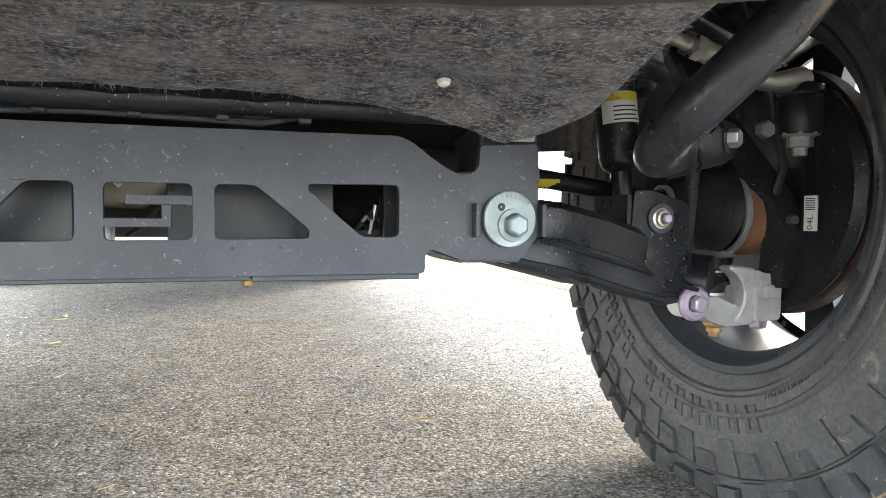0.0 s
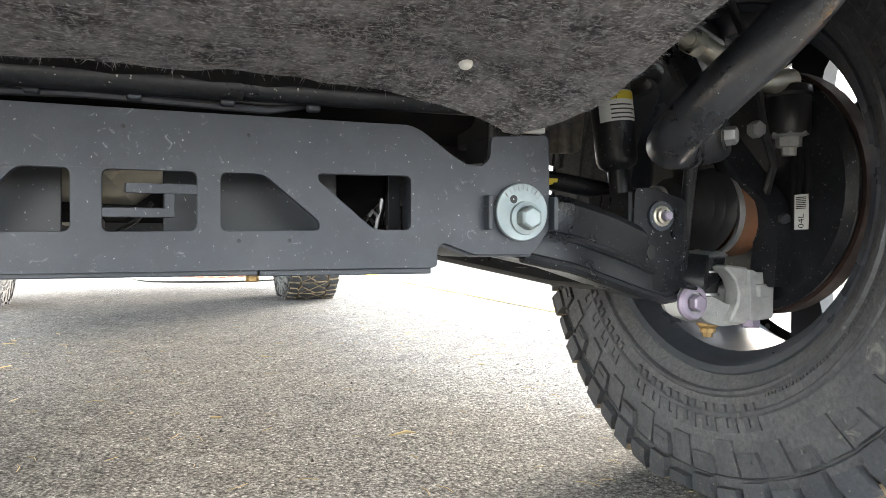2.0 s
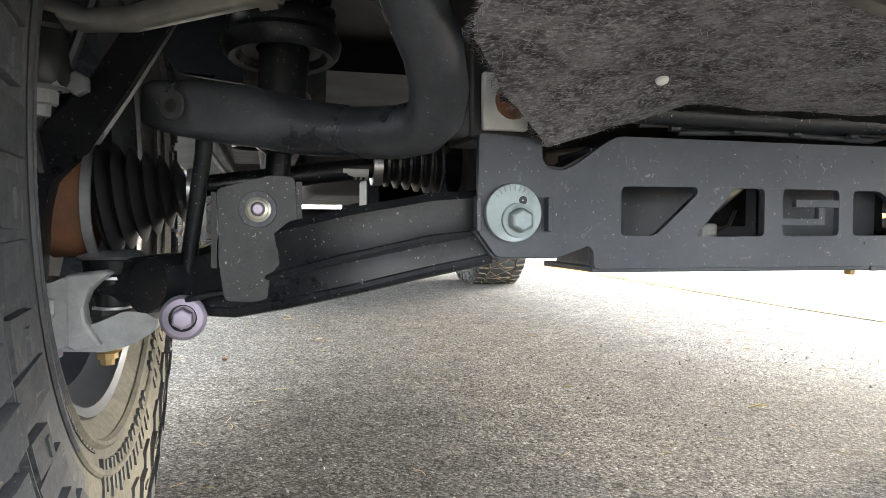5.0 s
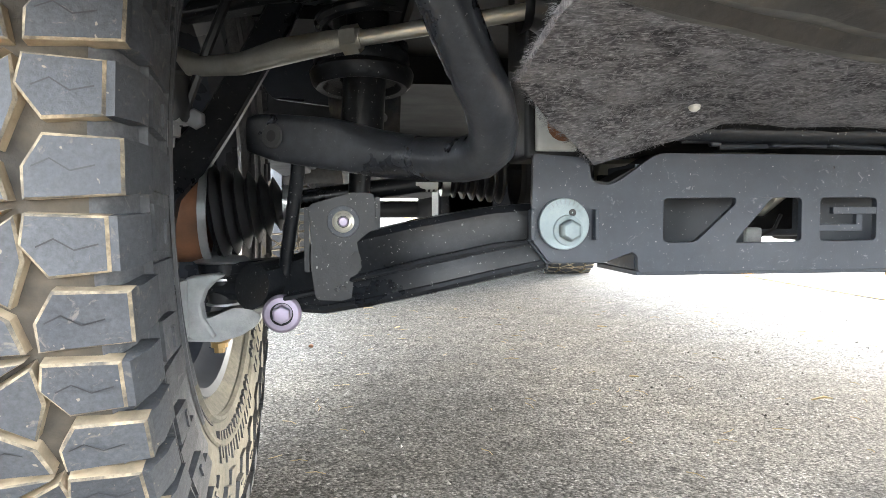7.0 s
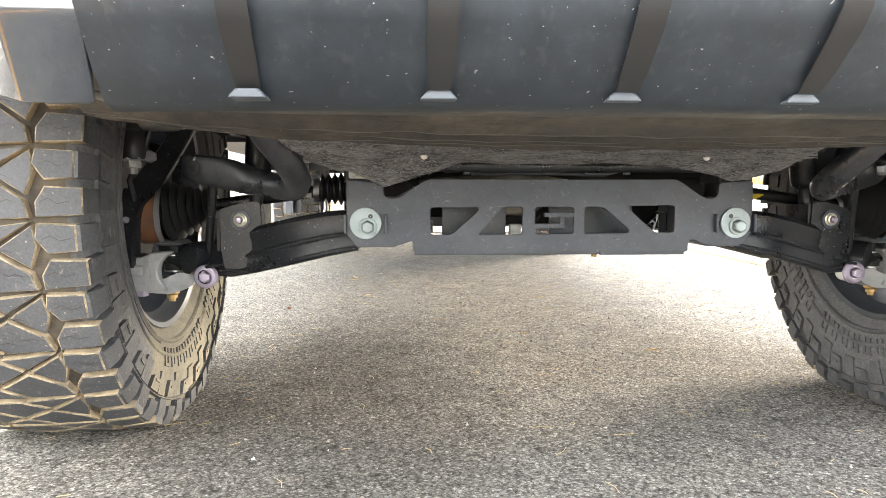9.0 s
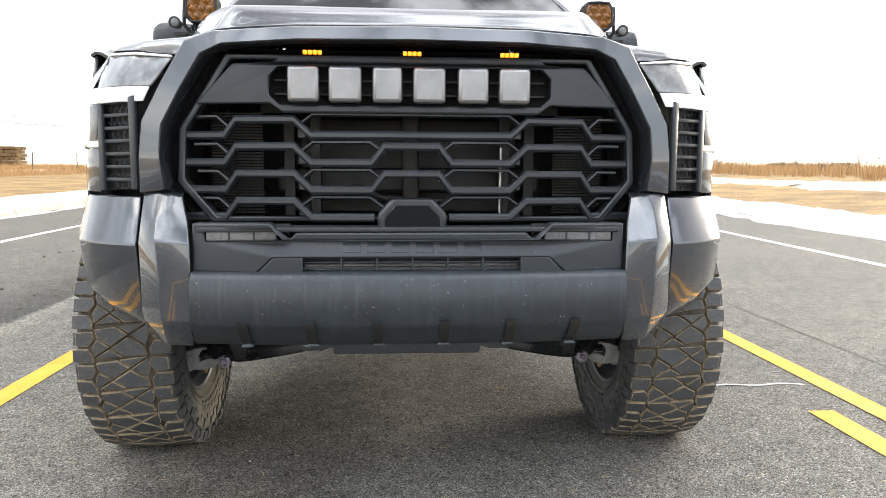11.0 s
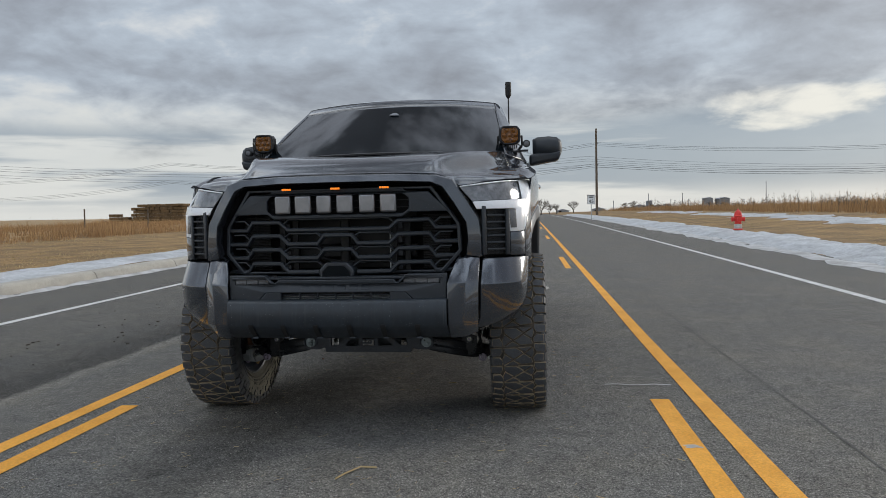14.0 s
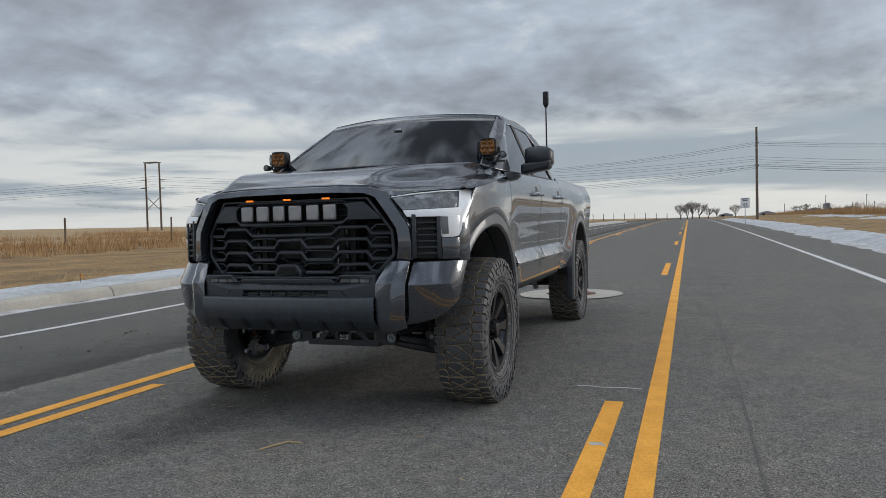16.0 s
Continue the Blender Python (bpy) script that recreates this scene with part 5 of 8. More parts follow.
    mir = part("door_mirror", g, M["satin"], truck, "black plastic door mirror", sharp=60)
    g = Geo().loft([[(s * 1.188, y, 1.565), (s * 1.17, y + 0.0, 1.50), (s * 0.96, y, 1.465), (s * 0.96, y, 1.545)] for y in (1.775, 1.925)], closed=True, caps=True)
    part("mirror_foot", g, M["satin"], mir, bevel=0.02, seg=3)
    g = Geo().box((s * 1.10, 1.945, 1.595), (0.17, 0.006, 0.11))
    part("mirror_glass", g, M["chrome"], mir, bevel=0.002)


both(build_sides)


def build_cab():
    # bonnet: raised shoulders, lower middle, rounded nose, edge that runs down to the lamps
    EDGE = [(0.0, 0.088, 1.337), (0.30, 0.104, 1.336), (0.45, 0.126, 1.331), (0.50, 0.140, 1.327), (0.55, 0.150, 1.311), (0.60, 0.160, 1.270), (0.65, 0.184, 1.274), (0.72, 0.228, 1.288), (0.83, 0.358, 1.304), (0.895, 0.50, 1.312), (0.905, 0.58, 1.328)]
    FRONT_Y = [(x, y) for x, y, z in EDGE]
    FRONT_Z = [(x, z) for x, y, z in EDGE]
    PLATEAU = [(0.15, 0.44), (0.30, 0.475), (0.60, 0.60), (0.85, 0.695), (1.24, 0.775)]
    SHOULDER = [(0.30, 1.336), (0.60, 1.352), (0.70, 1.372), (0.90, 1.392), (1.24, 1.430)]
    RIM = [(0.58, 1.330), (0.66, 1.362), (0.80, 1.384), (1.0, 1.400), (1.24, 1.420)]
    rows = []
    for i in range(31):
        t = (i / 30) ** 1.7
        r = []
        for j in range(109):
            u = -1 + 2 * j / 108
            ax = abs(u) * 0.905
            yf, ze = lerp_table(ax, FRONT_Y), lerp_table(ax, FRONT_Z)
            y = yf + (1.22 + 0.02 * u * u - yf) * t
            d = y - yf
            # raised middle with a crisp crease, a steep fall, then a flat shoulder out to the fender
            z = 1.338 + 0.100 * (1 - math.exp(-max(0, y - 0.092) / 0.16)) + 0.078 * max(0, y - 0.135)
            z += 0.005 * math.exp(-((ax - 0.66 * lerp_table(y, PLATEAU)) / 0.085) ** 2) * min(1, max(0, y - 0.25) * 3)
            z -= 0.012 * math.exp(-(ax / 0.26) ** 2) * min(1, max(0, y - 0.35) * 3)
            a0 = lerp_table(y, PLATEAU)
            a1 = a0 + 0.085
            zs = lerp_table(y, SHOULDER)
            if ax > a0:
                k = min(1.0, (ax - a0) / (a1 - a0))
                z += (min(z, zs) - z) * k * k * (3 - 2 * k) ** 0.8
            if ax > a1:
                z += (lerp_table(y, RIM) - z) * (ax - a1) / (0.9051 - a1)
            z = ze + (z - ze) * (1 - math.exp(-d / 0.045))
            r.append(((1 if u >= 0 else -1) * ax, y, z))
        rows.append(r)
    hood = part("bonnet", Geo().loft(rows), M["paint"], truck, solid=0.008, sharp=70)
    both(lambda s: part("bonnet_vent", Geo().tube([(s * 0.36, 0.62, 1.448), (s * 0.30, 0.95, 1.470)], [0.010, 0.018], 8, flat=0.4), M["paint"], hood))
    # windscreen
    rows = []
    for i in range(9):
        t = 0.885 * i / 8
        y, z, w = 1.205 + 0.855 * t, 1.505 + 0.455 * t - 0.02 * (t - 0.5) ** 2, 0.802 - 0.104 * t
        rows.append([(w * u, y - 0.10 * (1 - u * u) * (1 - 0.3 * t) + 0.02, z + 0.035 * (1 - u * u) * (0.4 + 0.6 * t)) for u in (-1 + j / 8 for j in range(17))])
    wind = part("windscreen", Geo().loft(rows), M["glass"], truck, "dark windscreen with reflected clouds", solid=0.004, sharp=60)
    # painted roof header that runs down to the glass
    rows = []
    for t, up in ((0.872, -0.004), (0.880, 0.004), (0.94, 0.010), (1.0, 0.008), (1.03, -0.002)):
        y, z, w = 1.205 + 0.855 * t, 1.505 + 0.455 * t - 0.02 * (t - 0.5) ** 2, 0.806 - 0.104 * t
        rows.append([(w * u, y - 0.10 * (1 - u * u) * (1 - 0.3 * t) + 0.02, z + up + 0.035 * (1 - u * u) * (0.4 + 0.6 * t)) for u in (-1 + j / 12 for j in range(25))])
    part("roof_header", Geo().loft(rows), M["paint"], truck, solid=0.006, sharp=70)
    part("cowl", Geo().loft([[(0.80 * u, 1.18 - 0.09 * (1 - u * u), 1.50 + 0.02 * (1 - u * u)), (0.80 * u, 1.27 - 0.09 * (1 - u * u), 1.515 + 0.02 * (1 - u * u))] for u in (-1 + j / 8 for j in range(17))]), M["black"], truck, "black plastic wiper cowl", solid=0.01)
    part("camera_cover", Geo().prism([(-0.035, 0), (0.035, 0), (0.012, 0.035), (-0.012, 0.035)], -0.004, 0.004, m=pose(0.0, 1.722, 1.850, -62, 0, 0)), M["far_dark"], wind)
    # roof
    rows = []
    for i in range(13):
        t = i / 12
        y = 2.075 + 1.215 * t
        zc = lerp_table(t, [(0, 1.995), (0.12, 2.030), (0.4, 2.052), (0.75, 2.045), (0.95, 2.01), (1, 1.96)])
        w = 0.716 + 0.012 * math.sin(math.pi * t)
        ze = zc - 0.035 - 0.04 * min(1, t / 0.25)
        rows.append([(w * u, y - 0.07 * (1 - u * u) * (1 - t), ze + (zc - ze) * (1 - abs(u) ** 2.6)) for u in (-1 + j / 12 for j in range(25))])
    part("roof", Geo().loft(rows), M["paint"], truck, solid=0.005, sharp=60)
    part("antenna_fin", Geo().prism([(3.02, 2.03), (3.2, 2.03), (3.17, 2.09), (3.12, 2.10)], -0.015, 0.015, "x"), M["paint"], truck, bevel=0.006)
    # back of the cab
    g = Geo().loft([[(-0.92, 3.42, 1.50), (0.92, 3.42, 1.50)], [(-0.72, 3.30, 1.95), (0.72, 3.30, 1.95)]])
    part("rear_window", g, M["glass"], truck, "dark cab rear window", solid=0.01)
    # dark cabin tub that closes the shell
    g = Geo().box((0, 2.36, 1.05), (1.76, 2.04, 0.78))
    part("cabin_tub", g, M["black"], truck, "black cabin inner shell")
    g = Geo().box((0, 0.92, 1.02), (1.10, 0.74, 0.60))
    part("engine_block", g, M["black"], truck, "black engine under the bonnet", bevel=0.03)
    # bed
    g = Geo().box((0, 4.46, 0.98), (1.72, 2.04, 0.05))
    part("bed_floor", g, M["black"], truck)
    both(lambda s: part("bed_rail", Geo().loft([[(s * 0.915, y, 1.505), (s * 0.915, y, 1.519), (s * 0.89, y, 1.527), (s * 0.80, y, 1.524), (s * 0.80, y, 1.46)] for y in (3.44, 4.6, 5.50)]), M["satin"], truck, "black bed rail cap", solid=0.008))
    part("bed_cover", Geo().box((0, 4.46, 1.51), (1.60, 2.06, 0.02)), M["black"], truck, "black bed cover", bevel=0.006)
    part("tailgate", Geo().box((0, 5.48, 1.21), (1.68, 0.06, 0.60)), M["paint"], truck, bevel=0.012)
    part("rear_bumper", Geo().box((0, 5.58, 0.80), (1.80, 0.16, 0.24)), M["satin"], truck, bevel=0.03)


build_cab()


def build_front():
    P = M["paint"]

    def strip(name, rows, mat, label="", solid=0.012, bevel=0.004, parent=truck, sharp=35):
        return part(name, Geo().loft(rows), mat, parent, label, solid=solid, bevel=bevel, sharp=sharp)

    # body-coloured surround of the grille: outer rim, face, inner return
    half = [(0.0, 1.335, 1.300), (0.30, 1.334, 1.299), (0.50, 1.326, 1.291), (0.575, 1.305, 1.268), (0.645, 1.200, 1.180), (0.700, 1.110, 1.092), (0.712, 1.02, 1.01), (0.712, 0.925, 0.925)]
    inner_x = [0.0, 0.285, 0.472, 0.528, 0.588, 0.640, 0.650, 0.640]

    def yy(x):
        return 0.050 + 0.105 * (abs(x) / 0.7) ** 2.2
    rows = []
    path = [(-a, b, c, -i) for (a, b, c), i in zip(half[::-1], inner_x[::-1])] + [(a, b, c, i) for (a, b, c), i in list(zip(half, inner_x))[1:]]
    for x, zo, zi, xi in path:
        s = 1 if x >= 0 else -1
        rows.append([(x + s * 0.006 * (abs(x) > 0.55), yy(x) + 0.10, zo - 0.012), (x, yy(x) + 0.034, zo - 0.003), (x * 0.990, yy(x) + 0.008, zo - 0.008), (xi, yy(xi) - 0.002, zi), (xi * 0.985, yy(xi) + 0.06, zi - 0.006)])
    strip("grille_surround", rows, P, "grey painted grille surround", 0.010, 0.004)
    # black gap and dark grille ring
    ring_o = [(-0.475, 1.272), (0.475, 1.272), (0.606, 1.085), (0.615, 0.945), (0.525, 0.842), (-0.525, 0.842), (-0.615, 0.945), (-0.606, 1.085)]
    ring_i = [(x * 0.968, 1.06 + (z - 1.06) * 0.935) for x, z in ring_o]
    grille = part("grille", Geo().prism(ring_o, 0, 0.05, holes=[ring_i]), M["grille"], truck, "dark satin honeycomb grille", bevel=0.005)
    # bend the ring back at its sides
    for v in grille.data.vertices:
        v.co.y += 0.088 + 0.09 * (abs(v.co.x) / 0.62) ** 2.2
    # liner and backing carry the shade behind the bars in their black
    part("gap_liner", Geo().loft([[(x, yy(x) + 0.07, z), (x * 0.9, yy(x) + 0.16, 1.06 + (z - 1.06) * 0.9)] for x, z in [(a * 1.05, 1.06 + (b - 1.06) * 1.07) for a, b in ring_o] + [(ring_o[0][0] * 1.05, 1.06 + (ring_o[0][1] - 1.06) * 1.07)]]), M["shade_black"], grille, solid=0.004)
    part("backing", Geo().prism([(x * 1.12, 1.06 + (z - 1.06) * 1.1) for x, z in ring_o], 0.36, 0.38), M["shade_black"], grille)

    def gy(x):
        return 0.085 + 0.10 * (abs(x) / 0.62) ** 2.2

    def bar(pts, w, d, dy, name="grille_bar", mat=None):
        """A bevelled bar along a zigzag in the grille's face."""
        rows = []
        for i, (x, z) in enumerate(pts):
            a = Vector(pts[max(i - 1, 0)])
            c = Vector(pts[min(i + 1, len(pts) - 1)])
            t = (c - a).normalized()
            n = Vector((-t.y, t.x)) * w / 2
            y = gy(x) + dy
            rows.append([(x + n.x, y + d, z + n.y), (x + n.x, y + 0.006, z + n.y), (x + n.x * 0.45, y, z + n.y * 0.45), (x - n.x * 0.45, y, z - n.y * 0.45), (x - n.x, y + 0.006, z - n.y), (x - n.x, y + d, z - n.y)])
        return part(name, Geo().loft(rows, closed=True, caps=True), mat or M["grille"], grille, sharp=25)

    S = 1 / 453.0
    X = lambda u: (u - 647) * S
    Z = lambda v: 1.268 - (v - 264) * S
    for k, (lo, hi, bump) in enumerate(((355, 337, False), (387, 368, True), (419, 400, True), (451, 432, True))):
        left = [(376, lo), (427, lo), (441, hi), (510, hi), (530, lo)]
        mid = [(600, lo), (615, hi), (679, hi), (694, lo)] if bump and k < 3 else []
        if k == 3:
            mid = []
        pts = [(X(a), Z(b)) for a, b in left] + [(X(a), Z(b)) for a, b in mid] + [(-X(a), Z(b)) for a, b in left[::-1]]
        if k == 3:
            for sgn in (1, -1):
                bar([(sgn * X(a), Z(b)) for a, b in left + [(603, lo)]], 0.021, 0.04, 0.0)
        else:
            bar(pts, 0.021, 0.04, 0.0)
        spans = [(530, 600), ] if bump else [(530, 764)]
        for a, b in spans:
            for sgn in ((1, -1) if bump else (1,)):
                bar([(sgn * X(a - 16), Z(lo - 11)), (sgn * X(a + 2), Z(lo - 24)), (sgn * X(b - 2), Z(lo - 24)), (sgn * X(b + 16), Z(lo - 11))], 0.010, 0.03, 0.012)
        for sgn in (1, -1):
            bar([(sgn * X(386 + 3 * k), Z(lo - 22)), (sgn * X(418), Z(lo - 22)), (sgn * X(432), Z(lo - 10))], 0.010, 0.03, 0.012)
    # header panel with the badge window and three markers
    g = Geo().prism([(-0.33, 1.262), (0.33, 1.262), (0.345, 1.248), (0.455, 1.245), (0.555, 1.146), (0.36, 1.146), (0.325, 1.122), (-0.325, 1.122), (-0.36, 1.146), (-0.555, 1.146), (-0.455, 1.245), (-0.345, 1.248)], 0, 0.03, holes=[[(-0.335, 1.238), (0.335, 1.238), (0.36, 1.215), (0.36, 1.165), (0.335, 1.142), (-0.335, 1.142), (-0.36, 1.165), (-0.36, 1.215)]])
    head = part("header_panel", g, M["satin"], grille, bevel=0.004)
    for v in head.data.vertices:
        v.co.y += 0.075 + 0.09 * (abs(v.co.x) / 0.62) ** 2.2
    # badge recess floor, its shade put into the black
    part("badge_recess", Geo().box((0, 0.155, 1.19), (0.78, 0.01, 0.13)), M["shade_black"], grille)
    for z in (1.172, 1.207):
        part("recess_rib", Geo().box((0, 0.142, z), (0.70, 0.012, 0.005)), M["black"], grille)
    # plain silver badge blocks
    for x, w in ((-0.272, 0.080), (-0.168, 0.084), (-0.062, 0.076), (0.044, 0.084), (0.156, 0.080), (0.262, 0.082)):
        part("badge_block", Geo().box((x, 0.085, 1.192), (w, 0.022, 0.090)), M["silver"], head, "plain silver badge block", bevel=0.010, seg=3)
    for x in (-0.247, 0.0, 0.246):
        g = Geo()
        for k in range(4):
            g.box((x + (k - 1.5) * 0.012, 0.073, 1.268), (0.010, 0.012, 0.010))
        part("marker_lamp", g, M["amber_lit"], head, "small lit amber marker lamp", bevel=0.002)
    # sensor housing at the foot of the grille
    g = Geo().prism([(-0.088, 0.83), (0.088, 0.83), (0.088, 0.868), (0.055, 0.905), (-0.055, 0.905), (-0.088, 0.868)], 0.055, 0.15)
    sens = part("sensor_housing", g, M["grille"], grille, bevel=0.008)
    part("sensor_window", Geo().prism([(-0.070, 0.832), (0.070, 0.832), (0.070, 0.862), (0.045, 0.89), (-0.045, 0.89), (-0.070, 0.862)], 0.048, 0.056), M["glass"], sens, "glossy black sensor window", bevel=0.003)
    FIN = mesh_of("cooler_fin", Geo().box((0, 0, 0), (0.14, 0.02, 0.0045)), M["fin"])
    # what shows behind the bars: radiator fins, uprights, hoses, latch
    for s in (-1, 1):
        for k in range(34):
            fin = part("cooler_fin", FIN, None, grille)
            fin.location = (s * 0.475, 0.27, 0.86 + 0.0082 * k)
        for x in (0.33, 0.26):
            part("upright", Geo().box((s * x, 0.24, 0.98), (0.03, 0.02, 0.30)), M["fin"] if x < 0.3 else M["frame"], grille, bevel=0.003)
        for k in range(4):
            part("bracket", Geo().box((s * 0.295, 0.225, 0.87 + 0.07 * k), (0.018, 0.012, 0.03)), M["barrel"], grille)
    part("latch_post", Geo().box((0, 0.25, 1.0), (0.045, 0.03, 0.34)), M["fin"], grille, bevel=0.006)
    part("tow_beam", Geo().box((0, 0.30, 0.95), (0.74, 0.05, 0.07)), M["frame"], grille, bevel=0.01)
    part("hose", Geo().tube([(-0.25, 0.25, 0.90), (-0.15, 0.23, 0.93), (-0.08, 0.25, 0.90), (0.1, 0.25, 0.89)], 0.010, 8), M["boot"], grille)
    part("dip_stick", Geo().tube([(0.245, 0.20, 0.86), (0.247, 0.20, 1.04)], 0.004, 6), M["bolt"], grille)
    part("condenser", Geo().box((0, 0.345, 0.99), (0.62, 0.01, 0.26)), M["fin"], grille)

    # valance under the grille with fog-lamp pods and lower slot
    top_line = [(-0.546, 0.846), (-0.352, 0.848), (-0.305, 0.806), (-0.29, 0.823), (0.29, 0.823), (0.305, 0.806), (0.352, 0.848), (0.546, 0.846)]
    out = top_line + [(0.548, 0.724), (0.385, 0.722), (0.345, 0.762), (-0.345, 0.762), (-0.385, 0.722), (-0.548, 0.724)]
    fog = lambda s: [(s * 0.515, 0.832), (s * 0.352, 0.834), (s * 0.318, 0.806), (s * 0.515, 0.800)]
    val = part("valance", Geo().prism(out, 0.0, 0.05, holes=[fog(-1), fog(1)]), M["satin"], truck, "dark grey lower grille valance", bevel=0.006)
    for v in val.data.vertices:
        v.co.y += -0.005 + 0.05 * (abs(v.co.x) / 0.55) ** 2.4 + (0.02 if v.co.z > 0.80 and abs(v.co.x) < 0.31 else 0)
    part("upper_shelf", Geo().box((0, 0.07, 0.83), (1.06, 0.08, 0.012)), M["satin"], val, bevel=0.003)
    for s in (-1, 1):
        f = part("fog_lamp", Geo().box((s * 0.424, 0.046, 0.817), (0.176, 0.02, 0.032)), M["lamp_clear"], val, "clear three-cell fog lamp", bevel=0.005)
        for k in (-1, 1):
            part("cell_divider", Geo().box((s * 0.424 + k * 0.03, 0.035, 0.817), (0.004, 0.004, 0.030)), M["black"], f)
            part("fog_ridge", Geo().box((s * 0.424 + k * 0.058, 0.0355, 0.817), (0.020, 0.002, 0.018)), M["lamp_clear"], f, bevel=0.001)
        part("fog_recess", Geo().box((s * 0.42, 0.075, 0.817), (0.22, 0.01, 0.05)), M["black"], val)
    for k in range(6):
        x = -0.152 + k * 0.0608
        part("embossed_block", Geo().loft([[(x - 0.022, 0.0137 + 0.687 * (z - 0.766), z), (x + 0.022, 0.0137 + 0.687 * (z - 0.766), z)] for z in (0.774, 0.798)]), M["satin"], val, solid=0.0015, bevel=0.0006)
    part("slot_floor", Geo().box((0, 0.09, 0.74), (0.76, 0.01, 0.07)), M["black"], val)
    part("slot_beam", Geo().box((0, 0.075, 0.729), (0.56, 0.02, 0.022)), M["cast"], val, "pale crossbar seen through the slot", bevel=0.004)
    for s in (-1, 1):
        part("slot_cheek", Geo().prism([(s * 0.272, 0.722), (s * 0.385, 0.722), (s * 0.345, 0.762), (s * 0.272, 0.762)], 0.012, 0.05), M["satin"], val, bevel=0.003)
    g = Geo()
    for k in range(-2, 3):
        g.box((k * 0.089, 0.03, 0.742), (0.005, 0.02, 0.042))
    for z in (0.735, 0.749, 0.761):
        g.box((0, 0.032, z), (0.545, 0.016, 0.004))
    part("slot_grid", g, M["satin"], val, bevel=0.001)

    # skid panel
    prof = [(0.03, 0.724), (-0.014, 0.721), (-0.024, 0.708), (-0.026, 0.66), (-0.026, 0.606), (-0.012, 0.590), (0.020, 0.560), (0.050, 0.536), (0.075, 0.530)]
    rows = []
    for j in range(25):
        u = -1 + 2 * j / 24
        r = []
        for y, z in prof:
            w = lerp_table(z, [(0.53, 0.556), (0.60, 0.547), (0.72, 0.546)])
            r.append((u * w, y + 0.035 * abs(u) ** 3, z))
        rows.append(r)
    skid = strip("skid_panel", rows, M["skid"], "grey bumper skin freckled with grit", 0.008, 0.0, sharp=50)
    for k in range(6):
        x = -0.418 + 0.1655 * k
        bow = 0.035 * abs(x / 0.54) ** 3
        g = Geo().loft([[(x - w, y + bow, z), (x + w, y + bow, z)] for y, z, w in ((-0.0360, 0.609, 0.0120), (-0.0345, 0.600, 0.0125), (-0.0220, 0.5840, 0.0125), (0.0105, 0.5545, 0.0115), (0.0300, 0.5400, 0.010))])
        part("rib_slot", g, M["black"], skid, "dark pressed groove in the bumper skin", solid=0.002)
        # clip in the bumper's plastic, painted lighter as if lit
        part("lit_clip", Geo().prism([(x - 0.017, 0.532), (x + 0.017, 0.532), (x + 0.010, 0.540), (x - 0.010, 0.540)], 0.036, 0.07), M["lit_clip"], skid, "clip under the bumper edge, lit tone in its grey", bevel=0.002)
    # bumper corners
    for s in (-1, 1):
        rows = [
            [(s * 0.560, 0.075, 0.530), (s * 0.625, 0.085, 0.532), (s * 0.688, 0.14, 0.548)],
            [(s * 0.549, 0.034, 0.600), (s * 0.620, 0.036, 0.602), (s * 0.690, 0.100, 0.610)],
            [(s * 0.549, 0.030, 0.795), (s * 0.640, 0.050, 0.802), (s * 0.694, 0.102, 0.792)],
            [(s * 0.562, 0.073, 0.842), (s * 0.6465, 0.093, 0.850), (s * 0.6966, 0.133, 0.845)],
            [(s * 0.588, 0.130, 0.905), (s * 0.655, 0.150, 0.916), (s * 0.700, 0.175, 0.916)],
            [(s * 0.606, 0.21, 0.922), (s * 0.658, 0.21, 0.924), (s * 0.700, 0.23, 0.922)],
        ]
        strip("bumper_horn", rows, P, "grey painted bumper upright", 0.010, 0.006)
        rows = []
        cols = [(0.700, 0.112), (0.76, 0.140), (0.83, 0.185), (0.890, 0.245), (0.918, 0.30), (0.928, 0.36)]
        for i, (x, y) in enumerate(cols):
            t = i / 5
            zb = 0.562 + 0.085 * t ** 1.4
            rows.append([(s * (x - 0.03), y + 0.05, zb), (s * x, y + 0.02, zb + 0.06), (s * (x + 0.006), y, 0.785), (s * (x + 0.012), y + 0.075 + 0.02 * t, 0.902), (s * (x - 0.02), y + 0.14, 0.908)])
        strip("bumper_corner", rows, P, "grey painted bumper corner", 0.010, 0.005, sharp=28)
        part("corner_backing", Geo().box((s * 0.70, 0.27, 0.74), (0.20, 0.05, 0.20)), M["black"], truck)
        # headlamp: dark upper lens, bright L-shaped bezel, side indicator
        lamp = strip("headlamp", [
            [(s * 0.606, 0.148, 1.264), (s * 0.72, 0.22, 1.281), (s * 0.83, 0.35, 1.296), (s * 0.902, 0.53, 1.300)],
            [(s * 0.668, 0.160, 1.190), (s * 0.76, 0.212, 1.194), (s * 0.845, 0.30, 1.198), (s * 0.922, 0.44, 1.202)],
        ], M["lamp_dark"], "smoked headlamp with bright bezel", 0.006, 0.003, sharp=60)
        strip("bezel", [
            [(s * 0.670, 0.155, 1.189), (s * 0.76, 0.206, 1.193), (s * 0.852, 0.288, 1.197), (s * 0.930, 0.405, 1.203)],
            [(s * 0.690, 0.160, 1.152), (s * 0.78, 0.205, 1.152), (s * 0.860, 0.278, 1.152), (s * 0.928, 0.375, 1.152)],
        ], M["chrome"], "bright headlamp bezel", 0.006, 0.003, lamp, 60)
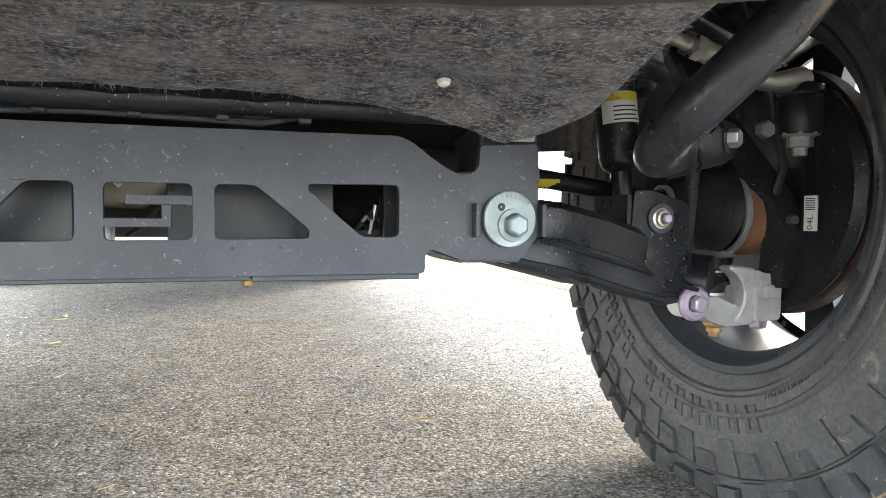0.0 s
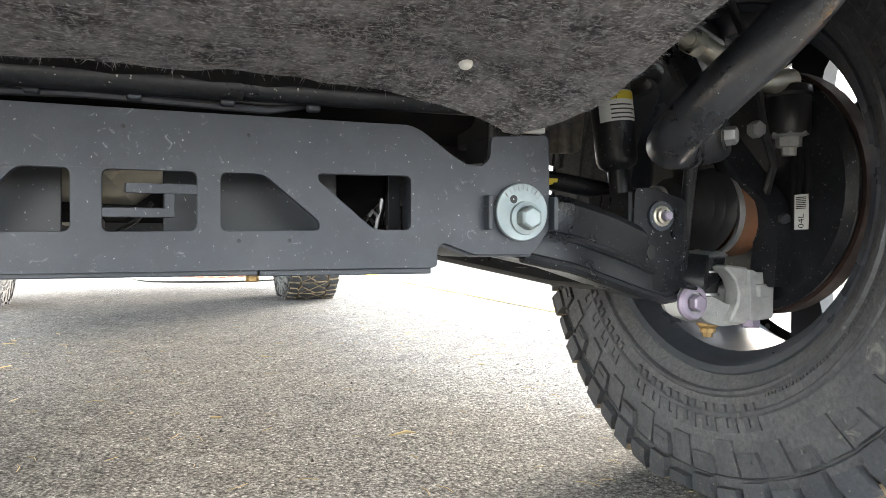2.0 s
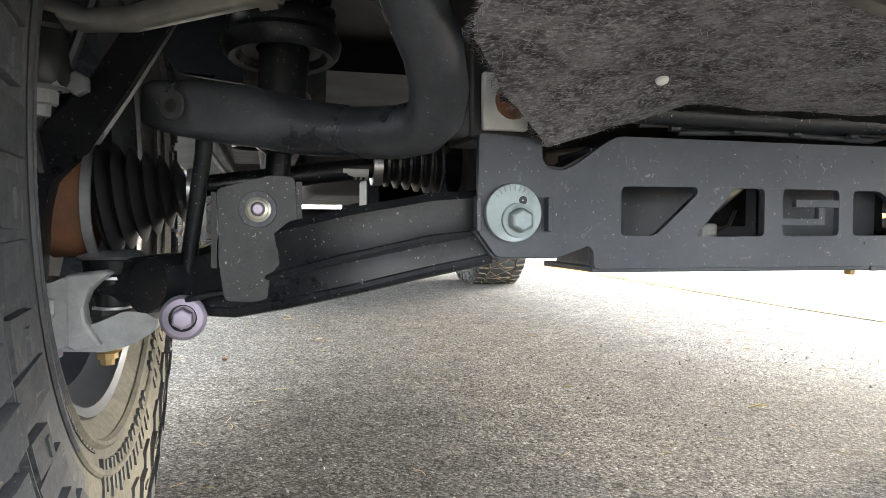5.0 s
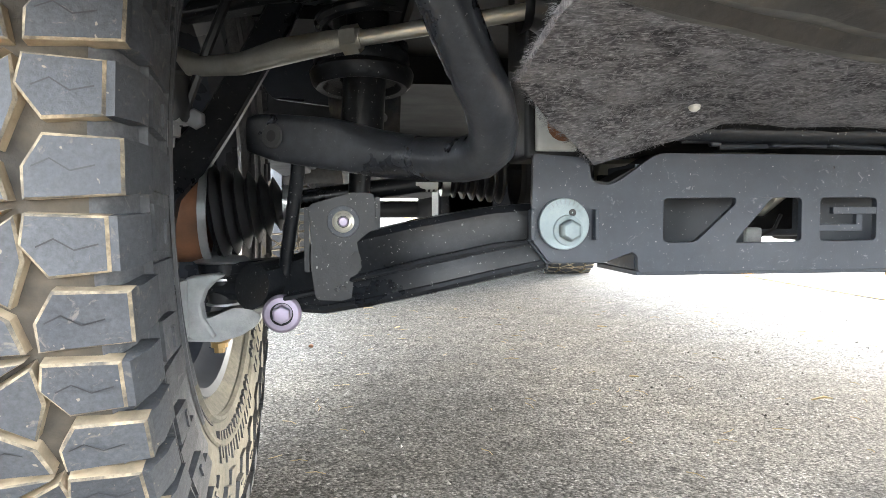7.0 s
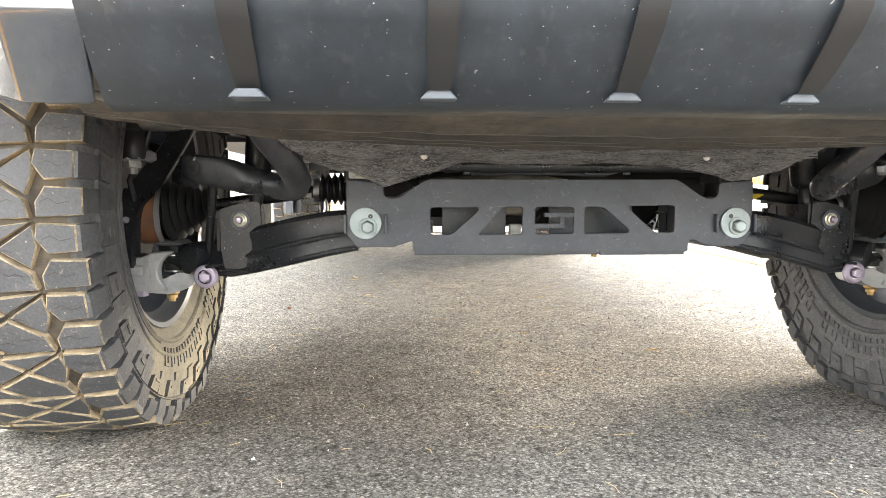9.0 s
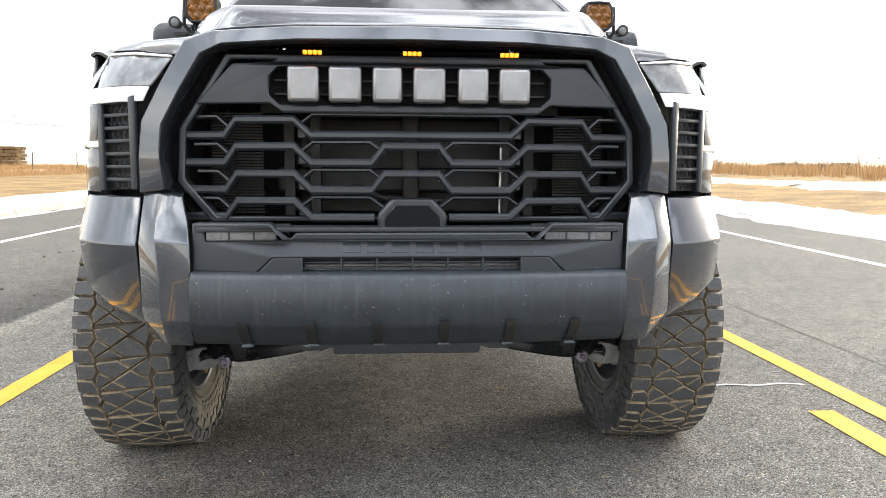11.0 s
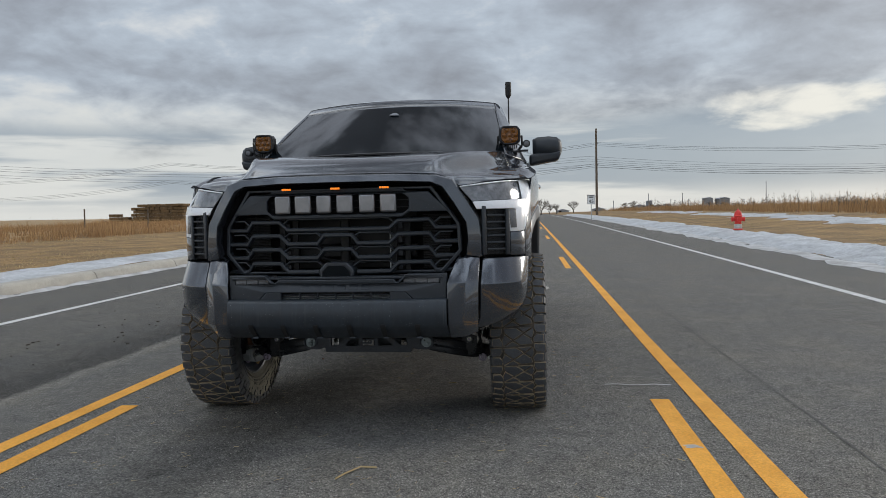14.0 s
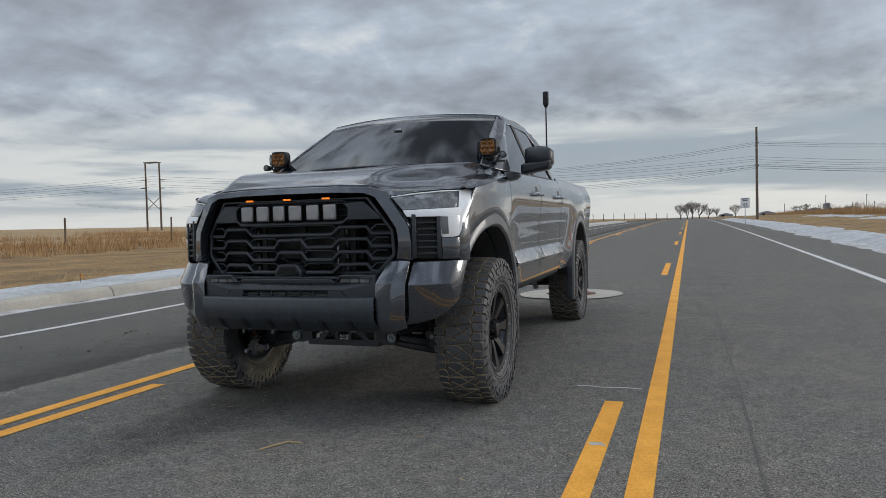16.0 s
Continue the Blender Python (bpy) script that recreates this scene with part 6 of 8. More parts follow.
        strip("bezel", [
            [(s * 0.838, 0.272, 1.158), (s * 0.900, 0.328, 1.158), (s * 0.928, 0.378, 1.158)],
            [(s * 0.850, 0.275, 1.036), (s * 0.896, 0.318, 1.036), (s * 0.920, 0.358, 1.040)],
        ], M["chrome"], "bright headlamp bezel", 0.006, 0.003, lamp, 60)
        strip("indicator", [
            [(s * 0.846, 0.270, 1.150), (s * 0.880, 0.303, 1.150)],
            [(s * 0.854, 0.272, 1.055), (s * 0.884, 0.300, 1.055)],
        ], M["lamp_clear"], "frosted indicator strip", 0.004, 0.002, lamp)
        strip("bezel", [
            [(s * 0.607, 0.142, 1.266), (s * 0.72, 0.213, 1.283), (s * 0.83, 0.343, 1.298), (s * 0.892, 0.474, 1.304)],
            [(s * 0.611, 0.1415, 1.261), (s * 0.724, 0.211, 1.276), (s * 0.832, 0.339, 1.291), (s * 0.892, 0.470, 1.297)],
        ], M["chrome"], "bright headlamp bezel", 0.006, 0.003, lamp, 60)
        strip("lamp_wing", [
            [(s * 0.892, 0.48, 1.304), (s * 0.922, 0.55, 1.308), (s * 0.950, 0.63, 1.306)],
            [(s * 0.912, 0.40, 1.205), (s * 0.940, 0.46, 1.218), (s * 0.960, 0.545, 1.262)],
            [(s * 0.921, 0.362, 1.04), (s * 0.938, 0.398, 1.10), (s * 0.953, 0.462, 1.19)],
        ], M["chrome"], "bright headlamp side wing", 0.006, 0.002, lamp, 60)
        part("lamp_housing", Geo().loft([[(s * 0.66, 0.24, z), (s * 0.78, 0.33, z), (s * 0.88, 0.46, z), (s * 0.88, 0.6, z), (s * 0.6, 0.6, z)] for z in (0.91, 1.28)], closed=True, caps=True), M["black"], lamp)
        # vent below the lamp: ladder of bars over honeycomb
        vent = strip("side_vent", [[(s * 0.722, 0.21, 1.165), (s * 0.842, 0.30, 1.160)], [(s * 0.725, 0.215, 0.925), (s * 0.842, 0.305, 0.920)]], M["black"], "black ladder vent beside the grille", 0.004, 0.0)
        for k in range(7):
            z = 0.945 + 0.034 * k
            strip("vent_bar", [[(s * 0.735, 0.195, z), (s * 0.83, 0.265, z)], [(s * 0.735, 0.195, z + 0.010), (s * 0.83, 0.265, z + 0.010)]], M["satin"], "", 0.014, 0.002, vent)
        g = Geo()
        for r in range(12):
            for c in range(4):
                u = (c + 0.5 * (r % 2)) / 4.2
                px, py, pz = s * (0.742 + 0.085 * u), 0.205 + 0.066 * u, 0.935 + 0.0195 * r
                rr = 0.0105
                n = 6
                ring = [(px + rr * math.sin(6.283 * q / n) * 0.8 * s, py + rr * math.sin(6.283 * q / n) * 0.6, pz + rr * math.cos(6.283 * q / n)) for q in range(n + 1)]
                g.tube(ring, 0.0014, 4, False)
        part("honeycomb", g, M["satin"], vent)
        strip("vent_frame", [[(s * 0.715, 0.17, 1.168), (s * 0.715, 0.17, 0.925)], [(s * 0.733, 0.185, 1.165), (s * 0.733, 0.185, 0.925)]], M["satin"], "", 0.012, 0.003, vent)
        strip("vent_frame", [[(s * 0.828, 0.255, 1.160), (s * 0.828, 0.255, 0.920)], [(s * 0.846, 0.272, 1.160), (s * 0.846, 0.272, 0.920)]], M["satin"], "", 0.012, 0.003, vent)
        strip("vent_end", [[(s * 0.850, 0.276, 1.034), (s * 0.895, 0.320, 1.034), (s * 0.922, 0.366, 1.036)], [(s * 0.850, 0.280, 0.915), (s * 0.895, 0.323, 0.915), (s * 0.922, 0.370, 0.915)]], P, "", 0.008, 0.003)
        strip("fender_nose", [[(s * 0.934, 0.395, 1.11), (s * 0.952, 0.46, 1.17)], [(s * 0.922, 0.368, 1.036), (s * 0.953, 0.46, 1.036)], [(s * 0.922, 0.372, 0.90), (s * 0.953, 0.46, 0.90)]], P, "", 0.01, 0.003)
    # lamp pods at the base of the windscreen
    for s in (-1, 1):
        x, y, z = s * 0.833, 1.325, 1.635
        outline = [(-0.042, -0.060), (0.042, -0.060), (0.068, -0.036), (0.068, 0.036), (0.052, 0.060), (-0.052, 0.060), (-0.068, 0.036), (-0.068, -0.036)]
        pod = part("light_pod", Geo().prism([(x + a, z + b) for a, b in outline], y, y + 0.07), M["black"], truck, "black bracketed lamp pod with amber lens", bevel=0.008)
        lens = part("lens", Geo().prism([(x + a * 0.80, z + b * 0.80) for a, b in outline], y - 0.004, y + 0.004), M["amber"], pod, "amber lens over seven reflectors", bevel=0.004)
        for a, b in ((0, 0), (-0.036, 0), (0.036, 0), (-0.020, 0.032), (0.020, 0.032), (-0.020, -0.032), (0.020, -0.032)):
            part("reflector", Geo().lathe([(0.004, 0.017), (0.006, 0.0155), (-0.001, 0.004), (-0.002, 0.0005)], (x + a, y - 0.010, z + b), (0, 1, 0), 14), M["amber"], lens)
        for q in (-1, 1):
            part("guard_bar", Geo().tube([(x + q * 0.064, y - 0.010, z - 0.038), (x + q * 0.066, y - 0.014, z), (x + q * 0.064, y - 0.010, z + 0.038)], 0.0045, 8), M["black"], pod)
            part("guard_bar", Geo().tube([(x - 0.044, y - 0.010, z + q * 0.054), (x, y - 0.014, z + q * 0.056), (x + 0.044, y - 0.010, z + q * 0.054)], 0.0045, 8), M["black"], pod)
        g = Geo()
        for k in range(8):
            g.box((x - 0.044 + 0.0125 * k, y + 0.04, z - 0.074), (0.006, 0.06, 0.022))
        part("cooling_fins", g, M["black"], pod)
        g = Geo()
        for q in (-1, 1):
            g.tube([(x + q * 0.076, y + 0.03, z), (x + q * 0.08, y + 0.035, z - 0.06), (x + q * 0.05, y + 0.04, z - 0.10)], 0.008, 8)
        g.box((x, y + 0.04, z - 0.104), (0.14, 0.05, 0.012))
        g.tube([(x, y + 0.04, z - 0.10), (x - s * 0.02, y + 0.06, z - 0.17)], 0.018, 8)
        part("bracket", g, M["black"], pod, bevel=0.002)
        sx = x + s * 0.108
        ditch = part("small_lamp", Geo().lathe([(0.05, 0.001), (0.05, 0.018), (0.0, 0.024), (-0.006, 0.024), (-0.008, 0.018)], (sx, y, z - 0.058), (0, 1, 0), 18), M["black"], pod, "small round black lamp")
        part("small_lens", Geo().lathe([(-0.004, 0.019), (-0.008, 0.012), (-0.009, 0.0005)], (sx, y, z - 0.058), (0, 1, 0), 18), M["lamp_clear"], ditch)
        part("small_bracket", Geo().box((sx - s * 0.02, y + 0.03, z - 0.10), (0.06, 0.03, 0.012)), M["black"], ditch)
        part("wiring", Geo().tube([(x + s * 0.02, y + 0.07, z - 0.03), (x + s * 0.08, y + 0.09, z - 0.07), (x + s * 0.03, y + 0.07, z - 0.12), (x + s * 0.06, y + 0.05, z - 0.17)], 0.005, 6), M["boot"], pod)
    # whip antenna with a thick head, behind the cab
    ant = part("antenna", Geo().tube([(0.772, 3.83, 1.56), (0.772, 3.83, 2.30)], [0.010, 0.007], 8), M["black"], truck, "black whip antenna with a thick head")
    part("antenna_head", Geo().lathe([(-0.01, 0.004), (0.0, 0.015), (0.03, 0.030), (0.15, 0.030), (0.155, 0.026), (0.155, 0.001)], (0.772, 3.83, 2.28), (0, 0, 1), 14), M["black"], ant)


build_front()

# ---- wheels ----
def tyre_meshes():
    R = TYRE_R
    carcass = [(-0.118, 0.262), (-0.136, 0.285), (-0.147, 0.33), (-0.150, 0.362), (-0.146, 0.395), (-0.139, 0.425), (-0.122, R - 0.017), (-0.06, R - 0.012), (0, R - 0.011), (0.06, R - 0.012), (0.122, R - 0.017), (0.139, 0.425), (0.146, 0.395), (0.150, 0.362), (0.147, 0.33), (0.136, 0.285), (0.118, 0.262)]
    g = Geo().lathe(carcass, (0, 0, 0), (1, 0, 0), 96)
    me = mesh_of("carcass", g, M["rubber"], 60)
    me.materials.append(M["floor_dust"])
    me.materials.append(M["dusty"])
    for p in me.polygons:
        r = math.hypot(p.center.y, p.center.z)
        if abs(p.center.x) < 0.118 and r > R - 0.03:
            p.material_index = 1
    dusty = me.copy()
    for p in dusty.polygons:
        if p.center.x > 0.10 and p.material_index == 0:
            p.material_index = 2
    # tread blocks: (across, around) outlines, bent round the tyre; each side pulled in by half a groove
    N = 54
    pitch = 2 * math.pi / N
    arc = pitch * R

    def surface(w, v, h):
        r = R - h - 0.006 * (abs(w) / 0.12) ** 2.5
        return (w, r * math.sin(v / R), r * math.cos(v / R))
    g = Geo()
    tops, sipes, edges = set(), set(), set()

    def block(pts, gap=0.0036, deep=0.013):
        q = [Vector((w, a * arc)) for w, a in pts]
        n = len(q)
        area = sum(q[i].x * q[(i + 1) % n].y - q[(i + 1) % n].x * q[i].y for i in range(n))
        if area < 0:
            q.reverse()
        ins = []
        for i in range(n):
            d0, d1 = (q[i] - q[i - 1]).normalized(), (q[(i + 1) % n] - q[i]).normalized()
            n0, n1 = Vector((-d0.y, d0.x)), Vector((-d1.y, d1.x))
            m = (n0 + n1).normalized()
            ins.append(q[i] + m * gap / max(0.5, m.dot(n0)))
        mid = sum(ins, Vector((0, 0))) / n
        face = [p + (mid - p).normalized() * min(0.0026, (mid - p).length * 0.25) for p in ins]
        cap = [surface(p.x, p.y, 0) for p in face]
        top = [surface(p.x, p.y, 0.0016) for p in ins]
        bot = [surface(p.x + (b.x - p.x) * 0.15, p.y + (b.y - p.y) * 0.15, deep) for p, b in zip(ins, q)]
        tops.add(len(g.f))
        for i in range(n):
            if abs(ins[i].x) > 0.125 and abs(ins[(i + 1) % n].x) > 0.125:
                tops.add(len(g.f) + 1 + i)
        # flat face, flanks, dusty chamfer
        for i in range(n):
            edges.add(len(g.f) + 1 + n + i)
        g.add(cap + top + bot, [tuple(range(n))] + [(i + n, i + 2 * n, (i + 1) % n + 2 * n, (i + 1) % n + n) for i in range(n)] + [(i, i + n, (i + 1) % n + n, (i + 1) % n) for i in range(n)])

    def sipe(pts):
        """A zigzag knife cut in the face of a block."""
        for (w0, a0), (w1, a1) in zip(pts, pts[1:]):
            sipes.add(len(g.f))
            g.add([surface(w0, a0 * arc, -0.0003), surface(w1, a1 * arc, -0.0003), surface(w1, (a1 + 0.022) * arc, -0.0003), surface(w0, (a0 + 0.022) * arc, -0.0003)], [(0, 1, 2, 3)])

    def on(a, b, t):
        return (a[0] + (b[0] - a[0]) * t, a[1] + (b[1] - a[1]) * t)

    for k in range(N):
        lo = k % 2
        for s in (-1, 1):
            o = 0.0 if s < 0 else 0.5
            e = 0.151 if lo else 0.140
            zig = 0.007 if lo else -0.007
            block([(s * (0.089 + zig), k + o + 0.02), (s * (0.079 + zig * 0.3), k + o + 0.5), (s * (0.089 - zig), k + o + 1.0), (s * e, k + o + 0.93), (s * e, k + o + 0.07)])
            sipe([(s * 0.092, k + o + 0.50), (s * 0.103, k + o + 0.40), (s * 0.115, k + o + 0.55), (s * 0.130, k + o + 0.48)])
            # lugs that run down the shoulder
            r0, r1 = R - 0.010, 0.404 if lo else 0.414
            q, q2 = (k + o + 0.14) * pitch, (k + o + 0.86) * pitch
            vs = []
            for off in (0.0, -0.014):
                for rr, xx in ((r0, 0.142), (r0 - 0.018, 0.1515), (r1, 0.1545)):
                    for ang in (q, q2):
                        vs.append((s * (xx + off), rr * math.sin(ang), rr * math.cos(ang)))
            for f in range(8):
                tops.add(len(g.f) + f)
            g.add(vs, [(0, 1, 3, 2), (2, 3, 5, 4), (0, 2, 8, 6), (2, 4, 10, 8), (1, 7, 9, 3), (3, 9, 11, 5), (4, 5, 11, 10), (0, 6, 7, 1)])
    # middle: long slanting grooves, each field between them cut across into uneven wedges
    for k in range(0, N, 2):
        a, b, c, d = (-0.082, k), (0.082, k + 0.40), (0.082, k + 2.15), (-0.082, k + 2.0)
        p, p2 = on(a, c, 0.34), on(a, c, 0.68)
        q, q2 = on(a, b, 0.58), (0.074, k + 0.40 + 0.55)
        block([a, q, p])
        block([p, q, b, q2, p2])
        block([p2, q2, (0.088, k + 1.5), c])
        r, r2 = on(c, a, 0.30), on(c, a, 0.64)
        t, t2 = on(c, (-0.082, k + 2.0), 0.55), (-0.074, k + 1.42)
        block([c, t, r])
        block([r, t, d, t2, r2])
        block([r2, t2, (-0.088, k + 0.7), a])
        for w, v in ((0.03, 0.62), (0.045, 1.32), (-0.035, 0.75), (-0.045, 1.42), (-0.01, 1.55)):
            sipe([(w - 0.016, k + v + 0.10), (w - 0.005, k + v + 0.02), (w + 0.004, k + v + 0.08), (w + 0.016, k + v - 0.06)])
    tread = mesh_of("tread", g, M["tread"], 30)
    tread.materials.append(M["groove"])
    tread.materials.append(M["boot"])
    tread.materials.append(M["dust_edge"])
    for i, f in enumerate(tread.polygons):
        f.material_index = 0 if i in tops else 2 if i in sipes else 3 if i in edges else 1
    # raised ring and plain bars in place of the sidewall writing
    def relief_mesh(flip):
        g = Geo()
        raised(g, flip)
        return mesh_of("sidewall_relief", g, M["relief"], 30)

    def raised(g, flip):
        f = -1 if flip else 1
        for s in (-1, 1):
            g.lathe([(s * 0.144, 0.312), (s * 0.1475, 0.315), (s * 0.1480, 0.319), (s * 0.146, 0.322)], (0, 0, 0), (1, 0, 0), 64)
            g.lathe([(s * 0.136, 0.283), (s * 0.141, 0.286), (s * 0.142, 0.290), (s * 0.139, 0.294)], (0, 0, 0), (1, 0, 0), 64)

            def slab(r0, r1, a0, a1, x0, x1, up, slant=0.0):
                vs = []
                for rr, xx, sh in ((r0, x0, 0.0), (r1, x1, slant)):
                    for ang in (a0 + sh, a1 + sh):
                        vs.append((s * (xx + up), f * rr * math.sin(ang), rr * math.cos(ang)))
                        vs.append((s * (xx - 0.006), f * rr * math.sin(ang), rr * math.cos(ang)))
                g.add(vs, [(0, 2, 6, 4), (0, 4, 5, 1), (2, 3, 7, 6), (4, 6, 7, 5), (0, 1, 3, 2)])
            # two runs of plain slanted bars in place of the writing, and a fine line of small ones inside
            for arc0 in (1.95, 5.05):
                for k in range(13):
                    if k == 5:
                        continue
                    a0 = arc0 + k * 0.122
                    slab(0.303, 0.340, a0, a0 + 0.026, 0.1425, 0.1485, 0.0022, 0.030)
                    slab(0.303, 0.340, a0 + 0.052, a0 + 0.078, 0.1425, 0.1485, 0.0022, 0.030)
                    slab(0.334, 0.340, a0 + 0.051, a0 + 0.085, 0.1478, 0.1485, 0.0022)
                for k in range(40):
                    slab(0.2955, 0.2995, arc0 - 1.5 + k * 0.021, arc0 - 1.5 + k * 0.021 + 0.012, 0.139, 0.140, 0.0012)
            # stepped pads of uneven size below the shoulder, some with a knife cut, and the mould line outside them
            for k in range(54):
                a0 = k * 2 * math.pi / 54
                lo_r = (0.350, 0.366, 0.354, 0.372)[k % 4]
                slab(lo_r, 0.397, a0 + 0.010, a0 + 0.100, 0.1495, 0.1465, 0.0062 if k % 2 else 0.0038, 0.014)
                if k % 2:
                    slab(0.376, 0.380, a0 + 0.030, a0 + 0.080, 0.1500, 0.1500, 0.0066)
            g.lathe([(s * 0.146, 0.3985), (s * 0.1505, 0.3995), (s * 0.1505, 0.4010), (s * 0.144, 0.4025)], (0, 0, 0), (1, 0, 0), 72)
    relief = (relief_mesh(False), relief_mesh(True))
    # the rubber lies flat where it carries the load, and bulges a little above
    for mesh in (me, dusty, tread) + relief:
        for v in mesh.vertices:
            if v.co.z < -0.30:
                v.co.x *= 1 + 0.05 * ((-0.30 - v.co.z) / 0.15) ** 2
            v.co.z = max(v.co.z, -HUB_Z + 0.002)
    return me, dusty, tread, relief


def rim_meshes():
    g = Geo().lathe([(-0.116, 0.268), (-0.123, 0.262), (-0.119, 0.252), (-0.100, 0.244), (-0.09, 0.232), (0.00, 0.226), (0.07, 0.236), (0.10, 0.246), (0.116, 0.256), (0.120, 0.264), (0.116, 0.268)], (0, 0, 0), (1, 0, 0), 64)
    barrel = mesh_of("barrel", g, M["barrel"], 30)
    g = Geo().lathe([(0.106, 0.232), (0.122, 0.236), (0.126, 0.246), (0.124, 0.268), (0.114, 0.272)], (0, 0, 0), (1, 0, 0), 64)
    lip = mesh_of("rim_ring", g, M["rim"], 30)
    g = Geo()
    rows = []
    for r, w, x0, x1 in ((0.055, 0.030, 0.03, 0.078), (0.12, 0.026, 0.055, 0.095), (0.19, 0.030, 0.072, 0.106), (0.236, 0.046, 0.088, 0.116)):
        rows.append([(x, r, w * t) for t, x in ((-1, x0), (-0.8, x1), (0.8, x1), (1, x0))])
    g.loft(rows, closed=True, caps=True)
    spoke = mesh_of("spoke", g, M["rim"], 30)
    g = Geo().lathe([(0.02, 0.001), (0.02, 0.085), (0.06, 0.088), (0.085, 0.075), (0.075, 0.045), (0.115, 0.042), (0.12, 0.036), (0.12, 0.001)], (0, 0, 0), (1, 0, 0), 32)
    spider = mesh_of("hub", g, M["rim"], 30)
    bolt = mesh_of("ring_bolt", Geo().bolt((0, 0, 0), (1, 0, 0), 0.0055, 0.007, 6), M["bolt"], 30)
    nut = mesh_of("wheel_nut", Geo().bolt((0, 0, 0), (1, 0, 0), 0.011, 0.035, 6), M["rim"], 30)
    return barrel, lip, spider, spoke, bolt, nut


CARCASS, CARCASS_DUSTY, TREAD, RELIEF = tyre_meshes()
BARREL, LIP, SPIDER, SPOKE, RING_BOLT, WHEEL_NUT = rim_meshes()


def build_wheel(x, y, s, dusty=False):
    # local +x is the outer face on the right side; the left wheel is turned about the upright axis
    m = pose(x, y, HUB_Z, 0, 0, 0 if s > 0 else 180)
    wheel = part("wheel", SPIDER, None, truck, "black eight-spoke wheel with a bolted ring")
    wheel.matrix_basis = m
    t = part("tyre", CARCASS, None, wheel, "knobbly all-terrain tyre with tan dust in the grooves")
    if dusty:
        # inner sidewall caked with dust: its own copy of the carcass, dust on the inner flank
        me = CARCASS.copy()
        for p in me.polygons:
            if p.center.x < -0.10 and p.material_index == 0 and p.center.z < -0.09 + 0.04 * math.sin(9 * p.center.y) and p.center.y < 0.20:
                p.material_index = 2
        t.data = me
    part("tread", TREAD, None, wheel, "dark tread blocks with dusty edges")
    rel = part("sidewall_relief", RELIEF[0 if s > 0 else 1], None, wheel)
    if dusty:
        me = rel.data.copy()
        me.materials.append(M["dusty"])
        for p in me.polygons:
            c = p.center
            if c.x < -0.10 and abs(p.normal.x) > 0.5 and c.z < -0.09 + 0.04 * math.sin(9 * c.y) and c.y < 0.20:
                p.material_index = 1
        rel.data = me
    part("barrel", BARREL, None, wheel, "dull grey wheel barrel")
    part("rim_ring", LIP, None, wheel)
    for k in range(8):
        sp = part("spoke", SPOKE, None, wheel)
        sp.matrix_basis = pose(0, 0, 0, 45 * k, 0, 0)
    for k in range(24):
        a = 2 * math.pi * k / 24
        b = part("ring_bolt", RING_BOLT, None, wheel)
        b.location = (0.124, 0.256 * math.sin(a), 0.256 * math.cos(a))
    for k in range(6):
        a = 2 * math.pi * (k + 0.5) / 6
        b = part("wheel_nut", WHEEL_NUT, None, wheel)
        b.location = (0.070, 0.062 * math.sin(a), 0.062 * math.cos(a))


build_wheel(-0.877, AXLE_F, -1, True)
build_wheel(0.877, AXLE_F, 1)
build_wheel(-0.95, AXLE_R, -1)
build_wheel(0.85, AXLE_R, 1)

# ---- suspension and underside ----
def rounded(pts, r, n=3):
    """An outline with its corners rounded off."""
    out = []
    k = len(pts)
    for i in range(k):
        a, b, c = Vector(pts[i - 1]), Vector(pts[i]), Vector(pts[(i + 1) % k])
        d = min(r, (a - b).length * 0.45, (c - b).length * 0.45)
        p, q = b + (a - b).normalized() * d, b + (c - b).normalized() * d
        for j in range(n + 1):
            t = j / n
            w = p * (1 - t) ** 2 + b * 2 * t * (1 - t) + q * t * t
            out.append((w.x, w.y))
    return out


def lettering(name, words, size, put, material, parent):
    """Flat letters laid on a surface: put maps (across, up) to a place on it."""
    cu = bpy.data.curves.new(name, "FONT")
    cu.body, cu.size, cu.resolution_u = words, size, 3
    ob = bpy.data.objects.new(name, cu)
    me = bpy.data.meshes.new_from_object(ob)
    g = Geo().add([put(v.co.x, v.co.y) for v in me.vertices], [tuple(f.vertices) for f in me.polygons])
    bpy.data.objects.remove(ob)
    return part(name, g, material, parent)


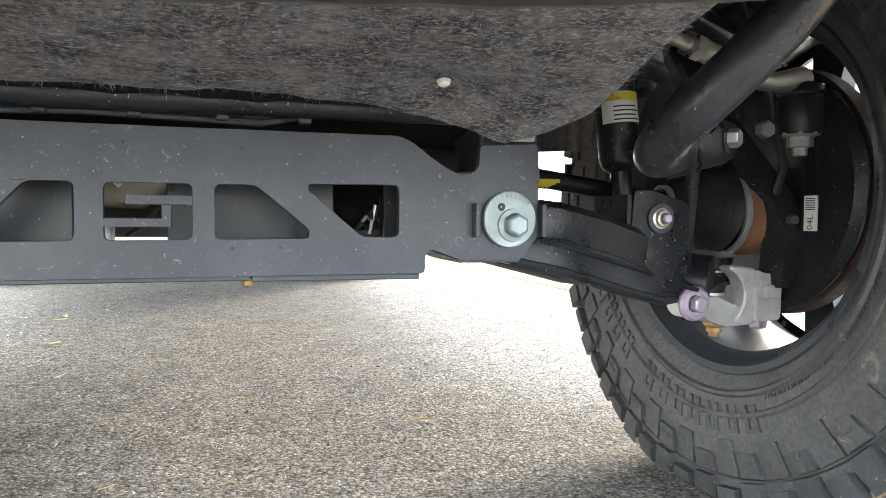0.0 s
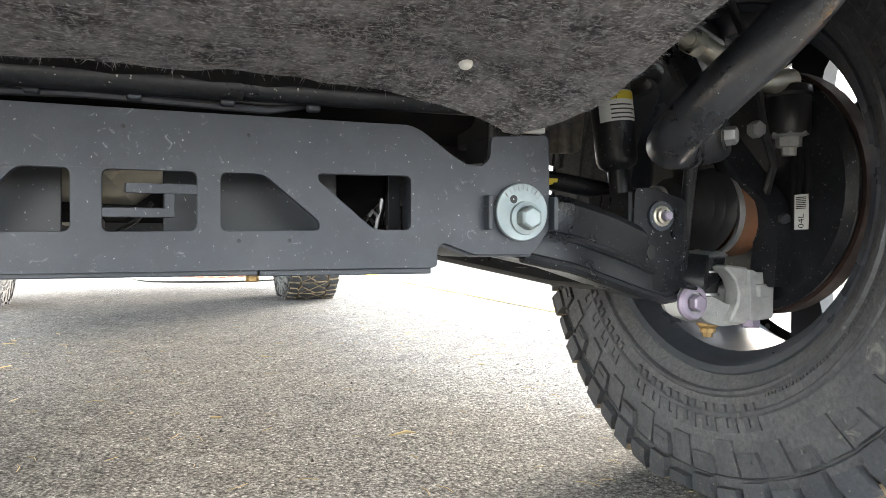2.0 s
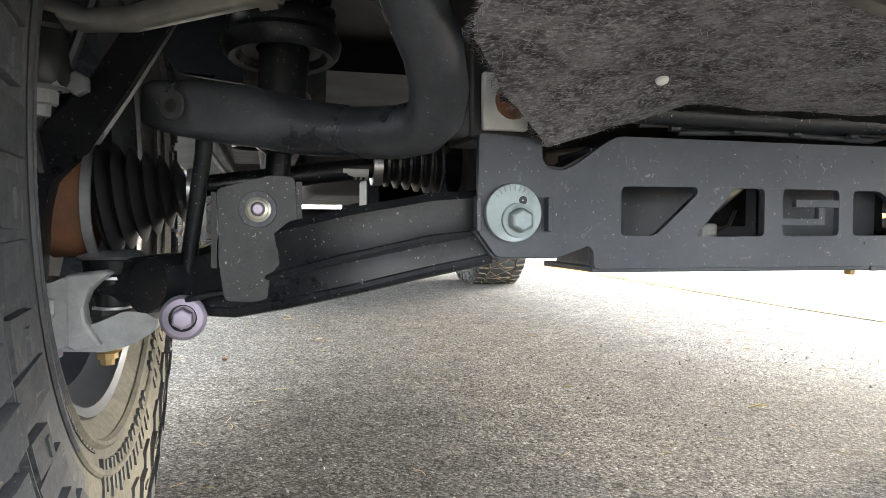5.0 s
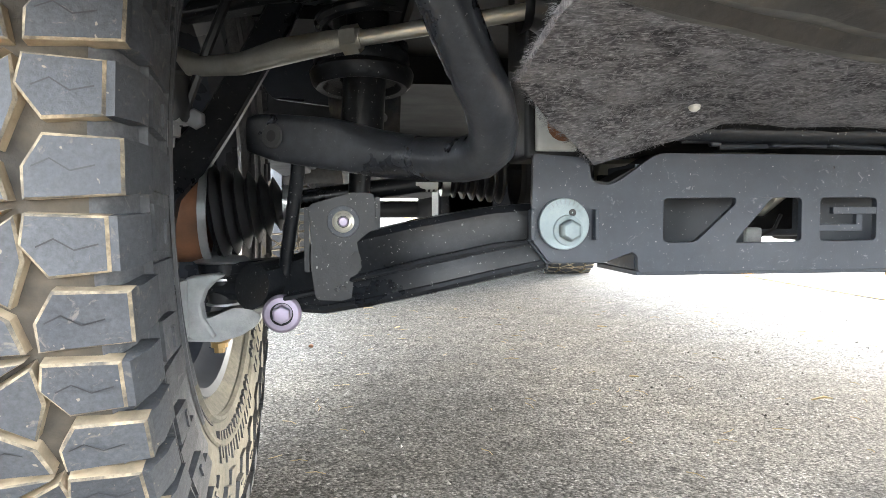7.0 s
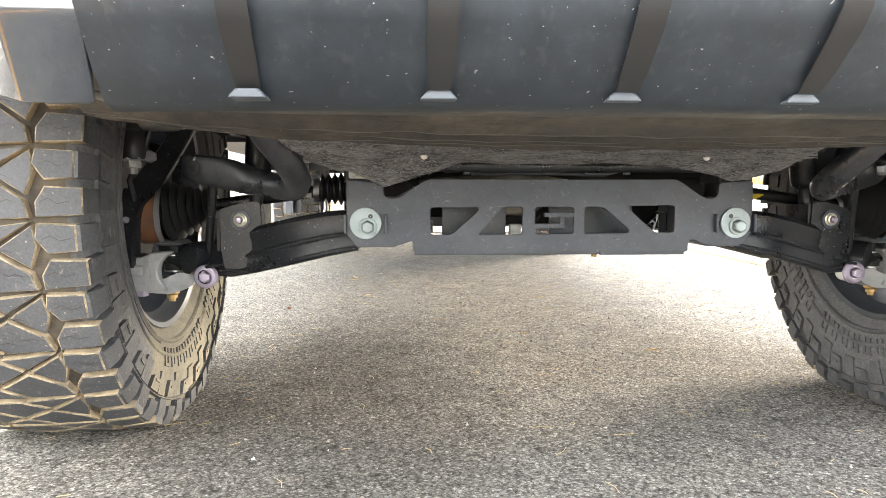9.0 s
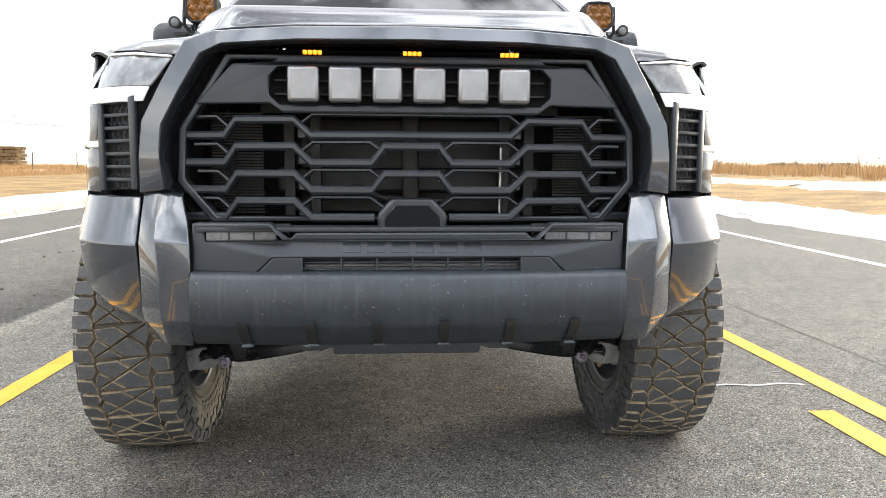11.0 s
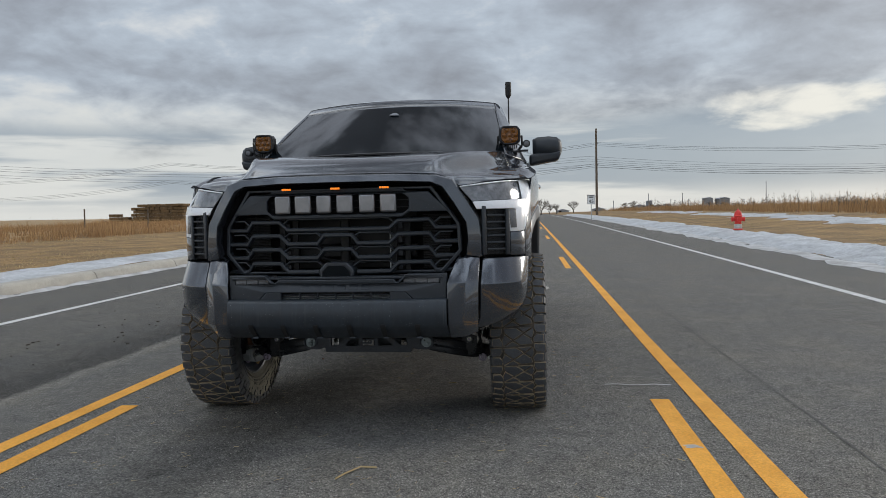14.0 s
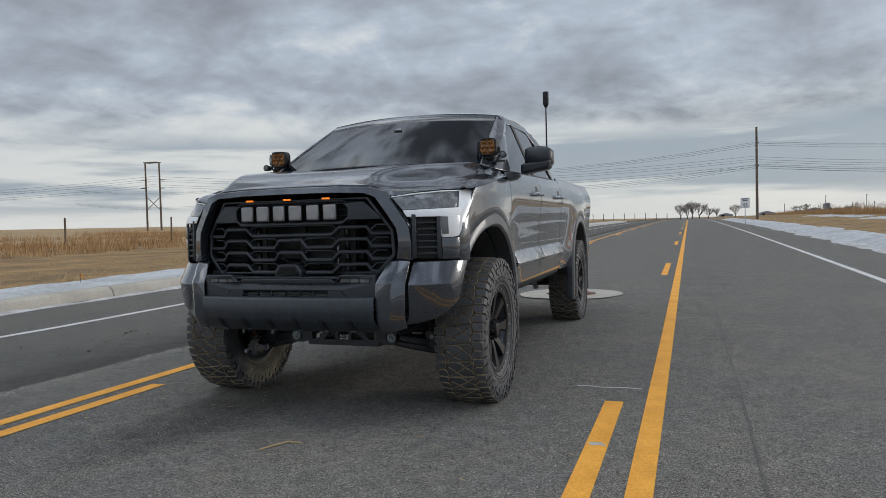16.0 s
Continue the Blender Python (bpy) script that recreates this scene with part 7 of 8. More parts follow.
def build_crossmember():
    half = [(0.0, 0.472), (0.229, 0.473), (0.242, 0.468), (0.276, 0.444), (0.290, 0.437), (0.306, 0.438), (0.313, 0.446), (0.314, 0.467), (0.379, 0.471), (0.380, 0.376), (0.360, 0.350), (0.296, 0.350), (0.263, 0.362), (0.257, 0.356), (0.257, 0.338)]
    outline = half + [(-x, z - 0.001) for x, z in half[::-1][:-1]]
    wins = [
        [(-0.227, 0.421), (-0.139, 0.422), (-0.139, 0.415), (-0.188, 0.371), (-0.227, 0.371)],
        [(-0.141, 0.370), (-0.094, 0.422), (-0.057, 0.422), (-0.057, 0.371)],
        [(-0.034, 0.422), (0.039, 0.422), (0.039, 0.372), (-0.034, 0.371)],
        [(0.058, 0.422), (0.094, 0.422), (0.143, 0.381), (0.143, 0.373), (0.058, 0.372)],
        [(0.142, 0.424), (0.230, 0.425), (0.230, 0.374), (0.194, 0.374), (0.142, 0.418)],
    ]
    g = Geo().prism(rounded(outline, 0.005, 2), 0.700, 0.708, holes=[rounded(w, 0.006) for w in wins])
    cm = part("crossmember", g, M["powder"], truck, "dark powder-coated steel crossmember with cut-out windows", bevel=0.0012)
    # plain hook-shaped mark inside the middle window
    g = Geo().prism([(-0.017, 0.411), (0.040, 0.411), (0.040, 0.403), (-0.017, 0.403)], 0.7005, 0.7075)
    g.prism([(-0.035, 0.391), (0.013, 0.391), (0.013, 0.403), (0.021, 0.403), (0.021, 0.383), (-0.035, 0.383)], 0.7005, 0.7075)
    part("window_mark", g, M["powder"], cm, bevel=0.0008)
    # bottom pan, turned up ends, and the rear plate with its own openings
    part("pan", Geo().box((-0.083, 0.772, 0.336), (0.345, 0.130, 0.006)), M["powder"], cm, bevel=0.001)
    part("pan", Geo().box((0.172, 0.772, 0.335), (0.162, 0.130, 0.006)), M["powder"], cm, bevel=0.001)
    rear = [(-0.25, 0.34), (0.25, 0.34), (0.25, 0.445), (-0.25, 0.445)]
    g = Geo().prism(rear, 0.792, 0.800, holes=[[(-0.244, 0.356), (-0.200, 0.356), (-0.200, 0.436), (-0.244, 0.436)], [(-0.074, 0.356), (0.012, 0.356), (0.012, 0.436), (-0.074, 0.436)], [(0.180, 0.356), (0.236, 0.356), (0.236, 0.436), (0.180, 0.436)]])
    part("rear_plate", g, M["satin"], cm, bevel=0.001)
    # dark sheets behind the rear openings, shade put into their black
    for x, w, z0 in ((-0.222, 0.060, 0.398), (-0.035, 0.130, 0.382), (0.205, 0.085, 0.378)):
        part("window_backing", Geo().box((x, 0.848, (z0 + 0.455) / 2), (w, 0.006, 0.455 - z0)), M["shade_black"], cm, bevel=0.002)
    part("rack_lug", Geo().box((-0.052, 0.815, 0.372), (0.024, 0.02, 0.026)), M["cast"], cm, "pale cast lug behind the window", bevel=0.003)
    part("rack_lug", Geo().box((-0.226, 0.82, 0.380), (0.020, 0.02, 0.026)), M["cast"], cm, "pale cast lug behind the window", bevel=0.003)
    part("harness", Geo().tube([(-0.03, 0.83, 0.372), (-0.012, 0.822, 0.384), (0.002, 0.83, 0.402)], 0.0025, 6), M["boot"], cm)
    for s in (-1, 1):
        g = Geo().loft([[(s * 0.380, 0.708, 0.376), (s * 0.380, 0.79, 0.376)], [(s * 0.360, 0.708, 0.350), (s * 0.360, 0.79, 0.350)], [(s * 0.296, 0.708, 0.350), (s * 0.296, 0.79, 0.350)], [(s * 0.263, 0.708, 0.361), (s * 0.263, 0.79, 0.361)]])
        part("lobe_flange", g, M["powder"], cm, solid=0.005)
        part("end_wall", Geo().box((s * 0.255, 0.75, 0.40), (0.006, 0.084, 0.12)), M["powder"], cm)
        g = Geo().loft([[(s * 0.229, 0.705, 0.470), (s * 0.229, 0.76, 0.470)], [(s * 0.290, 0.705, 0.437), (s * 0.290, 0.76, 0.437)], [(s * 0.312, 0.705, 0.440), (s * 0.312, 0.76, 0.440)], [(s * 0.316, 0.705, 0.466), (s * 0.316, 0.76, 0.466)]])
        part("top_flange", g, M["frame"], cm, solid=0.004)
    for k in range(5):
        part("harness_clip", Geo().tube([(0.196 + 0.006 * k, 0.765, 0.376 + 0.007 * (k % 3)), (0.204 + 0.005 * k, 0.758, 0.388 + 0.006 * k), (0.214 + 0.003 * k, 0.766, 0.380 + 0.009 * (k % 2))], 0.0022, 6), M["bolt"] if k % 2 else M["boot"], cm)
    part("top_flange", Geo().box((0, 0.735, 0.4695), (0.455, 0.052, 0.005)), M["powder"], cm)
    for x, y in ((0.088, 0.735),):
        part("pan_bolt", Geo().bolt((x, y, 0.333), (0, 0, -1), 0.006, 0.007), M["brassy"], cm)
    for x, z in ((0.073, 0.3635), (0.116, 0.364), (0.081, 0.455), (-0.018, 0.457)):
        part("small_hole", Geo().lathe([(0, 0.0016), (0.0006, 0.0001)], (x, 0.6996, z), (0, 1, 0), 10), M["black"], cm)


def build_cam_bolt(s):
    x, z = s * 0.345, 0.3925
    cb = part("cam_bolt", Geo().lathe([(0.006, 0.001), (0.006, 0.0288), (0.001, 0.0288), (0.0, 0.028), (0.0, 0.0045)], (x, 0.693, z), (0, 1, 0), 40), M["cam"], truck, "zinc alignment cam with degree marks")
    ox, oz = -s * 0.004, -0.007
    if s > 0:
        ox, oz = 0.003, -0.006
    part("flange", Geo().lathe([(0, 0.017), (-0.003, 0.0165), (-0.004, 0.012)], (x + ox, 0.693, z + oz), (0, 1, 0), 28), M["cam"], cb)
    part("hex_head", Geo().lathe([(-0.003, 0.0125), (-0.014, 0.0122), (-0.0165, 0.0095), (-0.0165, 0.001)], (x + ox, 0.693, z + oz), (0, 1, 0), 6), M["cam"], cb, bevel=0.0008)
    part("sight_hole", Geo().lathe([(0, 0.0042), (0.0005, 0.0001)], (x + (0.009 if s < 0 else -0.010), 0.6926, z + 0.0125), (0, 1, 0), 14), M["black"], cb)
    g = Geo()
    for k in range(9):
        a = radians(40 + 12 * k)
        for r in (0.0228, 0.0246, 0.0264):
            g.box((x + r * math.cos(a), 0.6926, z + r * math.sin(a)), (0.0008, 0.0006, 0.002))
    part("degree_mark", g, M["far_dark"], cb)
    for q in (-1, 1):
        part("cam_guide", Geo().box((x + q * 0.0365, 0.695, z - 0.001), (0.005, 0.012, 0.034)), M["powder"], cb, bevel=0.001)


def build_arm(s):
    sec = [(0.335, 0.718, 0.785, 0.350, 0.412), (0.36, 0.716, 0.79, 0.345, 0.417), (0.42, 0.718, 0.80, 0.333, 0.412), (0.50, 0.748, 0.83, 0.312, 0.397), (0.56, 0.776, 0.85, 0.297, 0.382), (0.61, 0.803, 0.87, 0.286, 0.366), (0.66, 0.828, 0.89, 0.287, 0.350), (0.71, 0.850, 0.90, 0.293, 0.338), (0.77, 0.868, 0.91, 0.300, 0.330)]
    rows = []
    for x, y0, y1, z0, z1 in sec:
        c = 0.008
        rows.append([(s * x, y0 + c, z0), (s * x, y0, z0 + c), (s * x, y0 + 0.002, (z0 * 1.4 + z1) / 2.4), (s * x, y0 + 0.007, (z0 + z1 * 1.1) / 2.1), (s * x, y0 + 0.004, z1 - c), (s * x, y0 + c + 0.004, z1), (s * x, y1, z1), (s * x, y1, z0)])
    arm = part("control_arm", Geo().loft(rows, closed=True, caps=True), M["arm"], truck, "black coated steel lower control arm", sharp=40)
    part("pressed_rib", Geo().tube([(s * 0.365, 0.719, 0.374), (s * 0.42, 0.721, 0.366), (s * 0.50, 0.750, 0.347), (s * 0.58, 0.790, 0.325), (s * 0.62, 0.810, 0.315)], [0.003, 0.005, 0.005, 0.004, 0.003], 8), M["arm"], arm)
    part("lower_lip", Geo().tube([(s * 0.36, 0.722, 0.347), (s * 0.42, 0.724, 0.335), (s * 0.50, 0.754, 0.314), (s * 0.56, 0.782, 0.299), (s * 0.61, 0.809, 0.288), (s * 0.66, 0.834, 0.289)], 0.006, 8), M["arm"], arm)
    part("pivot_bush", Geo().lathe([(-0.035, 0.03), (-0.035, 0.012), (0.035, 0.012), (0.035, 0.03)], (s * 0.345, 0.76, 0.392), (0, 1, 0), 20), M["boot"], arm)
    # rear leg of the A, and the pan between
    part("rear_leg", Geo().tube([(s * 0.70, 0.83, 0.315), (s * 0.56, 0.98, 0.332), (s * 0.44, 1.14, 0.365), (s * 0.36, 1.27, 0.392)], [0.036, 0.04, 0.038, 0.03], 12, flat=0.75), M["arm"], arm)
    g = Geo().loft([[(s * 0.40, 0.80, 0.352), (s * 0.66, 0.80, 0.302)], [(s * 0.42, 0.95, 0.356), (s * 0.60, 0.95, 0.322)], [(s * 0.40, 1.12, 0.368), (s * 0.46, 1.12, 0.356)]])
    part("arm_web", g, M["arm"], arm, solid=0.006, bevel=0.002)
    for x, y in ((0.52, 0.90), (0.56, 0.875), (0.48, 0.95)):
        part("drain_hole", Geo().lathe([(0, 0.010), (-0.001, 0.0001)], (s * x, y, 0.3275), (0, 0, 1), 12), M["black"], arm)
    # shock tower plate on the arm, with its bolt
    pl = part("shock_bracket", Geo().prism([(s * a, b) for a, b in rounded([(0.542, 0.316), (0.541, 0.352), (0.548, 0.388), (0.550, 0.429), (0.576, 0.430), (0.628, 0.415), (0.625, 0.372), (0.626, 0.345), (0.620, 0.302), (0.590, 0.300)], 0.006, 2)], 0.786, 0.794), M["arm"], arm, bevel=0.002)
    part("bracket_side", Geo().loft([[(s * 0.546, 0.79, z), (s * 0.546, 0.87, z)] for z in (0.335, 0.424)]), M["arm"], pl, solid=0.006)
    part("bracket_side", Geo().loft([[(s * 0.630, 0.79, z), (s * 0.626, 0.87, z)] for z in (0.335, 0.412)]), M["arm"], pl, solid=0.006)
    part("bracket_hole", Geo().prism([(s * 0.573 + 0.0065 * math.cos(k * 0.5236), 0.350 + 0.009 * math.sin(k * 0.5236)) for k in range(12)], 0.7845, 0.7875), M["black"], pl)
    bw = part("bracket_washer", Geo().lathe([(0, 0.019), (-0.004, 0.0185), (-0.004, 0.011)], (s * 0.587, 0.786, 0.395), (0, 1, 0), 24), M["powder"], pl, "greased dark washer")
    part("bracket_nut", Geo().lathe([(-0.002, 0.0135), (-0.005, 0.0130), (-0.006, 0.0105), (-0.010, 0.0100), (-0.011, 0.007)], (s * 0.587, 0.786, 0.395), (0, 1, 0), 20), M["steel"], bw)
    part("bracket_stud", Geo().lathe([(0, 0.0065), (-0.017, 0.0062), (-0.019, 0.0045), (-0.019, 0.0002)], (s * 0.587, 0.786, 0.395), (0, 1, 0), 14), M["mauve"], bw)
    # black link between the arm's end and the ball joint
    part("arm_tip", Geo().loft([[(s * x, y - d, z - h), (s * x, y - d, z + h), (s * x, y + d, z + h), (s * x, y + d, z - h)] for x, y, z, d, h in ((0.62, 0.87, 0.325, 0.04, 0.024), (0.69, 0.885, 0.330, 0.034, 0.016), (0.735, 0.888, 0.332, 0.026, 0.010))], closed=True, caps=True), M["arm"], arm, bevel=0.005)


def build_knuckle(s):
    kn = part("knuckle", Geo().prism([(s * a, b) for a, b in rounded([(0.776, 0.252), (0.818, 0.254), (0.820, 0.318), (0.808, 0.323), (0.792, 0.318), (0.776, 0.326)], 0.006)], 0.828, 0.905), M["cast"], truck, "pale cast aluminium lower knuckle", bevel=0.005, seg=3)
    part("jaw", Geo().prism([(s * a, b) for a, b in [(0.734, 0.328), (0.742, 0.331), (0.778, 0.327), (0.783, 0.316), (0.784, 0.256), (0.772, 0.248), (0.744, 0.252), (0.752, 0.264), (0.760, 0.278), (0.762, 0.294), (0.757, 0.308), (0.747, 0.319)]], 0.834, 0.862), M["cast"], kn, bevel=0.003)
    part("knuckle_foot", Geo().prism([(s * a, b) for a, b in rounded([(0.690, 0.277), (0.696, 0.264), (0.715, 0.252), (0.742, 0.244), (0.798, 0.247), (0.800, 0.270), (0.752, 0.275), (0.725, 0.287), (0.706, 0.286)], 0.004)], 0.846, 0.915), M["cast"], kn, bevel=0.004, seg=3)
    part("jaw_pad", Geo().box((s * 0.800, 0.827, 0.294), (0.028, 0.010, 0.020)), M["cast"], kn, bevel=0.004, seg=3)
    part("ball_joint_nut", Geo().lathe([(0.010, 0.001), (0.010, 0.016), (0.004, 0.0155), (0.0, 0.011), (-0.006, 0.011), (-0.006, 0.0075), (-0.013, 0.007), (-0.013, 0.0005)], (s * 0.748, 0.880, 0.238), (0, 0, 1), 8), M["brassy"], kn, "brassy castle nut")
    part("knuckle_bolt", Geo().bolt((s * 0.798, 0.850, 0.254), (0, 0, -1), 0.0135, 0.014), M["mauve"], kn)
    part("ball_joint_boot", Geo().lathe([(0, 0.015), (0.002, 0.0185), (0.012, 0.0205), (0.022, 0.0200), (0.031, 0.0175)], (s * 0.7425, 0.882, 0.288), (0, 0, 1), 26), M["boot"], kn, "black rubber ball-joint boot")
    for z in (0.2865, 0.319):
        part("boot_ring", Geo().lathe([(0, 0.017), (0, 0.021), (0.003, 0.021), (0.003, 0.017)], (s * 0.7425, 0.882, z), (0, 0, 1), 26), M["bolt"], kn)
    part("joint_socket", Geo().lathe([(0, 0.012), (0, 0.022), (0.004, 0.029), (0.018, 0.031), (0.020, 0.026)], (s * 0.7435, 0.886, 0.322), (0, 0, 1), 26), M["arm"], kn)
    part("boot_plate", Geo().lathe([(0, 0.012), (0, 0.034), (0.003, 0.0365), (0.006, 0.032), (0.009, 0.028), (0.010, 0.012), (0.014, 0.011), (0.015, 0.0005)], (s * 0.7435, 0.888, 0.341), (0, 0, 1), 30), M["bolt"], kn, "bright pressed ball-joint cap")
    # black upright
    rows = []
    for x, y, z, w, d in ((0.822, 0.835, 0.300, 0.024, 0.022), (0.815, 0.82, 0.36, 0.026, 0.020), (0.806, 0.83, 0.42, 0.030, 0.018), (0.782, 0.850, 0.462, 0.026, 0.014), (0.738, 0.858, 0.525, 0.021, 0.010), (0.702, 0.862, 0.587, 0.020, 0.009), (0.668, 0.868, 0.65, 0.020, 0.009), (0.635, 0.875, 0.72, 0.020, 0.009)):
        rows.append([(s * (x + a * w * 0.86), y + b * d, z + a * w * 0.5 * (z > 0.43)) for a, b in ((-1, -0.5), (-0.85, -1), (0.85, -1), (1, -0.5), (1, 1), (-1, 1))])
    up = part("upright", Geo().loft(rows, closed=True, caps=True), M["arm"], truck, "flat black steering knuckle upright", sharp=30)
    part("knuckle_lug", Geo().bolt((s * 0.757, 0.806, 0.515), (0, -1, 0), 0.012, 0.014), M["bolt"], up)
    for y, z in ((0.795, 0.395),):
        part("hub_bolt", Geo().bolt((s * 0.806, y + 0.006, z), (-s * 0.35, -1, 0), 0.0075, 0.010), M["barrel"], up)
    # dust shield, rotor rim and tag
    c = (s * 0.83, AXLE_F, HUB_Z)
    sh = part("dust_shield", Geo().lathe([(0.006, 0.02), (0.004, 0.07), (0.0, 0.10), (-0.004, 0.165), (0.006, 0.176), (0.012, 0.176)], c, (s, 0, 0), 48), M["arm"], truck, "black brake dust shield")
    part("rotor", Geo().lathe([(0.014, 0.10), (0.014, 0.181), (0.040, 0.181), (0.040, 0.10)], c, (s, 0, 0), 48), M["rotor"], truck, "rusty rim of the brake rotor")
    for k in range(3):
        part("shield_rib", Geo().box((s * 0.826, AXLE_F - 0.085 - 0.012 * k, HUB_Z + 0.01 * k), (0.006, 0.004, 0.11 - 0.02 * k)), M["black"], sh)
    part("caliper", Geo().box((s * 0.85, AXLE_F + 0.16, HUB_Z + 0.02), (0.10, 0.09, 0.20)), M["arm"], truck, "black brake caliper", bevel=0.02, seg=3)
    tag = part("tag", Geo().box((s * 0.8235, 0.785, 0.404), (0.002, 0.022, 0.048)), M["label"], sh, "white barcode label")
    g = Geo()
    for k in range(7):
        g.box((s * 0.8222, 0.785, 0.409 + 0.0025 * k), (0.0006, 0.016, 0.0012))
    if s > 0:
        part("tag_print", g, M["ink"], tag)
        lettering("tag_letters", "04L", 0.0135, lambda u, v: (0.8222, 0.7805 + v, 0.3815 + u), M["ink"], tag)
    # drive shaft with ribbed boots
    cy, cz = AXLE_F, 0.405
    prof = []
    n = 6
    for k in range(n):
        x = 0.664 + 0.0145 * k
        r = 0.036 + 0.0056 * k
        prof += [(x, r - 0.019), (x + 0.007, r - 0.002), (x + 0.0085, r), (x + 0.0105, r - 0.004)]
    prof += [(0.750, 0.052), (0.752, 0.058)]
    ax = (s, 0, 0)
    ds = part("drive_shaft", Geo().tube([(s * 0.68, cy, cz + 0.013), (s * 0.50, cy, cz + 0.038), (s * 0.40, cy, cz + 0.052)], 0.0125, 14), M["arm"], truck, "black drive shaft with ribbed rubber boots")
    tilt = (s, 0, -0.14)
    part("outer_boot", Geo().lathe([(a - 0.762, r) for a, r in prof], (s * 0.762, cy, cz), tilt, 36), M["boot"], ds)
    part("boot_clamp", Geo().lathe([(0.752, 0.058), (0.752, 0.0625), (0.762, 0.0625), (0.762, 0.058)], (0, cy, cz), ax, 36), M["bolt"], ds, "bright boot clamp")
    part("joint_housing", Geo().lathe([(0.762, 0.059), (0.780, 0.062), (0.800, 0.0625), (0.803, 0.056), (0.803, 0.02)], (0, cy, cz), ax, 36), M["rust"], ds, "rust-brown joint housing")
    part("boot_clamp", Geo().lathe([(0.655, 0.020), (0.655, 0.024), (0.664, 0.024), (0.664, 0.020)], (0, cy, cz + 0.0135), ax, 24), M["bolt"], ds, "bright boot clamp")
    prof = []
    for k in range(6):
        x = 0.372 + 0.0125 * k
        r = 0.037 - 0.0016 * k
        prof += [(x, r - 0.008), (x + 0.004, r), (x + 0.007, r), (x + 0.011, r - 0.009)]
    part("inner_boot", Geo().lathe(prof, (0, cy, cz + 0.05), ax, 28), M["boot"], ds)
    part("joint_housing", Geo().lathe([(0.26, 0.048), (0.35, 0.048), (0.356, 0.042)], (0, cy, cz + 0.05), ax, 28), M["frame"], ds)
    part("boot_clamp", Geo().lathe([(0.446, 0.022), (0.446, 0.0235), (0.457, 0.0235), (0.457, 0.014)], (0, cy, cz + 0.046), ax, 24), M["bolt"], ds)
    lab = part("shaft_label", Geo().lathe([(0.462, 0.0134), (0.492, 0.0134)], (0, cy, cz + 0.042), ax, 20, (95, 265)), M["yellow_tag"] if s > 0 else M["label"], ds, "printed paper shaft label")
    g = Geo()
    for k in range(4):
        g.lathe([(0.466 + 0.006 * k, 0.0138), (0.469 + 0.006 * k, 0.0138)], (0, cy, cz + 0.042), ax, 10, (150, 220))
    part("label_print", g, M["ink"], lab)


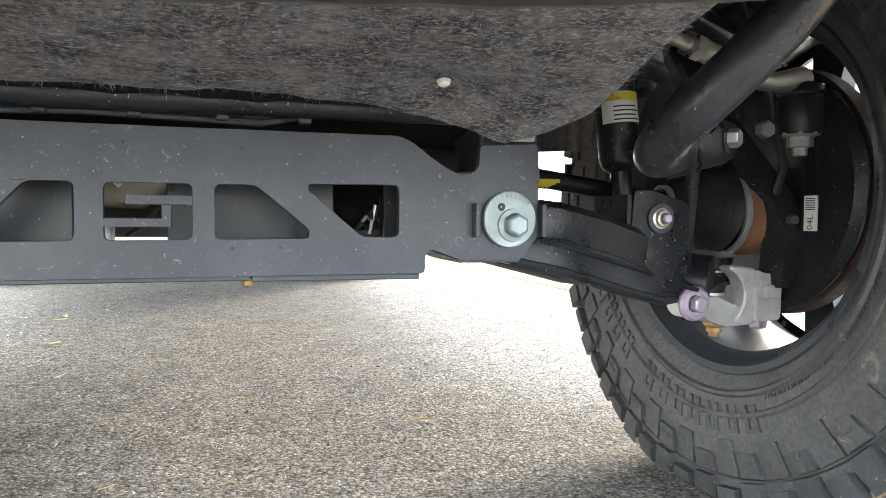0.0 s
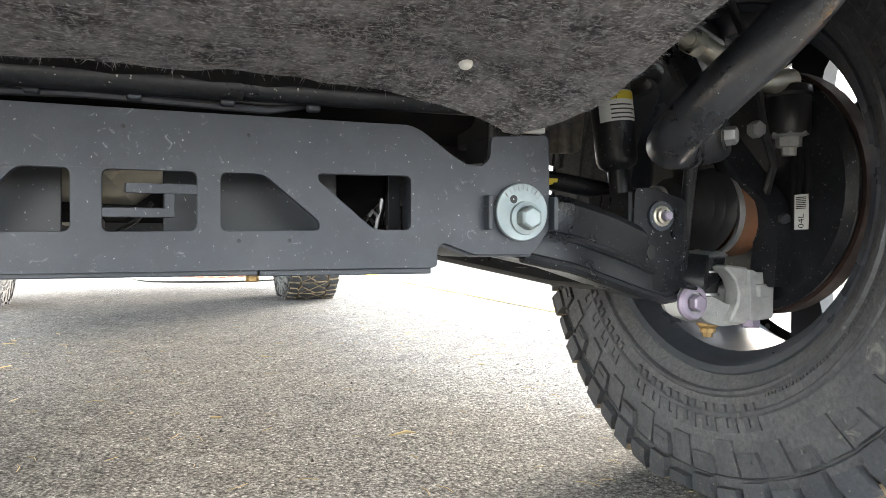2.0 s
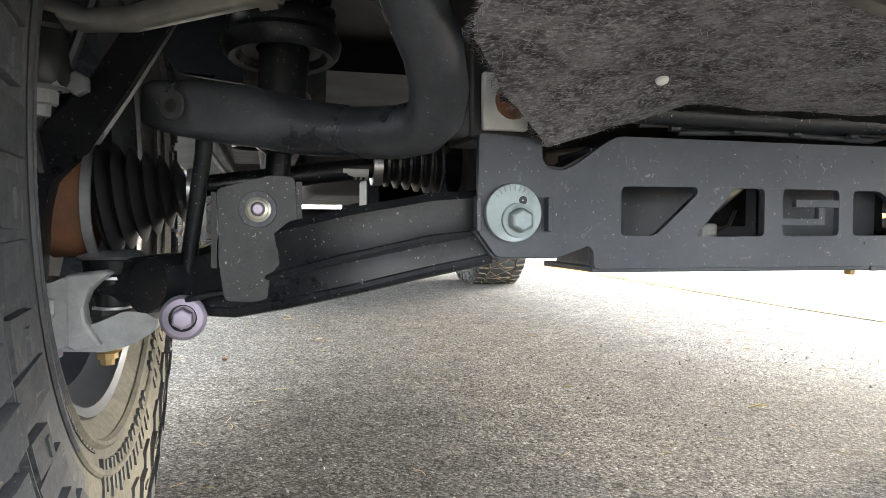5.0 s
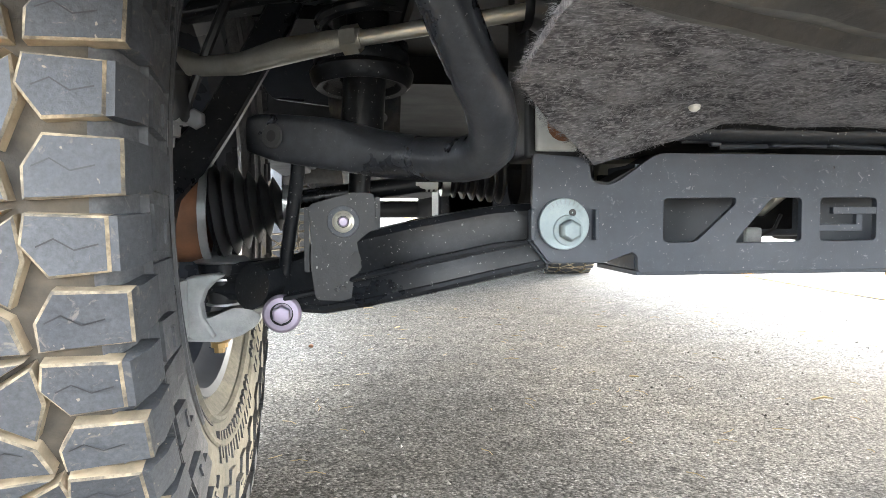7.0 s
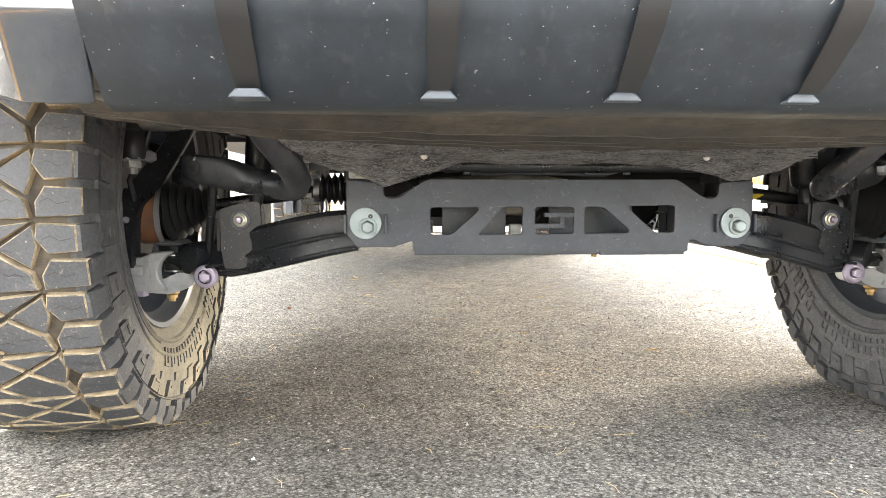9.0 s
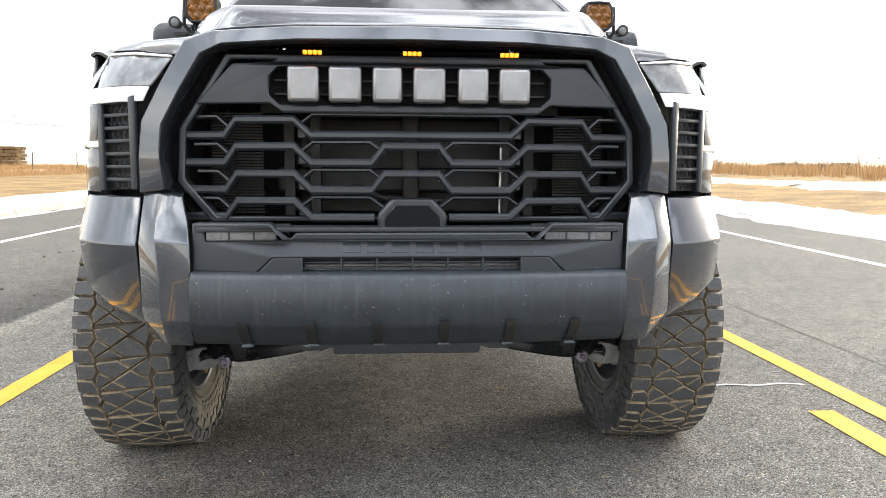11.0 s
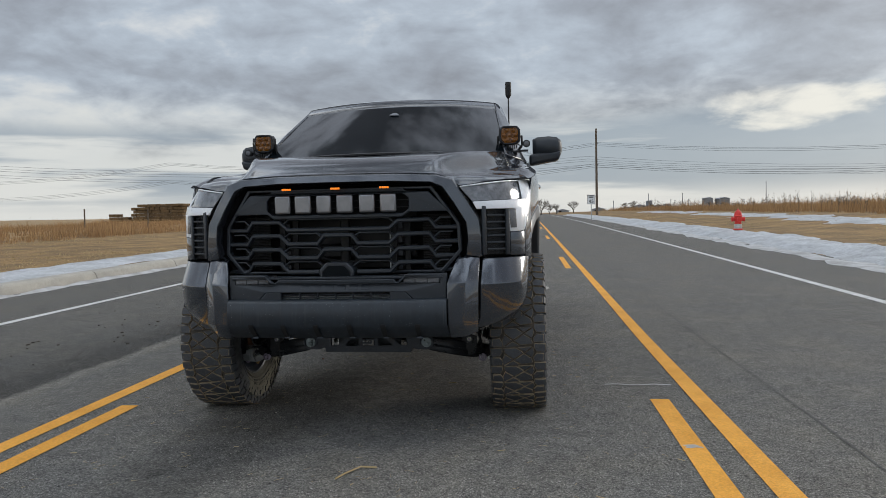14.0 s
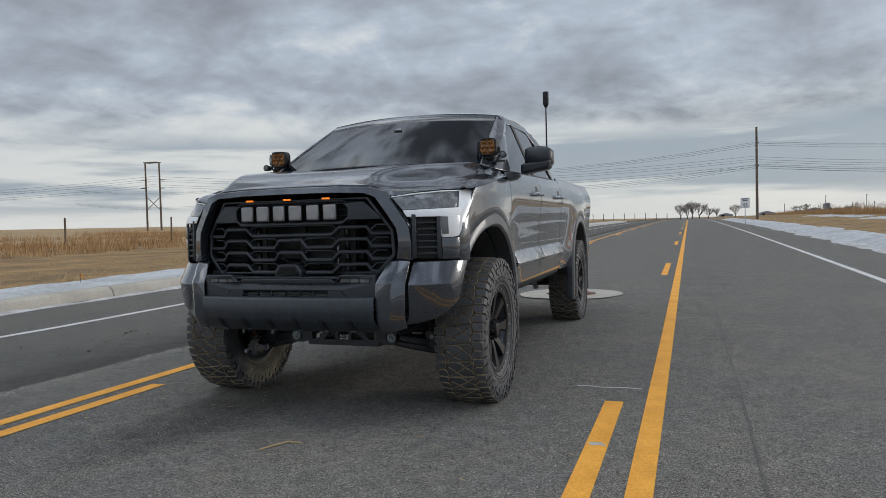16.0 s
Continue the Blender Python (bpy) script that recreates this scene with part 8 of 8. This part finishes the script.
def build_sway(s):
    # flat end arm with eye, round bar that bends up and forward
    rows = []
    for x, y, z0, z1, d, e in ((0.697, 0.791, 0.484, 0.507, 0.006, 0.8), (0.692, 0.788, 0.476, 0.516, 0.016, 0.35), (0.682, 0.783, 0.472, 0.519, 0.019, 0.30), (0.66, 0.770, 0.464, 0.518, 0.020, 0.28), (0.62, 0.748, 0.456, 0.513, 0.021, 0.28), (0.59, 0.728, 0.4515, 0.508, 0.026, 0.36), (0.565, 0.711, 0.446, 0.500, 0.033, 0.55), (0.545, 0.697, 0.4425, 0.4935, 0.039, 0.8), (0.525, 0.682, 0.4405, 0.4885, 0.043, 1.0), (0.508, 0.666, 0.4395, 0.4845, 0.044, 1.0)):
        n = Vector((0.55, -0.84))
        r = []
        for k in range(24):
            c, q = math.cos(2 * math.pi * k / 24), math.sin(2 * math.pi * k / 24)
            a, b = math.copysign(abs(c) ** e, c), math.copysign(abs(q) ** e, q)
            r.append((s * (x + a * n.x * d / 2), y + a * n.y * d / 2, (z0 + z1) / 2 + b * (z1 - z0) / 2))
        rows.append(r)
    bar = part("sway_bar", Geo().loft(rows, closed=True, caps=True), M["bar_paint"], truck, "thick black anti-roll bar", sharp=75)
    pts = [(0.545, 0.698, 0.467), (0.525, 0.680, 0.4645), (0.495, 0.652, 0.459), (0.470, 0.625, 0.457), (0.456, 0.602, 0.459), (0.450, 0.580, 0.467), (0.453, 0.558, 0.482), (0.463, 0.535, 0.502), (0.480, 0.515, 0.526), (0.496, 0.497, 0.551), (0.510, 0.482, 0.577), (0.518, 0.466, 0.607), (0.520, 0.445, 0.638), (0.51, 0.41, 0.664), (0.46, 0.38, 0.675), (0.0, 0.37, 0.68)]
    part("bar", Geo().tube([(s * x, y, z) for x, y, z in pts], [0.012, 0.0195] + [0.0225] * 14, 24), M["bar_paint"], bar)
    part("eye", Geo().lathe([(-0.002, 0.0065), (-0.002, 0.013), (0.0, 0.0145)], (s * 0.6655, 0.7605, 0.492), (-s * 0.55, 0.84, 0), 20), M["liner"], bar)
    part("eye_hole", Geo().lathe([(-0.0015, 0.0001), (-0.0015, 0.0085), (0.001, 0.0088)], (s * 0.6655, 0.7605, 0.492), (-s * 0.55, 0.84, 0), 18), M["black"], bar)
    if s > 0:
        part("eye_bolt", Geo().bolt((0.664, 0.763, 0.495), (0.5, -0.86, 0), 0.012, 0.018), M["bolt"], bar)
    # drop link
    lk = part("drop_link", Geo().tube([(s * 0.663, 0.835, 0.283), (s * 0.662, 0.838, 0.32), (s * 0.640, 0.793, 0.45), (s * 0.638, 0.785, 0.475)], 0.0085, 12), M["arm"], truck, "black anti-roll drop link")
    part("link_bush", Geo().lathe([(0.0, 0.012), (0.0, 0.021), (0.03, 0.021), (0.03, 0.012)], (s * 0.662, 0.815, 0.283), (0, 1, 0), 20), M["label"] if s > 0 else M["arm"], lk)
    part("link_bolt", Geo().lathe([(0.004, 0.001), (0.004, 0.0235), (0.0, 0.0235), (-0.004, 0.020), (-0.005, 0.014)], (s * 0.662, 0.812, 0.283), (0, 1, 0), 32), M["mauve"], lk, "mauve zinc flange bolt")
    part("link_hex", Geo().lathe([(-0.004, 0.0115), (-0.014, 0.011), (-0.0155, 0.0085), (-0.0155, 0.0003)], (s * 0.662, 0.812, 0.283), (0, 1, 0), 6), M["mauve"], lk, bevel=0.0006)
    # tie rod, steered a little: the two ends stand unequally far out
    ex = 0.816 if s > 0 else 0.790
    tr = part("tie_rod", Geo().tube([(s * x, y, z) for x, y, z in ((0.40, 0.641, 0.607), (0.50, 0.683, 0.598), (0.565, 0.710, 0.592))], 0.0085, 12), M["steel"], truck, "dull zinc steering tie rod")
    part("jam_nut", Geo().lathe([(0, 0.016), (0.018, 0.016)], (s * 0.568, 0.711, 0.592), (s * 0.9, 0.38, -0.08), 6), M["steel"], tr)
    part("rod_end", Geo().tube([(s * x, y, z) for x, y, z in ((0.565, 0.710, 0.592), (0.60, 0.725, 0.590), (0.65, 0.747, 0.584), (0.70, 0.768, 0.573), (0.745, 0.785, 0.573), (ex - 0.001, 0.80, 0.584))], [0.0105, 0.0130, 0.0150, 0.0125, 0.0115, 0.0185], 14), M["steel"], tr)
    part("rod_boot", Geo().lathe([(0.012, 0.020), (0.008, 0.029), (-0.002, 0.031), (-0.006, 0.0285), (-0.010, 0.031), (-0.052, 0.030), (-0.058, 0.027), (-0.058, 0.012)], (s * ex, 0.80, 0.568), (0, 0, 1), 20), M["boot"], tr)
    part("rod_nut", Geo().lathe([(-0.054, 0.0285), (-0.059, 0.0285), (-0.061, 0.017), (-0.074, 0.0165), (-0.075, 0.010), (-0.086, 0.0095), (-0.086, 0.001)], (s * ex, 0.80, 0.568), (0, 0, 1), 8), M["cast"], tr)
    part("rack_boot", Geo().lathe([(0.10 + 0.0105 * k, 0.022 + (0.006 if k % 2 else 0)) for k in range(22)], (s * 0.09, 0.625, 0.610), (s, 0.03, 0), 20), M["boot"], tr)
    # shock, cup and coil
    sx = s * 0.562
    shk = part("shock", Geo().lathe([(-0.12, 0.013), (-0.065, 0.014), (-0.058, 0.024), (-0.05, 0.027), (0.10, 0.0275), (0.20, 0.0275), (0.32, 0.026)], (sx, 0.85, 0.52), (-s * 0.06, 0.10, 1), 24), M["arm"], truck, "black front shock absorber")
    part("spring_seat", Geo().lathe([(0.006, 0.028), (0.004, 0.044), (-0.004, 0.050), (-0.006, 0.057), (0.000, 0.063), (0.012, 0.066), (0.018, 0.063), (0.020, 0.058), (0.027, 0.061), (0.036, 0.060), (0.042, 0.054), (0.044, 0.028)], (sx, 0.852, 0.568), (0, 0.1, 1), 32), M["arm"], shk)
    pts = []
    for k in range(60):
        a = k * 0.42
        pts.append((sx + 0.052 * math.cos(a), 0.865 + 0.052 * math.sin(a), 0.62 + 0.0034 * k))
    part("coil_spring", Geo().tube(pts, 0.009, 8), M["arm"], shk)
    part("shock_eye", Geo().lathe([(-0.024, 0.022), (0.024, 0.022)], (s * 0.587, 0.84, 0.395), (0, 1, 0), 18), M["boot"], shk)
    if s > 0:
        lab = part("warning_label", Geo().lathe([(-0.004, 0.0283), (0.036, 0.0283)], (sx, 0.85, 0.52), (-s * 0.06, 0.10, 1), 24, (200, 345)), M["label"], shk, "white label with a yellow band")
        part("label_band", Geo().lathe([(0.024, 0.0286), (0.035, 0.0286)], (sx, 0.85, 0.52), (-s * 0.06, 0.10, 1), 24, (203, 342)), M["yellow_tag"], lab)
        g = Geo()
        for k in range(4):
            g.lathe([(-0.001 + 0.0056 * k, 0.0286), (0.0008 + 0.0056 * k, 0.0286)], (sx, 0.85, 0.52), (-s * 0.06, 0.10, 1), 16, (232, 312 - 14 * (k % 2)))
        part("label_print", g, M["ink"], lab)
        up = Vector((-0.06, 0.10, 1)).normalized()
        fore = (Vector((0, 0, 1)) - up * up.z).normalized()
        aside = up.cross(fore)

        def round_shock(h, start):
            def put(u, v):
                q = radians(start) + u / 0.0288
                return Vector((sx, 0.85, 0.52)) + up * (h + v) + (fore * math.cos(q) + aside * math.sin(q)) * 0.0288
            return put
        lettering("caution_letters", "CAUTION", 0.0072, round_shock(0.0300, 230), M["ink"], lab)
        lettering("attention_letters", "ATTENTION", 0.0072, round_shock(0.0246, 230), M["ink"], lab)
    part("spring_tower", Geo().prism([(s * a, b) for a, b in rounded([(0.505, 0.492), (0.600, 0.498), (0.612, 0.60), (0.60, 0.66), (0.50, 0.66)], 0.01)], 0.985, 0.995, holes=[[(s * 0.53 + 0.008 * math.cos(k * 0.785), 0.545 + 0.008 * math.sin(k * 0.785)) for k in range(8)]]), M["mud"], truck, "mud-splashed spring tower plate", bevel=0.003)
    part("tower_flange", Geo().prism([(s * a, b) for a, b in rounded([(0.600, 0.565), (0.690, 0.575), (0.715, 0.61), (0.70, 0.665), (0.60, 0.665)], 0.01)], 1.02, 1.028), M["powder"], truck, "speckled dark tower flange", bevel=0.003)
    # upper arm and brake hose
    part("upper_arm", Geo().loft([[(s * 0.80, 0.90, 0.655), (s * 0.80, 0.94, 0.655), (s * 0.80, 0.94, 0.68), (s * 0.80, 0.90, 0.68)], [(s * 0.55, 0.80, 0.68), (s * 0.55, 0.87, 0.68), (s * 0.55, 0.87, 0.72), (s * 0.55, 0.80, 0.72)]], closed=True, caps=True), M["arm"], truck, bevel=0.008)
    part("brake_hose", Geo().tube([(s * 0.70, 0.80, 0.70), (s * 0.735, 0.78, 0.60), (s * 0.77, 0.80, 0.52), (s * 0.80, 0.81, 0.47), (s * 0.795, 0.82, 0.43)], 0.006, 8), M["boot"], truck)


def build_frame():
    for s in (-1, 1):
        part("frame_bracket", Geo().loft([[(s * 0.385, 0.712, z), (s * 0.318, 0.712, z), (s * 0.318, 0.80, z), (s * 0.385, 0.80, z)] for z in (0.465, 0.72)], closed=True, caps=True), M["frame"], truck, bevel=0.004)
        part("pale_bracket", Geo().box((s * 0.352, 0.704, 0.501), (0.046, 0.010, 0.056)), M["pale"], truck, "pale primed bracket", bevel=0.002)
        part("bracket_bush", Geo().lathe([(-0.010, 0.001), (-0.010, 0.016), (0.0, 0.020)], (s * 0.345, 0.703, 0.502), (0, 1, 0), 18), M["rust"], truck)
        g = Geo().loft([[(s * 0.50, y, z0), (s * 0.60, y, z0), (s * 0.60, y, z1), (s * 0.50, y, z1)] for y, z0, z1 in ((0.42, 0.66, 0.80), (1.05, 0.66, 0.80), (1.40, 0.55, 0.70), (3.6, 0.55, 0.70), (4.2, 0.70, 0.82), (5.6, 0.70, 0.82))], closed=True, caps=True)
        part("frame_rail", g, M["frame"], truck, "black ladder frame rail", bevel=0.01)
        part("rear_pivot", Geo().box((s * 0.36, 1.27, 0.42), (0.10, 0.14, 0.14)), M["frame"], truck, bevel=0.01)
        part("body_mount", Geo().lathe([(-0.03, 0.045), (0.0, 0.05), (0.05, 0.05)], (s * 0.60, 1.48, 0.56), (0, 0, 1), 18), M["boot"], truck)
        part("inner_fender", Geo().loft([[(s * 0.50, y, 0.64), (s * 0.52, y, 1.15)] for y in (0.36, 1.42)]), M["liner"], truck, solid=0.01)
        part("leaf_spring", Geo().tube([(s * 0.56, 3.75, 0.60), (s * 0.56, 4.2, 0.47), (s * 0.56, 4.6, 0.45), (s * 0.56, 5.0, 0.48), (s * 0.56, 5.4, 0.62)], 0.03, 8, flat=0.7), M["frame"], truck, bevel=0.0)
        part("rear_shock", Geo().tube([(s * 0.50, 4.45, 0.36), (s * 0.44, 4.30, 0.78)], 0.028, 12), M["bolt"], truck)
        part("running_gear_step", Geo().box((s * 0.80, 2.4, 0.64), (0.16, 1.9, 0.05)), M["black"], truck, bevel=0.01)
    # cradle in the same black, underside shade put into the colour
    part("engine_cradle", Geo().loft([[(-0.36, y, z), (0.36, y, z)] for y, z in ((0.715, 0.52), (0.76, 0.49), (0.95, 0.47), (1.20, 0.46), (1.26, 0.55))]), M["shade_black"], truck, solid=0.01)
    part("front_differential", Geo().blob((-0.08, 0.90, 0.47), (0.16, 0.12, 0.085), 2, 0.2, 2), M["steel"], truck, "dull cast front differential")
    part("rear_crossmember", Geo().loft([[(-0.42, y, z) for y, z in ((1.20, 0.36), (1.30, 0.36), (1.30, 0.46), (1.20, 0.46))], [(0.42, y, z) for y, z in ((1.20, 0.36), (1.30, 0.36), (1.30, 0.46), (1.20, 0.46))]], closed=True, caps=True), M["powder"], truck, bevel=0.006)
    part("gearbox", Geo().loft([[(w * math.cos(a), y, 0.60 + w * 0.8 * math.sin(a)) for a in (2 * math.pi * k / 16 for k in range(16))] for y, w in ((1.05, 0.20), (1.5, 0.20), (2.0, 0.13), (2.5, 0.10))], closed=True, caps=True), M["steel"], truck, "dull alloy gearbox")
    part("prop_shaft", Geo().tube([(0.0, 2.5, 0.56), (0.02, 4.45, 0.47)], 0.045, 16), M["frame"], truck)
    part("rear_axle", Geo().tube([(-0.76, AXLE_R, HUB_Z), (0.76, AXLE_R, HUB_Z)], 0.055, 18), M["frame"], truck, "black rear axle tube")
    part("rear_differential", Geo().blob((0.03, AXLE_R, HUB_Z), (0.17, 0.19, 0.17), 4, 0.1, 2), M["frame"], truck)
    part("exhaust", Geo().tube([(0.30, 1.4, 0.52), (0.32, 2.4, 0.52), (0.36, 3.4, 0.52), (0.36, 4.1, 0.66), (0.40, 5.0, 0.66), (0.6, 5.5, 0.6)], 0.04, 14), M["steel"], truck, "dull steel exhaust pipe")
    part("muffler", Geo().tube([(0.33, 2.5, 0.53), (0.33, 2.55, 0.53), (0.35, 3.25, 0.53), (0.35, 3.3, 0.53)], [0.05, 0.11, 0.11, 0.05], 18, flat=0.7), M["steel"], truck)
    part("fuel_tank", Geo().box((-0.32, 2.9, 0.58), (0.30, 1.1, 0.20)), M["black"], truck, bevel=0.04, seg=3)
    part("floor_pan", Geo().box((0, 2.4, 0.73), (1.74, 2.6, 0.03)), M["black"], truck)
    part("spare_tyre", Geo().lathe([(-0.08, 0.22), (-0.11, 0.28), (-0.10, 0.36), (0, 0.39), (0.10, 0.36), (0.11, 0.28), (0.08, 0.22)], (0, 5.25, 0.72), (0, 0, 1), 36), M["rubber"], truck)
    part("battery_tray", Geo().box((0, 0.55, 0.76), (1.0, 0.42, 0.03)), M["black"], truck)


def build_undertray():
    # plastic pan behind the bumper edge, pressed with long ridges, with a curved rear lip
    prof = [(0, 0.034), (0.05, 0.010), (0.12, 0.0), (0.24, -0.004), (0.30, -0.011), (0.335, -0.011), (0.36, -0.004), (0.50, -0.006), (0.545, -0.013), (0.58, -0.013), (0.61, -0.006), (0.72, -0.008), (0.76, -0.014), (0.80, -0.014), (0.83, -0.007), (0.90, -0.008), (0.95, -0.016), (1.0, -0.014), (1.02, 0.02)]
    rows = []
    for j in range(65):
        x = -0.62 + 1.24 * j / 64
        u = abs(x) / 0.62
        yr = 0.20 + 0.255 * (1 - u ** 1.6)
        yf = 0.140 + 0.035 * u ** 3
        rows.append([(x, yf + (yr - yf) * t + 0.006 * noise.noise(Vector((x * 11, t * 3, 4))), 0.529 + q + 0.02 * u ** 4 + 0.0035 * noise.noise(Vector((x * 16, t * 6, 8)))) for t, q in prof])
    tray = part("undertray", Geo().loft(rows), M["tray"], truck, "dirty ridged black plastic undertray", solid=0.004, sharp=60)
    tray.data.materials.append(M["lip"])
    for i, f in enumerate(tray.data.polygons):
        if i % 18 in (4, 8, 12, 16):
            f.material_index = 1
    rows = []
    for j in range(33):
        x = -0.575 + 1.15 * j / 32
        u = abs(x) / 0.575
        rows.append([(x, y + 0.04 * u ** 3, z + 0.012 * u ** 5) for y, z in ((0.066, 0.533), (0.072, 0.528), (0.112, 0.527), (0.118, 0.530), (0.120, 0.560))])
    part("bumper_lip", Geo().loft(rows), M["lip"], truck, "dust-coated turned-in lip of the bumper", solid=0.003, sharp=85)
    rnd = random.Random(12)
    for k in range(7):
        part("tray_screw", Geo().lathe([(0, 0.0002), (0, 0.006), (0.003, 0.008)], (-0.33 + 0.11 * k, 0.245 + 0.05 * rnd.random(), 0.5195), (0, 0, 1), 12), M["black"], tray)
    for s in (-1, 1):
        part("tray_side", Geo().loft([[(s * 0.60, 0.20, 0.55), (s * 0.47, 0.30, 0.535)], [(s * 0.66, 0.32, 0.66), (s * 0.50, 0.40, 0.66)]]), M["black"], truck, solid=0.006)
    # felt sound mat, hanging a little lower at its pinned corners
    rows = []
    nx, ny = 60, 26
    for i in range(ny + 1):
        t = i / ny
        r = []
        for j in range(nx + 1):
            u = -1 + 2 * j / nx
            w = lerp_table(t, [(0, 0.33), (0.46, 0.362), (0.80, 0.392), (0.93, 0.372), (1.0, 0.338)] if u > 0 else [(0, 0.455), (0.56, 0.443), (0.80, 0.383), (0.94, 0.334), (1.0, 0.312)])
            rear = 0.660 + 0.035 * (abs(u) ** 3) + 0.010 * noise.noise(Vector((u * 9, 1, 0)))
            y = 0.27 + (rear - 0.27) * t
            x = u * w
            z = 0.535 - 0.020 * t - 0.012 * t * t - (0.030 if u > 0 else 0.040) * max(0, abs(u) - 0.55) / 0.45 * t ** 3
            z += 0.004 * noise.noise(Vector((x * 9, y * 9, 2))) + 0.0022 * noise.noise(Vector((x * 34, y * 34, 5)))
            for s in (-1, 1):
                d = math.hypot(x - s * 0.243, (y - 0.60) * 1.0)
                z += 0.012 * math.exp(-(d / 0.022) ** 2)
            r.append((x, y, z))
        rows.append(r)
    rows.append([(x, y + 0.006, z + 0.018) for x, y, z in rows[-1]])
    rows.append([(x * 0.99, y - 0.02, z + 0.03) for x, y, z in rows[-1]])
    felt = part("felt_mat", Geo().loft(rows), M["felt"], truck, "matted grey felt sound mat", solid=0.008, sharp=70)
    for s in (-1, 1):
        part("push_pin", Geo().lathe([(-0.004, 0.0002), (-0.004, 0.0025), (-0.002, 0.0052), (0.001, 0.006)], (s * 0.243, 0.600, 0.508), (0, 0.3, 1), 18), M["label"], felt, "white push pin")
    # loose fibres along the mat
    rnd = random.Random(31)
    vs, fs = [], []
    for _ in range(9000):
        u, t = rnd.uniform(-1, 1), rnd.random() ** 0.6
        i, j = min(ny - 1, int(t * ny)), min(nx, int((u + 1) / 2 * nx))
        p = Vector(rows[i][j]) + Vector((rnd.uniform(-0.008, 0.008), rnd.uniform(-0.007, 0.007), -0.0045))
        a, ln = rnd.gauss(0.5, 0.9), rnd.uniform(0.004, 0.014)
        d = Vector((math.cos(a), math.sin(a), rnd.uniform(-0.25, 0.02))) * ln
        n = Vector((-math.sin(a), math.cos(a), 0)) * 0.0003
        k = len(vs)
        vs += [p - n, p + n, p + d]
        fs.append((k, k + 1, k + 2))
    # fuzz that stands out past the edges
    for _ in range(2600):
        i = rnd.randrange(6, ny + 1)
        j = rnd.choice((0, nx)) if rnd.random() < 0.6 else rnd.randrange(nx + 1)
        if j not in (0, nx):
            i = ny
        p = Vector(rows[i][j]) + Vector((rnd.uniform(-0.004, 0.004), rnd.uniform(-0.007, 0.007), rnd.uniform(-0.004, 0.004)))
        out = Vector((1 if j == nx else -1 if j == 0 else rnd.uniform(-0.6, 0.6), rnd.uniform(-0.5, 0.7), rnd.uniform(-0.8, 0.4))).normalized()
        n = out.orthogonal().normalized() * 0.0003
        k = len(vs)
        vs += [p - n, p + n, p + out * rnd.uniform(0.003, 0.009)]
        fs.append((k, k + 1, k + 2))
    me = bpy.data.meshes.new("felt_fibre")
    me.from_pydata([tuple(v) for v in vs], [], fs)
    me.materials.append(M["felt_fibre"])
    ob = new("felt_fibre", me)
    ob.parent = felt
    # pipes and rack housing half hidden between the mat and the crossmember
    part("rack_housing", Geo().tube([(-0.30, 0.70, 0.500), (-0.1, 0.702, 0.497), (0.12, 0.702, 0.497), (0.30, 0.70, 0.500)], [0.012, 0.014, 0.012, 0.014], 12), M["arm"], truck)
    for k, (z, y0) in enumerate(((0.488, 0.716), (0.482, 0.722))):
        part("coolant_pipe", Geo().tube([(-0.20 + 0.05 * k, y0, z), (-0.05, y0 - 0.004, z + 0.003), (0.10, y0, z), (0.21 - 0.06 * k, y0 + 0.01, z + 0.012)], 0.004, 8), M["barrel"] if k else M["boot"], truck)
    for k in range(5):
        part("pipe_clip", Geo().box((-0.16 + 0.075 * k, 0.712, 0.489), (0.012, 0.010, 0.016)), M["powder"], truck, bevel=0.002)
    # black sheet behind the mat, above the crossmember, gap shade in its colour
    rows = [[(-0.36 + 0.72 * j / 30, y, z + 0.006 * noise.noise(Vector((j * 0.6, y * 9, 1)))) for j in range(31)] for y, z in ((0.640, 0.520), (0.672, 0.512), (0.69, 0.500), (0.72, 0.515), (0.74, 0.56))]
    part("mat_backing", Geo().loft(rows), M["shade_black"], truck, solid=0.004, sharp=85)


M["felt_fibre"] = surf("pale felt fibre", (0.30, 0.29, 0.30), (0.15, 0.145, 0.15), 40, 0.9, island=0.3)
build_crossmember()
both(build_cam_bolt)
both(build_arm)
both(build_knuckle)
both(build_sway)
build_frame()
build_undertray()
